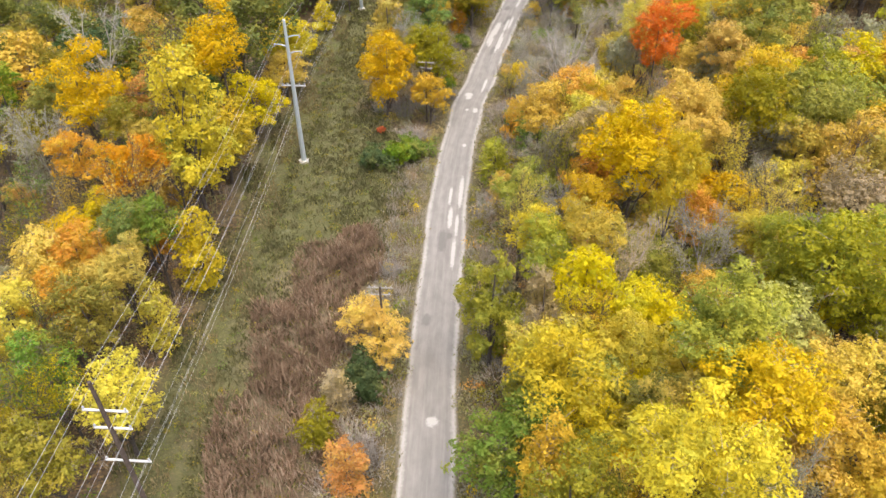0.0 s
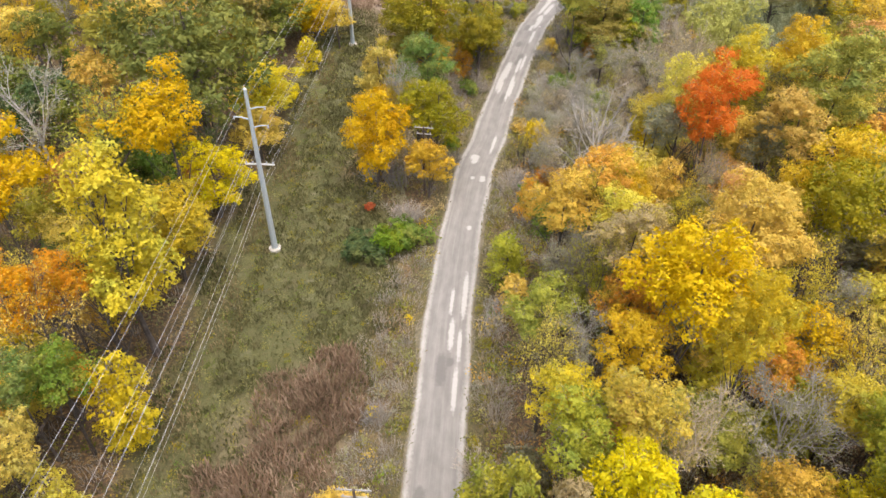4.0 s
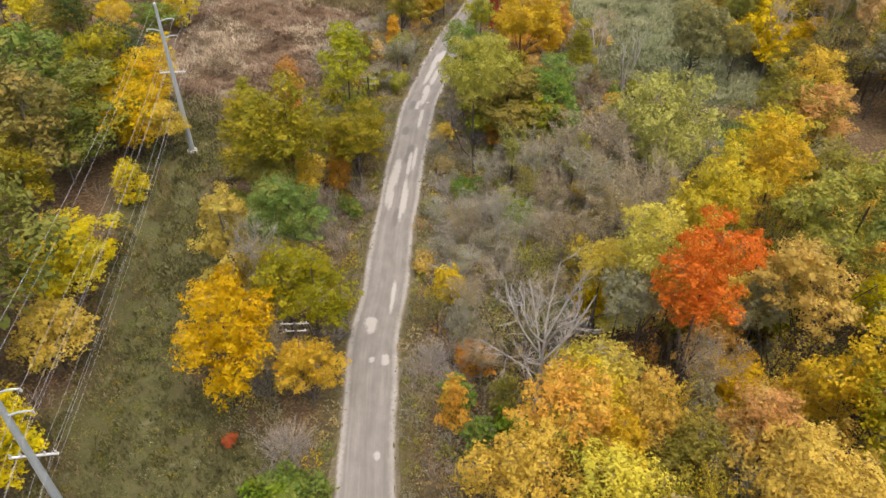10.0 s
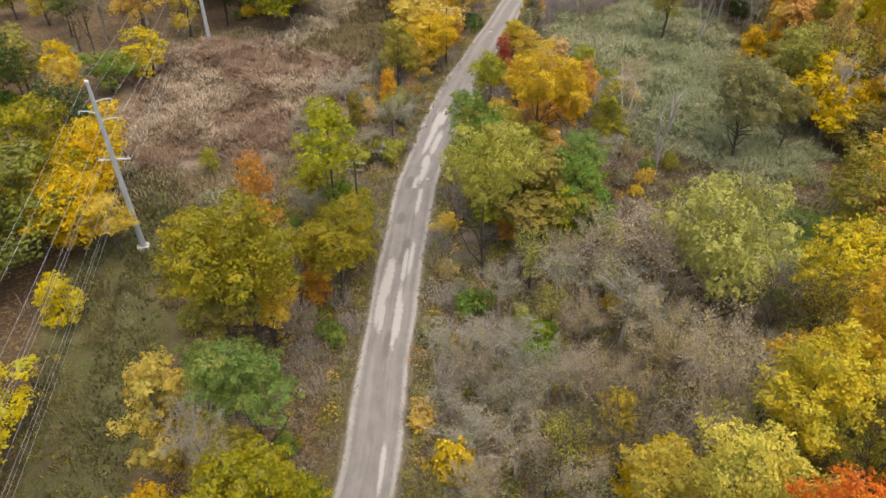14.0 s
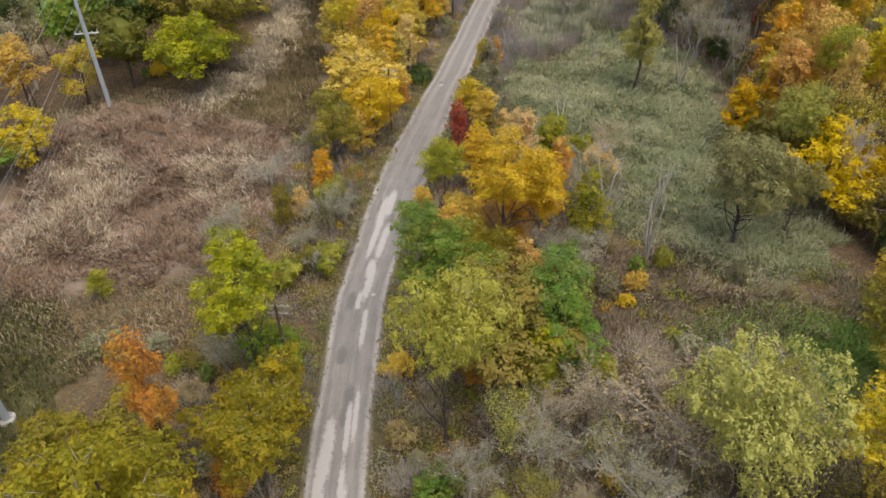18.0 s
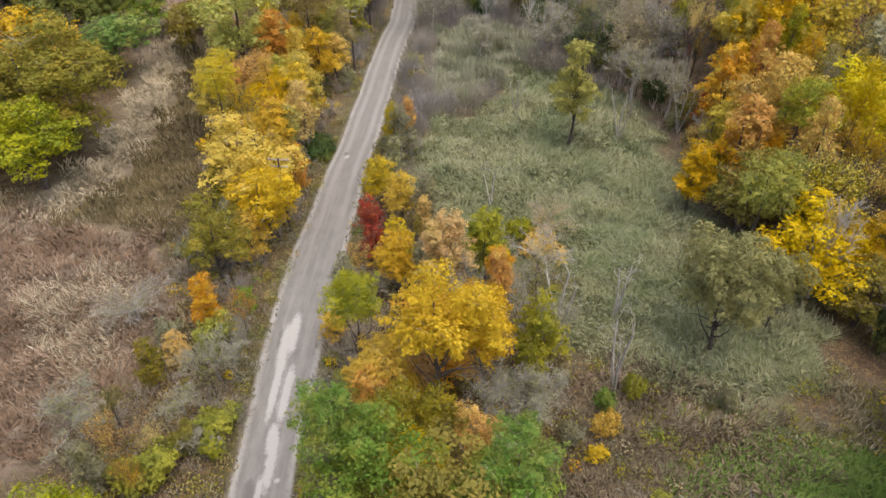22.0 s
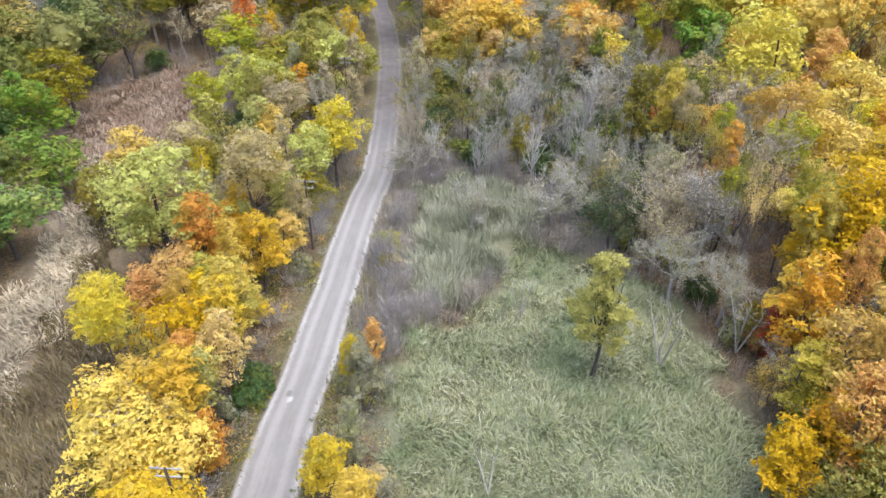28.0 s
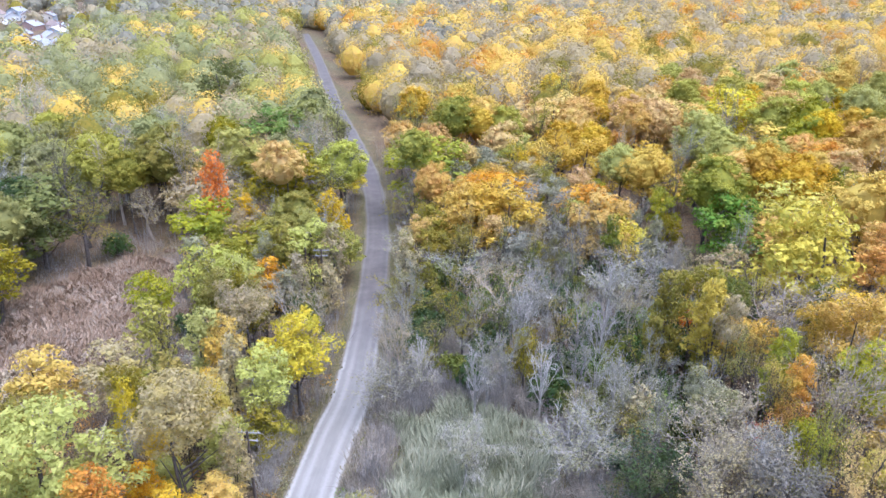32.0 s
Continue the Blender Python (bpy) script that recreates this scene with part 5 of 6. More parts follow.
plant("thin", "ash", 102.9, 238.7, 12.3, 6.2, "mid")
plant("maple", "tan", 32.8, 239.0, 10.9, 3.8, "mid")
plant("maple", "gold", 25.6, 240.0, 10.8, 3.8, "mid")
plant("maple", "tan", 47.5, 243.0, 14.1, 2.9)
plant("thin", "tan", 81.5, 241.9, 10.7, 5.0, "mid")
plant("maple", "yellow", 139.4, 243.3, 16.4, 6.9, "mid")
plant("thin", "mist", 44.6, 243.9, 8.3, 4.7, "mid")
plant("maple", "green", 125.2, 244.9, 14.8, 5.6, "mid")
plant("maple", "green", 13.8, 245.6, 10.0, 6.0, "mid")
plant("thin", "olive", 69.8, 247.0, 9.7, 5.1, "mid")
plant("maple", "yellow", 110.0, 250.5, 11.2, 4.6, "mid")
plant("thin", "mist", 79.7, 251.3, 11.1, 5.8, "mid")
plant("maple", "gold", 108.2, 255.7, 13.8, 5.8, "mid")
plant("bush", "dark", 41.8, 257.7, 4.1, 2.8, "mid")
plant("sapling", "orange", 53.4, 260.6, 9.3, 3.0, "mid")
plant("willow", "willow", 47.8, 260.9, 10.2, 4.7, "mid")
plant("sapling", "orange", 52.3, 262.9, 7.6, 3.0, "mid")
plant("maple", "green", 11.4, 263.0, 12.8, 5.6, "mid")
plant("maple", "orange", 111.7, 263.8, 12.8, 5.8, "mid")
plant("willow", "willow", 45.9, 264.7, 9.5, 6.1, "mid")
plant("maple", "gold", 95.2, 265.0, 13.9, 5.9, "mid")
plant("thin", "ash", 102.3, 265.3, 13.5, 7.6, "mid")
plant("maple", "gold", 87.4, 267.6, 14.2, 5.6, "mid")
plant("maple", "willow", 59.5, 268.0, 10.9, 5.9, "mid")
plant("thin", "mist", 77.5, 268.3, 8.5, 4.7, "mid")
plant("maple", "lemon", 66.1, 268.5, 10.0, 4.1, "mid")
plant("maple", "gold", 91.9, 270.7, 15.0, 6.0, "mid")
plant("maple", "olive", 52.0, 271.0, 10.9, 5.9, "mid")
plant("maple", "olive", 15.9, 271.7, 13.0, 6.1, "mid")
plant("maple", "peach", 176.3, 272.6, 15.4, 6.9, "mid")
plant("thin", "olive", 82.3, 273.6, 11.3, 6.1, "mid")
plant("maple", "olive", 58.1, 276.0, 11.6, 5.2, "mid")
plant("maple", "gold", 167.0, 277.2, 16.0, 8.2, "mid")
plant("maple", "orange", 98.1, 277.4, 14.4, 7.0, "mid")
plant("maple", "gold", 135.4, 278.5, 13.8, 7.7, "mid")
plant("maple", "lemon", 46.6, 281.2, 12.8, 5.8, "mid")
plant("maple", "gold", 125.0, 288.4, 15.1, 6.4, "mid")
plant("thin", "olive", 27.0, 290.1, 14.0, 7.5, "mid")
plant("maple", "olive", 9.4, 290.2, 15.8, 7.7, "mid")
plant("maple", "moss", 20.3, 292.1, 15.8, 7.7, "mid")
plant("maple", "lemon", 92.0, 294.0, 16.6, 9, "mid")
plant("bush", "dark", 31.5, 294.2, 4.4, 2.8, "mid")
plant("maple", "olive", 63.6, 296.8, 16.5, 9, "mid")
plant("maple", "tan", 46.9, 297.2, 13.1, 6.3, "mid")
plant("thin", "moss", 26.8, 299.8, 16.7, 8.8, "mid")
plant("maple", "yellow", 177.4, 301.4, 19.9, 9, "mid")
plant("sapling", "red", 49.3, 286.2, 19.0, 3.1, "mid")
plant("maple", "yellow", 77.0, 309.5, 11.7, 5.4, "mid")
plant("tall", "peach", 45.6, 312.7, 13.6, 5.1, "mid")
plant("maple", "peach", 136.7, 322.6, 17.6, 9, "mid")
plant("thin", "ash", 33.1, 326.2, 16.4, 8.2, "mid")
plant("maple", "green", 68.5, 335.5, 16.6, 9, "mid")
plant("thin", "tan", 13.8, 359.1, 23.7, 9, "mid")
plant("maple", "moss", 60.5, 382.9, 22.9, 9, "mid")

# pale leafless trees and birches
bare_tree(17.1, 90.5, 18.5, 4.8, turn=40, broad=True)
bare_tree(77.0, 221.5, 11.0, 3.0)
bare_tree(-29.5, 66.0, 13.0, 3.2, mat=BARK)
bare_tree(72.8, 150.4, 13.0, 2.6)
for sx, sy, sh, sr in ((47.4, 147.3, 10.0, 2.4), (46.5, 156.0, 9.5, 1.8), (52.5, 155.5, 8.0, 1.2), (49.0, 177.0, 6.5, 1.8), (71.6, 184.2, 9.0, 1.2), (62.0, 196.0, 6.0, 1.3), (80.5, 183.0, 8.0, 1.3)):
    bare_tree(sx, sy, sh, sr, snag=True)

# ---- woods that close the view between and behind those trees ----
POWER = [(-24.6, 2.0), (-21.6, 28.5), (-19.7, 86.0), (-16.5, 142.3), (-13.1, 198.7), (-9.9, 255.0)]
OPEN = [LAWN, CORRIDOR, PINK_FIELD, BUFF_STRIP, DUN_STRIP, MARSH, FAR_FIELD, WET_GREEN, TALL_REEDS]


def free_spots(tries, x0, x1, y0, y1, clear, margin, where, spare=0.0):
    """Random places of a stretch of the plan that are clear of the road and of the open ground."""
    p = np.stack([dice.uniform(x0, x1, tries), dice.uniform(y0, y1, tries)], 1)
    p = p[(p[:, 0] < 22 + 0.62 * p[:, 1] + 1.2 * np.clip(p[:, 1] - 215, 0, 400)) & (p[:, 0] > -22 - 0.52 * p[:, 1])]
    if where:
        p = p[[bool(where(a, c)) for a, c in p]]
    if len(p):
        gap = np.array([np.hypot(ROAD[:, 0] - a, ROAD[:, 1] - c).min() for a, c in p])
        p = p[gap > clear + spare]
    for q in OPEN:
        if len(p):
            p = p[inside(p[:, 0], p[:, 1], q) > margin + spare]
    return p


def fill(count, x0, x1, y0, y1, kinds, hues, h, r, detail, clear=4.5, tight=0.6, margin=1.5, where=None):
    """Woods in a stretch of the plan, each tree a thing, clear of the road, the open ground and its neighbours."""
    made = 0
    taken = [q for q in PLANTED if x0 - 8 < q[0] < x1 + 8 and y0 - 8 < q[1] < y1 + 8]
    taken = np.array(taken + [(1e6, 1e6, 0)])
    for x, y in free_spots(count * 8, x0, x1, y0, y1, clear, margin, where, 0.5 * r[0]):
        if made == count:
            break
        rr = dice.uniform(*r)
        if (np.hypot(taken[:, 0] - x, taken[:, 1] - y) < tight * (rr + taken[:, 2])).any():
            continue
        kind, hue = kinds[dice.integers(len(kinds))], hues[dice.integers(len(hues))]
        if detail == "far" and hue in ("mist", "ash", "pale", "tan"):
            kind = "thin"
        plant(kind, hue, round(x, 2), round(y, 2), dice.uniform(*h), rr, detail)
        taken = np.concatenate([taken, [(x, y, rr)]])
        made += 1


WEST = ["olive", "gold", "yellow", "gold", "moss", "lemon", "mist", "orange", "green", "yellow"]
EAST = ["yellow", "gold", "yellow", "lemon", "lemon", "mist", "gold", "yellow", "yellow", "lemon", "orange", "gold"]
# Hues of the far woods, muted so that leaf colour carries the haze.
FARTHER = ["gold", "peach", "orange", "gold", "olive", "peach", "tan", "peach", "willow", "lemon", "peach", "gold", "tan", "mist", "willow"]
NORTHWEST = ["olive", "drab", "mist", "tan", "drab", "willow", "peach", "olive", "tan", "drab", "willow", "mist"]
TREES = ["maple", "maple", "maple", "thin"]
fill(56, -42, -26, 14, 92, TREES, WEST, (9, 16), (2.3, 3.6), "near", tight=0.46)
fill(40, -66, -40, 14, 92, TREES, WEST, (9, 16), (2.4, 3.8), "mid")
fill(40, -66, -24, 92, 150, TREES, ["moss", "dark", "moss", "moss", "olive", "dark", "gold"], (9, 16), (2.4, 3.8), "mid")
fill(45, -60, -23, 150, 240, TREES, ["olive", "moss", "lemon", "gold", "mist", "yellow", "dark"], (8, 15), (2.4, 3.8), "mid")
fill(105, 7, 38, 16, 104, TREES, EAST, (9, 17), (2.3, 3.6), "near", tight=0.45, where=lambda x, y: x > 8 + max(0.0, (y - 72) * 0.55))
fill(80, 34, 66, 16, 106, TREES, EAST, (10, 18), (2.6, 4.2), "mid", tight=0.48)
fill(45, 12, 52, 96, 130, ["thin"], ["mist", "willow", "mist", "pale", "drab", "tan"], (5, 9), (2.0, 3.4), "near", 5.0, 0.55, 0.5)
fill(65, 44, 100, 80, 150, TREES, EAST, (9, 15), (2.5, 3.8), "mid", where=lambda x, y: y < 0.55 * x + 72 or (x > 80 and y > 112))
fill(50, 62, 112, 84, 150, TREES, EAST, (10, 15), (2.8, 4.2), "mid", where=lambda x, y: y < 0.55 * x + 66 or (x > 80 and y > 112))
fill(70, -100, -58, 70, 165, TREES, ["olive", "moss", "moss", "lemon", "mist", "dark", "gold", "moss"], (10, 15), (2.8, 4.4), "mid")
fill(46, 74, 96, 138, 218, ["tall", "tall", "thin", "maple"], ["gold", "yellow", "yellow", "lemon", "peach", "tan", "mist", "orange", "lemon"], (12, 19), (1.9, 2.9), "near", tight=0.42, where=lambda x, y: x > 75 + (y - 150) * 0.2)
fill(80, 92, 150, 138, 225, ["tall", "maple", "maple", "thin"], ["gold", "orange", "yellow", "lemon", "olive", "tan", "mist", "moss", "peach"], (12, 18), (2.4, 3.6), "mid", tight=0.45)
fill(70, 56, 114, 206, 258, ["bush"], ["dark", "sage", "dark", "moss", "green"], (3.5, 6.5), (2.0, 3.2), "mid", 5.0, 0.4)
# Low growth on the wood's edge; its dark hues also stand for shade.
fill(26, 71, 84, 138, 212, ["thin", "bush"], ["moss", "olive", "mist", "dark"], (3.0, 7.0), (1.4, 2.2), "mid", 4.0, 0.3, 0.3)
for sx, sy, sh in ((70, 224, 10), (83, 216, 11), (88, 226, 12), (92, 212, 11), (80, 232, 12), (66, 231, 9), (100, 222, 12), (96, 236, 11), (75, 212, 9), (106, 214, 12), (86, 240, 11)):
    bare_tree(sx, sy, sh, 2.5)
fill(100, 56, 116, 206, 260, ["thin", "thin", "thin", "thin", "sapling"], ["mist", "ash", "olive", "tan", "moss", "pale", "olive"], (7, 14), (1.9, 3.0), "mid", 4.0, 0.36)
fill(30, 19, 46, 184, 232, ["tall", "tall", "sapling", "thin"], ["gold", "yellow", "peach", "tan", "orange", "gold", "willow"], (7, 12), (1.7, 2.6), "near", 4.0, 0.4, 0.5, where=lambda x, y: road_offset(x, y) < 0)
fill(40, 28, 70, 225, 290, ["maple", "tall", "sapling", "thin"], ["gold", "lemon", "tan", "olive", "willow", "willow", "olive", "mist"], (7, 13), (2.0, 3.2), "mid", 4.0, 0.42, where=lambda x, y: road_offset(x, y) < 0)
fill(16, 20, 46, 136, 196, ["tall", "sapling", "sapling", "thin"], ["orange", "peach", "yellow", "gold", "olive", "mist"], (4, 9), (1.2, 2.0), "near", 3.6, 0.35, 0.3, where=lambda x, y: 3 < road_offset(x, y) < 13)
fill(22, 4, 30, 146, 192, ["thin", "sapling", "thin", "bush"], ["mist", "ash", "olive", "lemon", "orange", "peach", "sage"], (2.5, 6.5), (1.2, 2.1), "near", 3.6, 0.35, 0.2, where=lambda x, y: -14 < road_offset(x, y) < -3)
fill(60, 62, 120, 238, 300, TREES, ["olive", "mist", "gold", "tan", "ash", "lemon", "peach"], (8, 14), (2.4, 3.6), "mid", 4.5, 0.42, where=lambda x, y: road_offset(x, y) > 0)
fill(70, -40, 26, 205, 300, TREES, ["moss", "moss", "olive", "dark", "mist", "green", "moss", "gold"], (11, 17), (3.8, 5.8), "far")
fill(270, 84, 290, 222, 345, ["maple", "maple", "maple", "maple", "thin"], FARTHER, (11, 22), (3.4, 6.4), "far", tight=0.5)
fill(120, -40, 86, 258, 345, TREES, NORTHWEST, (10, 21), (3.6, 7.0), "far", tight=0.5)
# young growth under and between the trees
fill(110, 6, 62, 10, 110, ["sapling", "bush", "thin"], ["olive", "lemon", "gold", "mist", "orange", "green", "yellow"], (3.0, 6.5), (1.4, 2.4), "mid", 3.6, 0.3)
fill(80, -62, -25, 12, 200, ["sapling", "bush", "thin"], ["olive", "lemon", "gold", "mist", "orange", "green"], (3.0, 6.5), (1.4, 2.4), "mid", 3.6, 0.3)
fill(90, -12, 62, 100, 215, ["bush", "bush", "sapling"], ["olive", "lemon", "mist", "gold", "tan", "green", "mist"], (1.5, 3.6), (0.9, 1.8), "mid", 3.4, 0.4, 0.5)


def shrubs(count, x0, x1, y0, y1, h, r, tall=False, clear=3.4, margin=0.5, mats=(None,), where=None):
    for x, y in free_spots(count * 5, x0, x1, y0, y1, clear, margin, where)[:count]:
        bare_shrub(round(x, 2), round(y, 2), dice.uniform(*h), dice.uniform(*r), mats[dice.integers(len(mats))], tall)


MIXED = (TWIG, TWIG, PURPLE_TWIG)
shrubs(75, -12, 30, 15, 130, (1.6, 3.2), (1.3, 2.2), mats=MIXED, where=lambda x, y: abs(road_offset(x, y)) < 14)
shrubs(75, 8, 48, 98, 150, (1.4, 3.0), (1.3, 2.2), mats=MIXED)
shrubs(70, -12, 45, 128, 215, (1.6, 3.2), (1.3, 2.2), mats=MIXED, where=lambda x, y: abs(road_offset(x, y)) < 16)
shrubs(120, 46, 78, 194, 245, (2.8, 5.0), (1.5, 2.4), True, 4.2, mats=(PURPLE_TWIG, TWIG))


def undergrowth(name, label, seed, count, spots, h, r, mat, stems=26):
    """Bare brush past counting: many small sheaves of switches in one body."""
    rng = np.random.default_rng(seed)
    foot = np.array([(x, y, ground_z(x, y)) for x, y in spots[:count]])
    n = len(foot)
    a, q = rng.random((n, stems)) * 6.283, np.sqrt(rng.random((n, stems)))
    rr, hh = rng.uniform(*r, (n, 1)), rng.uniform(*h, (n, 1))
    s = foot[:, None] + np.stack([np.cos(a) * q * rr * 0.8, np.sin(a) * q * rr * 0.8, np.zeros((n, stems))], 2)
    e = foot[:, None] + np.stack([np.cos(a) * q * rr * 1.15, np.sin(a) * q * rr * 1.15, hh * rng.uniform(0.4, 1.0, (n, stems)) * (1 - 0.4 * q * q)], 2)
    e += rng.normal(size=e.shape) * 0.18
    side = unit(np.cross(e - s, rng.normal(size=e.shape))) * 0.028
    v = np.stack([s - side, s + side, e], 2).reshape(-1, 3)
    v2, f2 = sprays(rng, ((s + e) / 2).reshape(-1, 3), unit(e - s).reshape(-1, 3), float(np.mean(h)) * 0.38, 0.02)
    v = np.concatenate([v, v2])
    ob = new(name, mesh_of(name, v, np.arange(len(v)).reshape(-1, 3)))
    skinned(ob, mat)
    tagged(ob, label, "undergrowth", kind="stuff")


beside = lambda w: (lambda x, y: abs(road_offset(x, y)) < w)
undergrowth("undergrowth", "tangled bare brush beside the road", 21, 420, free_spots(3200, -14, 40, 8, 170, 3.3, 0.3, beside(15)), (0.7, 1.8), (0.7, 1.5), TWIG)
undergrowth("undergrowth", "mauve bare brush beside the road", 22, 300, free_spots(3200, -14, 70, 8, 235, 3.3, 0.3, beside(15)), (0.7, 1.8), (0.7, 1.5), PURPLE_TWIG)
bank = np.stack([dice.uniform(-11, -3.2, 1500), dice.uniform(34, 90, 1500)], 1)
bank = bank[[-8.5 < road_offset(a, c) < -2.9 for a, c in bank]]
undergrowth("undergrowth", "grey-brown bare brush on the western bank", 31, 170, bank[:170], (0.6, 1.8), (0.7, 1.3), TWIG, 20)
undergrowth("undergrowth", "mauve bare brush on the western bank", 32, 110, bank[170:280], (0.6, 1.6), (0.7, 1.3), PURPLE_TWIG, 20)
undergrowth("undergrowth", "grey-brown scrub at the edge of the marsh", 23, 520, free_spots(1500, 8, 70, 98, 155, 3.5, 0.0, lambda x, y: x < 40 or y < 118), (0.7, 2.0), (0.8, 1.7), TWIG, 16)
undergrowth("undergrowth", "bare underwood of the eastern woods", 24, 420, free_spots(1400, 7, 62, 10, 105, 3.5, 0.5, None), (1.5, 3.5), (1.0, 1.8), PURPLE_TWIG)
undergrowth("undergrowth", "bare underwood of the western woods", 25, 330, free_spots(1400, -62, -24, 10, 200, 3.5, 0.5, None), (1.5, 3.5), (1.0, 1.8), TWIG)
undergrowth("undergrowth", "grey leafless thicket", 26, 380, free_spots(1800, 45, 112, 195, 255, 3.5, 0.3, None), (2.0, 5.0), (1.0, 1.9), PURPLE_TWIG)
stand = free_spots(2600, 44, 78, 190, 246, 3.6, 0.0, lambda x, y: 3 < road_offset(x, y) < 19)
undergrowth("undergrowth", "pale grey-brown stand of bare switches beside the road", 33, 300, stand[:300], (2.5, 4.6), (0.8, 1.6), TWIG, 30)
undergrowth("undergrowth", "mauve-grey stand of bare switches beside the road", 34, 220, stand[300:520], (2.5, 4.6), (0.8, 1.6), PURPLE_TWIG, 30)
undergrowth("undergrowth", "brown bare thicket along the wood's edge", 27, 420, free_spots(2200, 15, 100, 140, 300, 3.5, 0.3, lambda x, y: x > 74 or y > 222), (1.8, 4.5), (1.0, 1.9), TWIG)

# Bare underwood; its mid tone also fills dark gaps that haze would lighten.
undergrowth("undergrowth", "bare brown underwood of the far eastern woods", 35, 700, free_spots(2600, 84, 250, 222, 345, 4.0, 0.3, None), (5.0, 9.0), (1.8, 3.2), TWIG, 30)
undergrowth("undergrowth", "bare grey underwood of the northern woods", 36, 500, free_spots(2600, -40, 120, 236, 345, 4.0, 0.3, None), (4.0, 8.0), (1.8, 3.2), PURPLE_TWIG, 30)

# ---- the woods of the distance: past counting, one body of foliage for each tone ----
DISTANT = {}


def distant_woods(y0, y1, spacing, per, size, seed, west, east):
    """Crowns as lumpy domes under a skin of flakes, shared out among the tones; greener to the west of the road."""
    rng = np.random.default_rng(seed)
    y = y0
    while y < y1:
        left, right = 34 + (y - 162) * -0.24, 46 + (y - 162) * 1.5
        for x in np.arange(left, right, spacing):
            px, py = x + rng.normal() * spacing * 0.3, y + rng.normal() * spacing * 0.3
            i = int(np.argmin(np.hypot(ROAD[:, 0] - px, ROAD[:, 1] - py)))
            if math.hypot(ROAD[i, 0] - px, ROAD[i, 1] - py) < 3.5 + 0.66 * spacing or (py > 540 and px < 12 + (py - 560) * 0.06 and rng.random() < 0.88):
                continue
            r, h = spacing * rng.uniform(0.46, 0.68), rng.uniform(11, 18)
            mid = np.array([px, py, 1.2 + h - r * 1.05])
            d = rng.normal(size=(per, 3))
            d[:, 2] = np.abs(d[:, 2]) - 0.35
            d = unit(d)
            lump = 1 + 0.16 * np.sin(d[:, 0] * 6 + px) * np.sin(d[:, 1] * 6 + py) + 0.13 * np.sin(d[:, 2] * 8 + px) + 0.07 * np.sin(d[:, 0] * 11 + d[:, 1] * 9 + py)
            p = mid + d * (r * lump * rng.uniform(0.88, 1.06, per))[:, None] * np.array([1, 1, 1.2])
            tones = west if px < ROAD[i, 0] else east
            v, q = leaf_flakes(rng, p, unit(d + rng.normal(size=d.shape) * 0.25), size)
            flakes, hearts = DISTANT.setdefault(tones[rng.integers(len(tones))], ([], []))
            flakes.append(v)
            hearts.append((mid, r * 0.76))
        y += spacing * 0.88


# Tan, pale and muted tones put the haze of distance into leaf colour.
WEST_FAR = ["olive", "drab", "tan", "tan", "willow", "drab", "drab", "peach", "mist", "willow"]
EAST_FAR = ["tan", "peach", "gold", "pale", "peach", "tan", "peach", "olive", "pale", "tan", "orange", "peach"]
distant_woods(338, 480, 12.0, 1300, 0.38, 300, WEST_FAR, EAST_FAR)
# Rows farther out get more pale and ash tones: thicker haze painted in.
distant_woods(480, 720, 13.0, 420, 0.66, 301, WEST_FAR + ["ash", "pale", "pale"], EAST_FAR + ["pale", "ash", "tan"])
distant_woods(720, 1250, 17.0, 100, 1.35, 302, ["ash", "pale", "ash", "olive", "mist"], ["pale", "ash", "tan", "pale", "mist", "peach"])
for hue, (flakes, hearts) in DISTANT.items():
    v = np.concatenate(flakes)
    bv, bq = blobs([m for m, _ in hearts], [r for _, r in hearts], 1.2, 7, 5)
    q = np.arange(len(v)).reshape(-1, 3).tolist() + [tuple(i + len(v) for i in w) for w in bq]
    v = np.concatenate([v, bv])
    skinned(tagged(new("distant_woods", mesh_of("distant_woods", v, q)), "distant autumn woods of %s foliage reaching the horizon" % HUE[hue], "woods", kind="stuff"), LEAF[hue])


# ---- low leafy scrub along the verges and rims, past counting ----


def scrub(hue, seed, spots, h, r, flakes=70, size=0.12):
    rng = np.random.default_rng(seed)
    foot = np.array([(x, y, ground_z(x, y)) for x, y in spots])
    n = len(foot)
    d = rng.normal(size=(n, flakes, 3))
    d[:, :, 2] = np.abs(d[:, :, 2])
    d = unit(d)
    big = np.concatenate([rng.uniform(*r, (n, 1, 1)) * np.ones((1, 1, 2)), rng.uniform(*h, (n, 1, 1))], 2)
    p = (foot[:, None] + d * big * rng.uniform(0.55, 1.1, (n, flakes, 1))).reshape(-1, 3)
    v, q = leaf_flakes(rng, p, unit(d.reshape(-1, 3) + rng.normal(size=p.shape) * 0.6), size)
    skinned(tagged(new("low_scrub", mesh_of("low_scrub", v, q)), "low tangled scrub with %s leaves" % HUE[hue], "undergrowth", kind="stuff"), LEAF[hue])


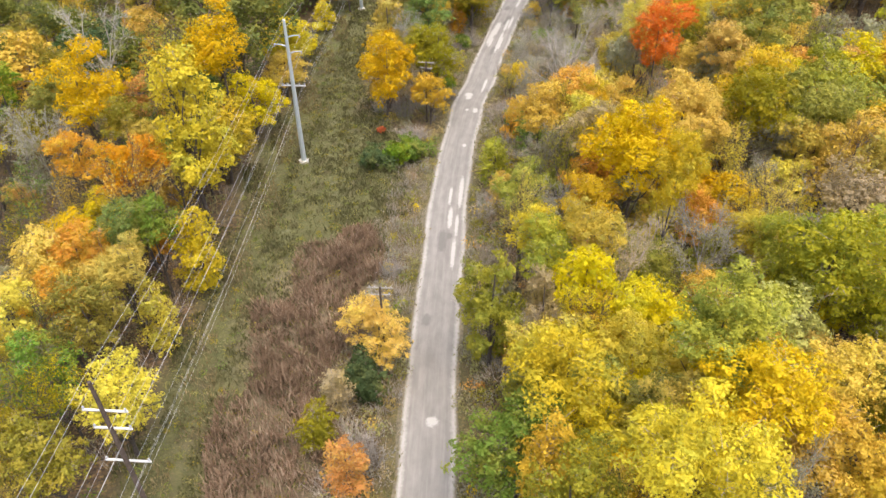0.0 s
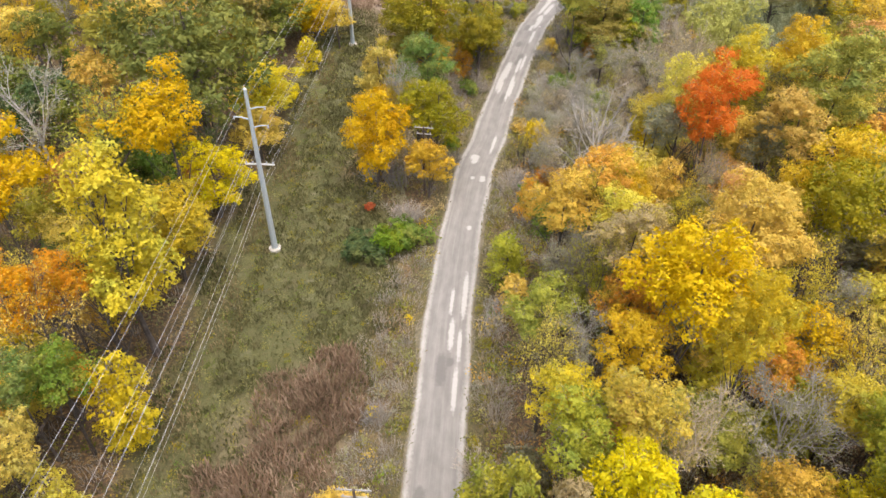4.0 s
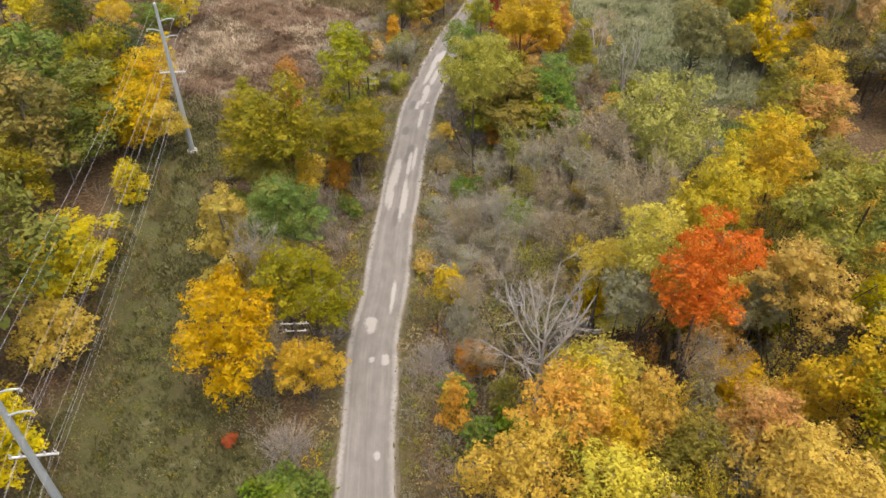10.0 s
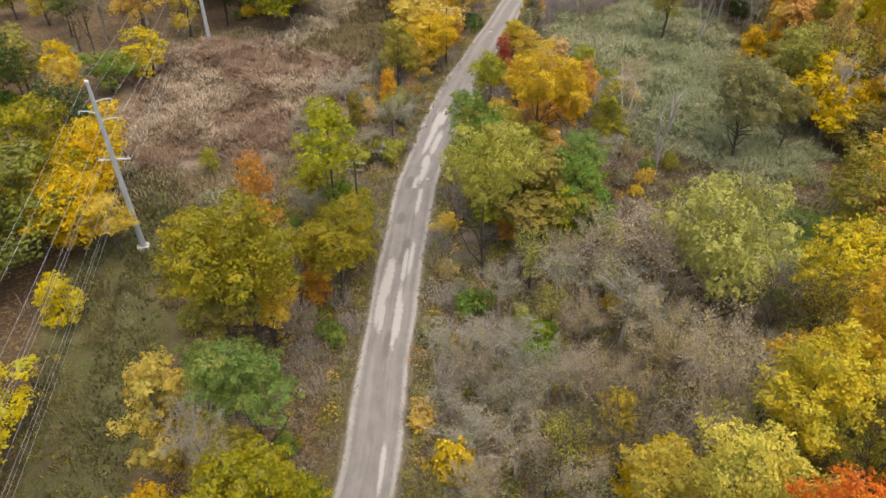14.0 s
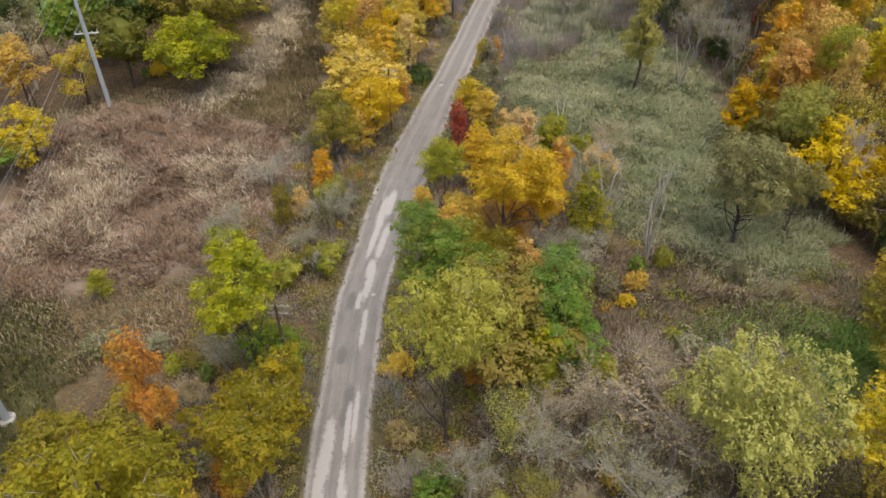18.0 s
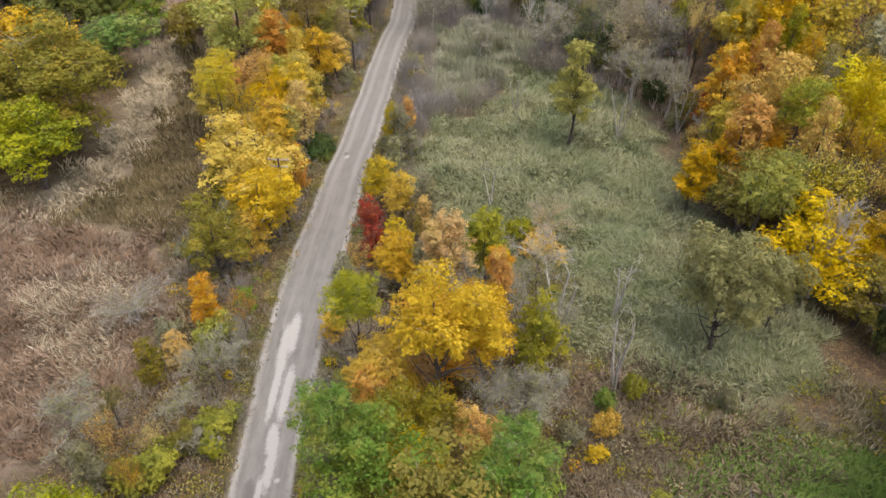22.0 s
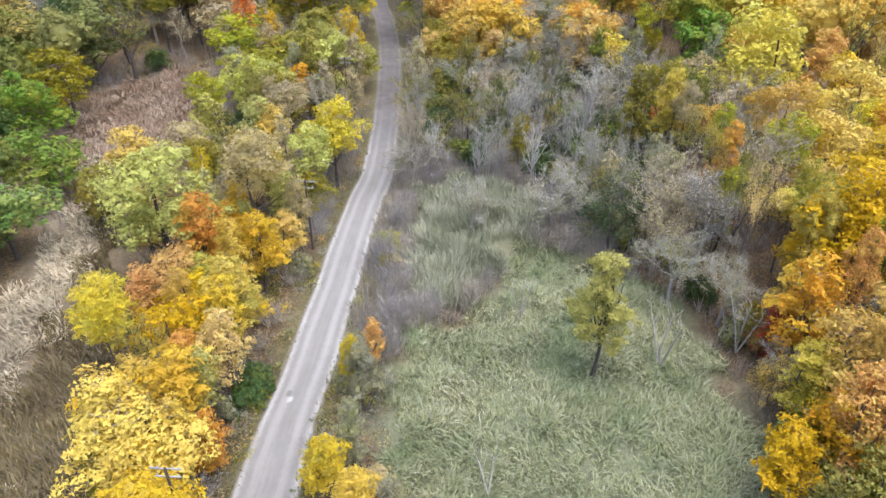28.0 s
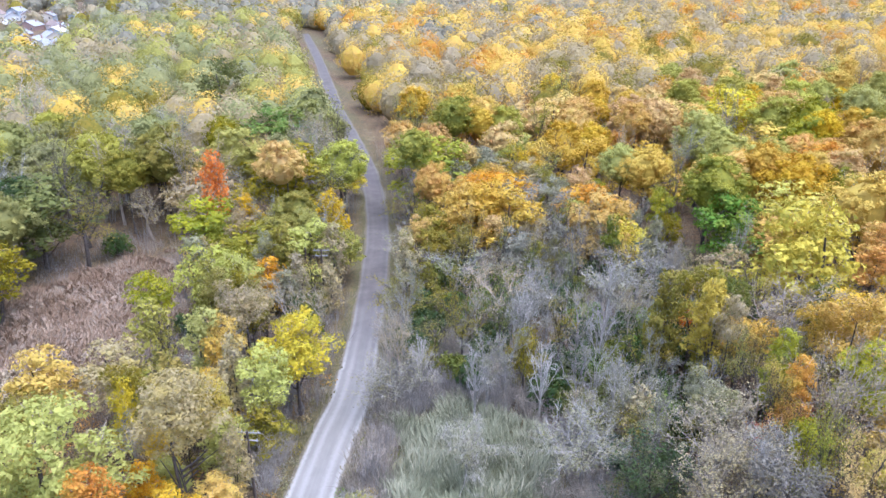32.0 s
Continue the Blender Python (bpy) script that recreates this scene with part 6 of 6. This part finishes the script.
for k, (hue, many) in enumerate((("mist", 380), ("olive", 400), ("green", 70), ("tan", 280), ("drab", 240), ("ash", 220), ("moss", 110), ("gold", 60), ("lemon", 80), ("willow", 80), ("orange", 30))):
    scrub(hue, 500 + k, free_spots(many * 5, -14, 70, 8, 240, 3.0, 0.0, beside(17))[:many], (0.4, 1.5), (0.5, 1.3))
    scrub(hue, 520 + k, free_spots(many, 10, 70, 100, 152, 3.0, 0.0, None)[:many // 2], (0.4, 1.6), (0.6, 1.6))
    scrub(hue, 540 + k, free_spots(many, -60, 62, 10, 110, 3.0, 0.5, None)[:many // 2], (0.5, 2.0), (0.6, 1.6))
for k, (hue, many) in enumerate((("drab", 300), ("olive", 240), ("moss", 260), ("green", 60), ("mist", 80))):
    near_line = np.stack([dice.uniform(-29, -5, many * 3), dice.uniform(20, 160, many * 3)], 1)
    near_line = near_line[inside(near_line[:, 0], near_line[:, 1], CORRIDOR) < 0][:many]
    scrub(hue, 560 + k, near_line, (0.12, 0.55), (0.35, 1.2), 40, 0.09)

# ---- power line on steel poles ----


def part(name, bm, material, parent, label=""):
    me = bpy.data.meshes.new(name)
    bm.to_mesh(me)
    bm.free()
    me.materials.append(material)
    ob = new(name, me)
    ob.parent = parent
    if label:
        ob["label"] = label
    return ob


def tube_bm(path, radii, sides=8, caps=True):
    v, f = tube(path, radii, sides)
    bm = bmesh.new()
    vs = [bm.verts.new(p) for p in v]
    for q in f:
        bm.faces.new([vs[i] for i in q])
    if caps:
        bm.faces.new(vs[:sides][::-1])
        bm.faces.new(vs[-sides:])
    bmesh.ops.recalc_face_normals(bm, faces=bm.faces)
    return bm


def box_bm(c, s, bevel=0.015):
    bm = bmesh.new()
    bmesh.ops.create_cube(bm, size=1, matrix=Matrix.Translation(c) @ Matrix.Diagonal((*s, 1)))
    bmesh.ops.bevel(bm, geom=bm.edges[:], offset=bevel, segments=1, affect="EDGES")
    return bm


# where the wires hang: across the line, and up
HANGS = [(0.0, 20.6), (-1.75, 17.0), (1.65, 18.2), (1.65, 16.1), (-1.45, 11.9), (-0.75, 11.9), (0.75, 11.9), (1.45, 11.9), (0.25, 9.4), (0.22, 8.6)]


def steel_pole(x, y, turn, height=20.4):
    root = tagged(new("utility_pole"), "tall grey galvanised steel power pole on a concrete footing", "utility pole", "power poles")
    root.location, root.rotation_euler = (x, y, ground_z(x, y)), (0, 0, turn)
    part("shaft", tube_bm([(0, 0, 0.2), (0, 0, 7), (0, 0, 14), (0, 0, height)], [0.36, 0.30, 0.24, 0.17], 12), STEEL, root)
    part("footing", tube_bm([(0, 0, -0.4), (0, 0, 0.22), (0, 0, 0.28)], [0.75, 0.75, 0.68], 14), CONCRETE, root, "pale round concrete footing")
    part("cap", tube_bm([(0, 0, height), (0, 0, height + 0.16)], [0.2, 0.12], 10), ARM_GREY, root)
    for side, z in ((-1, 17.3), (1, 18.5), (1, 16.4)):
        arm = part("arm", tube_bm([(0.1 * side, 0, z - 0.25), (0.9 * side, 0, z), (1.75 * side, 0, z + 0.05)], [0.09, 0.07, 0.05], 8), STEEL, root)
        part("insulator", tube_bm([(1.7 * side, 0, z), (1.7 * side, 0, z - 0.15), (1.7 * side, 0, z - 0.3)], [0.04, 0.09, 0.04], 8), CERAMIC, arm)
    cross = part("crossarm", box_bm((0, 0.26, 11.55), (3.2, 0.13, 0.16)), ARM_GREY, root, "white fibreglass crossarm")
    for a in (-1.45, -0.75, 0.75, 1.45):
        part("insulator", tube_bm([(a, 0.26, 11.62), (a, 0.26, 11.75), (a, 0.26, 11.9)], [0.04, 0.09, 0.05], 8), CERAMIC, cross)
    return root


LINE_TURN = math.atan2(-3.3, 56.4)
for px, py in POWER[2:]:
    steel_pole(px, py, LINE_TURN)


def old_line_pole(x, y, turn, height=20.0):
    root = tagged(new("utility_pole"), "dark weathered wooden power pole with three pale crossarms", "utility pole", "power poles")
    root.location, root.rotation_euler = (x, y, ground_z(x, y)), (0, 0, turn)
    part("shaft", tube_bm([(0, 0, -0.3), (0, 0, 9), (0, 0, height)], [0.24, 0.19, 0.13], 10), OLD_WOOD, root)
    for z, w in ((17.0, 3.0), (15.2, 2.6), (11.6, 3.2)):
        cross = part("crossarm", box_bm((0, 0.2, z), (w, 0.12, 0.15)), ARM_GREY, root)
        for a in (-0.46, 0.46):
            part("insulator", tube_bm([(a * w, 0.2, z + 0.06), (a * w, 0.2, z + 0.2), (a * w, 0.2, z + 0.34)], [0.04, 0.09, 0.05], 8), CERAMIC, cross)


old_line_pole(*POWER[1], LINE_TURN)

power_line = tagged(new("power_line"), "bundle of sagging aluminium power wires strung between tall poles", "power line")
ac, as_ = math.cos(LINE_TURN), math.sin(LINE_TURN)
for a, z in HANGS:
    pts = []
    for (x0, y0), (x1, y1) in zip(POWER[:-1], POWER[1:]):
        for k in range(14):
            t = k / 14
            x, y = x0 + (x1 - x0) * t, y0 + (y1 - y0) * t
            base = float(swell(y0)) * (1 - t) + float(swell(y1)) * t
            pts.append((x + a * ac, y + a * as_, base + z - 1.1 * 4 * t * (1 - t)))
    part("wire", tube_bm(pts, [0.013 if z > 12 else 0.010] * len(pts), 4), WIRE, power_line)

# ---- old wooden poles along the road, their wires gone ----


def wooden_pole(x, y, turn, height=9.9):
    root = tagged(new("wooden_pole"), "dark old wooden pole with two bleached crossarms and no wires", "utility pole", "old roadside poles")
    root.location, root.rotation_euler = (x, y, ground_z(x, y)), (0, 0, turn)
    part("shaft", tube_bm([(0, 0, -0.3), (0, 0, 4), (0, 0, height)], [0.16, 0.14, 0.10], 8), OLD_WOOD, root)
    for z in (height - 0.25, height - 1.1):
        arm = part("crossarm", box_bm((0, 0.12, z), (2.4 if z > height - 0.5 else 1.9, 0.09, 0.11)), ARM_WOOD, root, "bleached grey crossarm")
        for a in (-1.0, -0.55, 0.55, 1.0) if z > height - 0.5 else (-0.8, 0.8):
            part("pin", tube_bm([(a, 0.12, z + 0.06), (a, 0.12, z + 0.16), (a, 0.12, z + 0.26)], [0.02, 0.05, 0.03], 6), CERAMIC, arm)


for px, py, turn in ((-5.8, 48.4, -3), (-2.5, 97.4, -8), (8.0, 140.5, -18), (25.6, 181.2, -26), (44.5, 218.6, -28), (61.0, 259.0, -22), (78.5, 312.0, -15)):
    wooden_pole(px, py, radians(turn))

# ---- grass and reeds: past counting ----


def straws(name, label, hue, count, polys, tall, wide, lie=0.35, swirl=0.0, seed=1, edge=0.0, ways=None, clear=2.7, clump=0.0, skip=(), mound=0.0):
    """Blades of grass or reeds over some zones; lie: how far they lean over, swirl: how the lean turns from place to place."""
    rng = np.random.default_rng(seed)
    P = []
    for poly in polys:
        q = np.array(poly)
        area = (q[:, 0].max() - q[:, 0].min()) * (q[:, 1].max() - q[:, 1].min())
        n = int(count * 2.2 * area / sum((np.ptp(np.array(w)[:, 0]) * np.ptp(np.array(w)[:, 1])) for w in polys))
        x, y = rng.uniform(q[:, 0].min(), q[:, 0].max(), n), rng.uniform(q[:, 1].min(), q[:, 1].max(), n)
        ok = inside(x, y, poly) < edge + 1.5 * np.sin(x * 0.7 + y * 0.4)
        P.append(np.stack([x, y], 1)[ok])
    P = np.concatenate(P)
    for poly in skip:
        P = P[inside(P[:, 0], P[:, 1], poly) > 0]
    if clump:
        tone = np.sin(P[:, 0] * 1.3 + 2 * np.sin(P[:, 1] * 0.9)) * np.sin(P[:, 1] * 1.1 + 1.5 * np.sin(P[:, 0] * 0.8))
        tone += 0.8 * np.sin(P[:, 0] * 0.37 + 1.9 * np.sin(P[:, 1] * 0.29)) * np.sin(P[:, 1] * 0.33)
        P = P[rng.random(len(P)) < 1 - clump * (tone < -0.1) - 0.25 * (tone < -0.6)]
    if clear:
        near = np.concatenate([((q[:, None] - ROAD[None, ::2]) ** 2).sum(2).min(1) for q in np.array_split(P, len(P) // 4000 + 1)])
        P = P[near > clear ** 2]
    rng.shuffle(P)
    P = P[:count]
    n = len(P)
    foot = np.concatenate([P, (swell(P[:, 1]) + waves(P[:, 0], P[:, 1]) - 0.16)[:, None]], 1)
    ridge = np.sin(P[:, 0] * 0.62 + 2.1 * np.sin(P[:, 1] * 0.23)) * np.sin(P[:, 1] * 0.71 + 1.7 * np.sin(P[:, 0] * 0.31)) + 0.5 * np.sin(P[:, 0] * 1.7 + 1.4 * np.sin(P[:, 1] * 1.1)) * np.sin(P[:, 1] * 1.5)
    foot[:, 2] += mound * np.maximum(ridge, -0.3)
    turn = 2.2 * np.sin(P[:, 0] * 0.23 + np.sin(P[:, 1] * 0.31) * 2) + 1.7 * np.sin(P[:, 1] * 0.27) if ways is None else np.full(n, ways)
    turn = turn * (1 if swirl else 0) + rng.normal(size=n) * (1.3 if swirl else 3)
    h = tall * rng.uniform(0.55, 1.25, n) * (1 + 0.3 * np.sin(P[:, 0] * 0.9) * np.sin(P[:, 1] * 0.8))
    low = np.clip(lie * rng.uniform(0.5, 1.4, n), 0, 0.97)
    tip = foot + np.stack([np.cos(turn) * low * h, np.sin(turn) * low * h, np.sqrt(1 - low ** 2) * h + 0.1], 1)
    side = np.stack([-np.sin(turn), np.cos(turn), np.zeros(n)], 1) + rng.normal(size=(n, 3)) * 0.4
    side = unit(side) * (wide * rng.uniform(0.6, 1.4, n))[:, None]
    belly = foot * 0.45 + tip * 0.55 + np.array([0, 0, 0.12]) * h[:, None]
    v = np.stack([foot, belly + side, tip, belly - side], 1).reshape(-1, 3)
    ob = new(name, mesh_of(name, v, np.arange(4 * n).reshape(n, 4)))
    skinned(ob, STRAW[hue])
    return tagged(ob, label, "grass" if "grass" in name else "reeds", kind="stuff")


straws("meadow_grass", "rough olive grass under the power line", "meadow", 42000, [CORRIDOR], 0.5, 0.07, 0.6, seed=1, clump=0.6, skip=[LINE_TRACK])
straws("dead_grass", "low dead brown grass under the wires", "sedge", 9000, [LINE_TRACK], 0.5, 0.06, 0.6, seed=16, clump=0.4)
straws("brown_brush", "tall russet-brown dry weeds", "russet", 34000, [BROWN_BRUSH], 1.1, 0.045, 0.45, seed=2, clump=0.5, mound=0.35)
straws("dry_reeds", "pinkish-tan field of matted dry reeds", "pink", 52000, [PINK_FIELD], 0.95, 0.06, 0.85, 1, seed=3, clump=0.5, mound=0.3)
straws("lodged_reeds", "pale patches of dry reeds laid flat", "buff", 13000, [[(-22, 172), (-18, 163), (-11, 163), (-8, 176), (-12, 190), (-19, 188)], [(-3, 172), (3, 167), (9, 172), (8, 181), (0, 184)]], 1.2, 0.04, 0.94, 1, seed=13, clump=0.4, mound=0.3)
straws("flattened_reeds", "buff strip of flattened straw", "buff", 20000, [BUFF_STRIP], 1.2, 0.075, 0.93, 1, seed=4, clump=0.3)
straws("brown_sedge", "upright dark olive-brown sedge", "sedge", 16000, [DUN_STRIP], 1.0, 0.06, 0.5, 1, seed=5)
straws("marsh_reeds", "grey-green marsh reeds bent over by wind", "marsh", 75000, [MARSH], 0.85, 0.055, 0.85, 1, seed=6, clump=0.45, mound=0.4)
straws("lodged_reeds", "pale grey-green reeds laid over in swaths", "swath", 16000, [MARSH], 1.6, 0.038, 0.93, 1, seed=14, clump=0.75, mound=0.5)
straws("tall_reeds", "stand of tall upright grey-green reeds", "plume", 15000, [TALL_REEDS], 2.0, 0.04, 0.45, 1, seed=15, clump=0.3)
straws("rank_grass", "tangled dun and olive grass", "dun", 32000, [DRY_RIM], 0.8, 0.065, 0.65, 1, seed=7, clump=0.5, skip=[[(46, 134), (50, 138.5), (62, 135), (67, 131), (62, 126), (49, 129)]])
straws("russet_grass", "patches of russet dry grass", "brown", 14000, [[(28, 128), (40, 124), (60, 134), (60, 141), (47, 152), (40, 146), (34, 138)]], 0.9, 0.06, 0.65, 1, seed=17, clump=0.4)
POOL = [(48.4, 129.6), (50.6, 129.2), (53.4, 136), (51, 136.6)]
straws("wet_grass", "bright green marsh grass", "lush", 16000, [WET_GREEN], 0.6, 0.065, 0.6, seed=8, edge=1.5, clump=0.5, skip=[POOL])
straws("field_grass", "brown weeds round the reed field", "dun", 16000, [[(-24, 150), (-8, 146), (6, 152), (17, 176), (17, 192), (8, 196), (0, 200), (-14, 205), (-24, 195)]], 0.7, 0.06, 0.6, seed=18, clump=0.3, skip=[PINK_FIELD, BUFF_STRIP])
straws("far_reeds", "far field of mauve-tan dry reeds", "pink", 12000, [FAR_FIELD], 1.2, 0.09, 0.8, 1, seed=9, clump=0.4)
VERGES = [[(-12, 5), (8, 5), (11, 80), (18, 100), (34, 150), (62, 205), (78, 245), (62, 250), (46, 215), (2, 150), (-9, 100), (-11, 60)]]
straws("verge_grass", "short mixed grass and weeds of the road verge", "verge", 60000, VERGES, 0.5, 0.06, 0.6, seed=10, clump=0.4, clear=2.35)

# ---- a narrow pool in the wet grass ----
WATER, nt, b = nodes_of("still_water")
b.inputs["Base Color"].default_value = (0.10, 0.12, 0.14, 1)
b.inputs["Roughness"].default_value = 0.12
geo = nt.nodes.new("ShaderNodeNewGeometry")
ripple = noise_node(nt, 3.0, 3.0, geo.outputs["Position"])
bump = nt.nodes.new("ShaderNodeBump")
bump.inputs["Strength"].default_value, bump.inputs["Distance"].default_value = 0.15, 0.05
nt.links.new(ripple.outputs["Fac"], bump.inputs["Height"])
nt.links.new(bump.outputs[0], b.inputs["Normal"])
bm = bmesh.new()
rim = []
for k in range(28):
    a = 2 * math.pi * k / 28
    u, v = 3.2 * math.cos(a), 0.8 * math.sin(a) * (1 + 0.35 * math.sin(3 * a) + 0.2 * math.sin(5 * a + 1))
    x, y = 50.9 + 0.42 * u + v, 132.9 + 0.9 * u
    rim.append(bm.verts.new((x, y, 0.0)))
top = bm.faces.new(rim)
level = float(swell(131.0)) + 0.12
for v in bm.verts:
    v.co.z = level
ext = bmesh.ops.extrude_face_region(bm, geom=[top])
bmesh.ops.translate(bm, vec=(0, 0, -0.5), verts=[q for q in ext["geom"] if isinstance(q, bmesh.types.BMVert)])
bmesh.ops.recalc_face_normals(bm, faces=bm.faces)
me = bpy.data.meshes.new("water")
bm.to_mesh(me)
bm.free()
me.materials.append(WATER)
tagged(new("water", me), "narrow grey pool in bright green marsh grass", "water", kind="structure")

# ---- far houses at the edge of the town ----
SIDING = [plain_material("siding_" + n, c, 0.8, 0, 0.08, 1.0) for n, c in (("white", (0.72, 0.72, 0.70)), ("cream", (0.62, 0.56, 0.46)), ("brick", (0.36, 0.25, 0.21)), ("blue_grey", (0.42, 0.46, 0.50)))]
SHINGLE = [plain_material("shingle_" + n, c, 0.9, 0, 0.2, 2.0) for n, c in (("grey", (0.34, 0.34, 0.35)), ("brown", (0.26, 0.20, 0.17)), ("light", (0.55, 0.55, 0.55)))]
PANE = plain_material("window_glass", (0.05, 0.06, 0.07), 0.1)
TRIM = plain_material("white_trim", (0.75, 0.75, 0.73), 0.6)


def gable_bm(w, d, z, rise, over=0.4):
    bm = bmesh.new()
    pts = [(-w / 2 - over, 0), (0, rise), (w / 2 + over, 0), (w / 2 + over, -0.2), (0, rise - 0.25), (-w / 2 - over, -0.2)]
    front = [bm.verts.new((x, -d / 2 - over, z + h)) for x, h in pts]
    back = [bm.verts.new((x, d / 2 + over, z + h)) for x, h in pts]
    bm.faces.new(front[::-1])
    bm.faces.new(back)
    for i in range(6):
        j = (i + 1) % 6
        bm.faces.new((front[i], front[j], back[j], back[i]))
    return bm


def house(x, y, turn, w, d, z, siding, shingle, words):
    root = tagged(new("house"), words, "house", "far houses")
    root.location, root.rotation_euler = (x, y, ground_z(x, y)), (0, 0, radians(turn))
    bm = box_bm((0, 0, z / 2), (w, d, z), 0.03)
    peak = [bm.verts.new(p) for p in ((-w / 2 + 0.1, -d / 2 + 0.1, z), (w / 2 - 0.1, -d / 2 + 0.1, z), (0, -d / 2 + 0.1, z + w * 0.3), (-w / 2 + 0.1, d / 2 - 0.1, z), (w / 2 - 0.1, d / 2 - 0.1, z), (0, d / 2 - 0.1, z + w * 0.3))]
    bm.faces.new((peak[0], peak[1], peak[2]))
    bm.faces.new((peak[4], peak[3], peak[5]))
    part("wall", bm, SIDING[siding], root)
    part("roof", gable_bm(w, d, z, w * 0.32), SHINGLE[shingle], root)
    part("chimney", box_bm((w * 0.22, d * 0.2, z + w * 0.26), (0.8, 0.8, 2.2)), SIDING[2], root)
    part("door", box_bm((0, -d / 2 - 0.03, 1.05), (1.0, 0.08, 2.1)), SHINGLE[1], root)
    for a, zz in ((-0.3, 1.6), (0.3, 1.6), (-0.3, 4.2), (0.3, 4.2)):
        if zz + 0.7 < z:
            fr = part("window", box_bm((a * w, -d / 2 - 0.02, zz), (1.5, 0.1, 1.3)), TRIM, root)
            part("pane", box_bm((a * w, -d / 2 - 0.06, zz), (1.3, 0.08, 1.1), 0.005), PANE, fr)


HOUSE_SPOTS = ((-42, 640, 20, 0, 2), (-16, 612, -15, 1, 0), (-2, 634, 10, 0, 0), (-58, 700, 35, 3, 1), (-30, 690, -5, 0, 2), (-8, 720, 15, 1, 1),
               (20, 728, -20, 2, 0), (-75, 770, 5, 0, 0), (-48, 800, 25, 0, 2), (-24, 848, -10, 3, 0), (-15, 780, 30, 0, 1), (-80, 850, 15, 1, 0), (5, 810, 0, 0, 2), (-55, 880, 12, 0, 0))
street = random.Random(4)
TOWN = [*HOUSE_SPOTS, *((street.uniform(-10 - 0.2 * (q - 560), -2), q, street.uniform(-40, 40), street.randrange(4), street.randrange(3)) for q in range(575, 960, 17))]
for hx, hy, turn, siding, shingle in TOWN:
    house(hx, hy, turn, 9 + (hx % 3), 11 + (hy % 4), 5.6 if siding % 2 else 3.4, siding, shingle,
          ("brick-red" if siding == 2 else "white" if siding == 0 else "cream" if siding == 1 else "blue-grey") + " gabled house far off among bare trees")
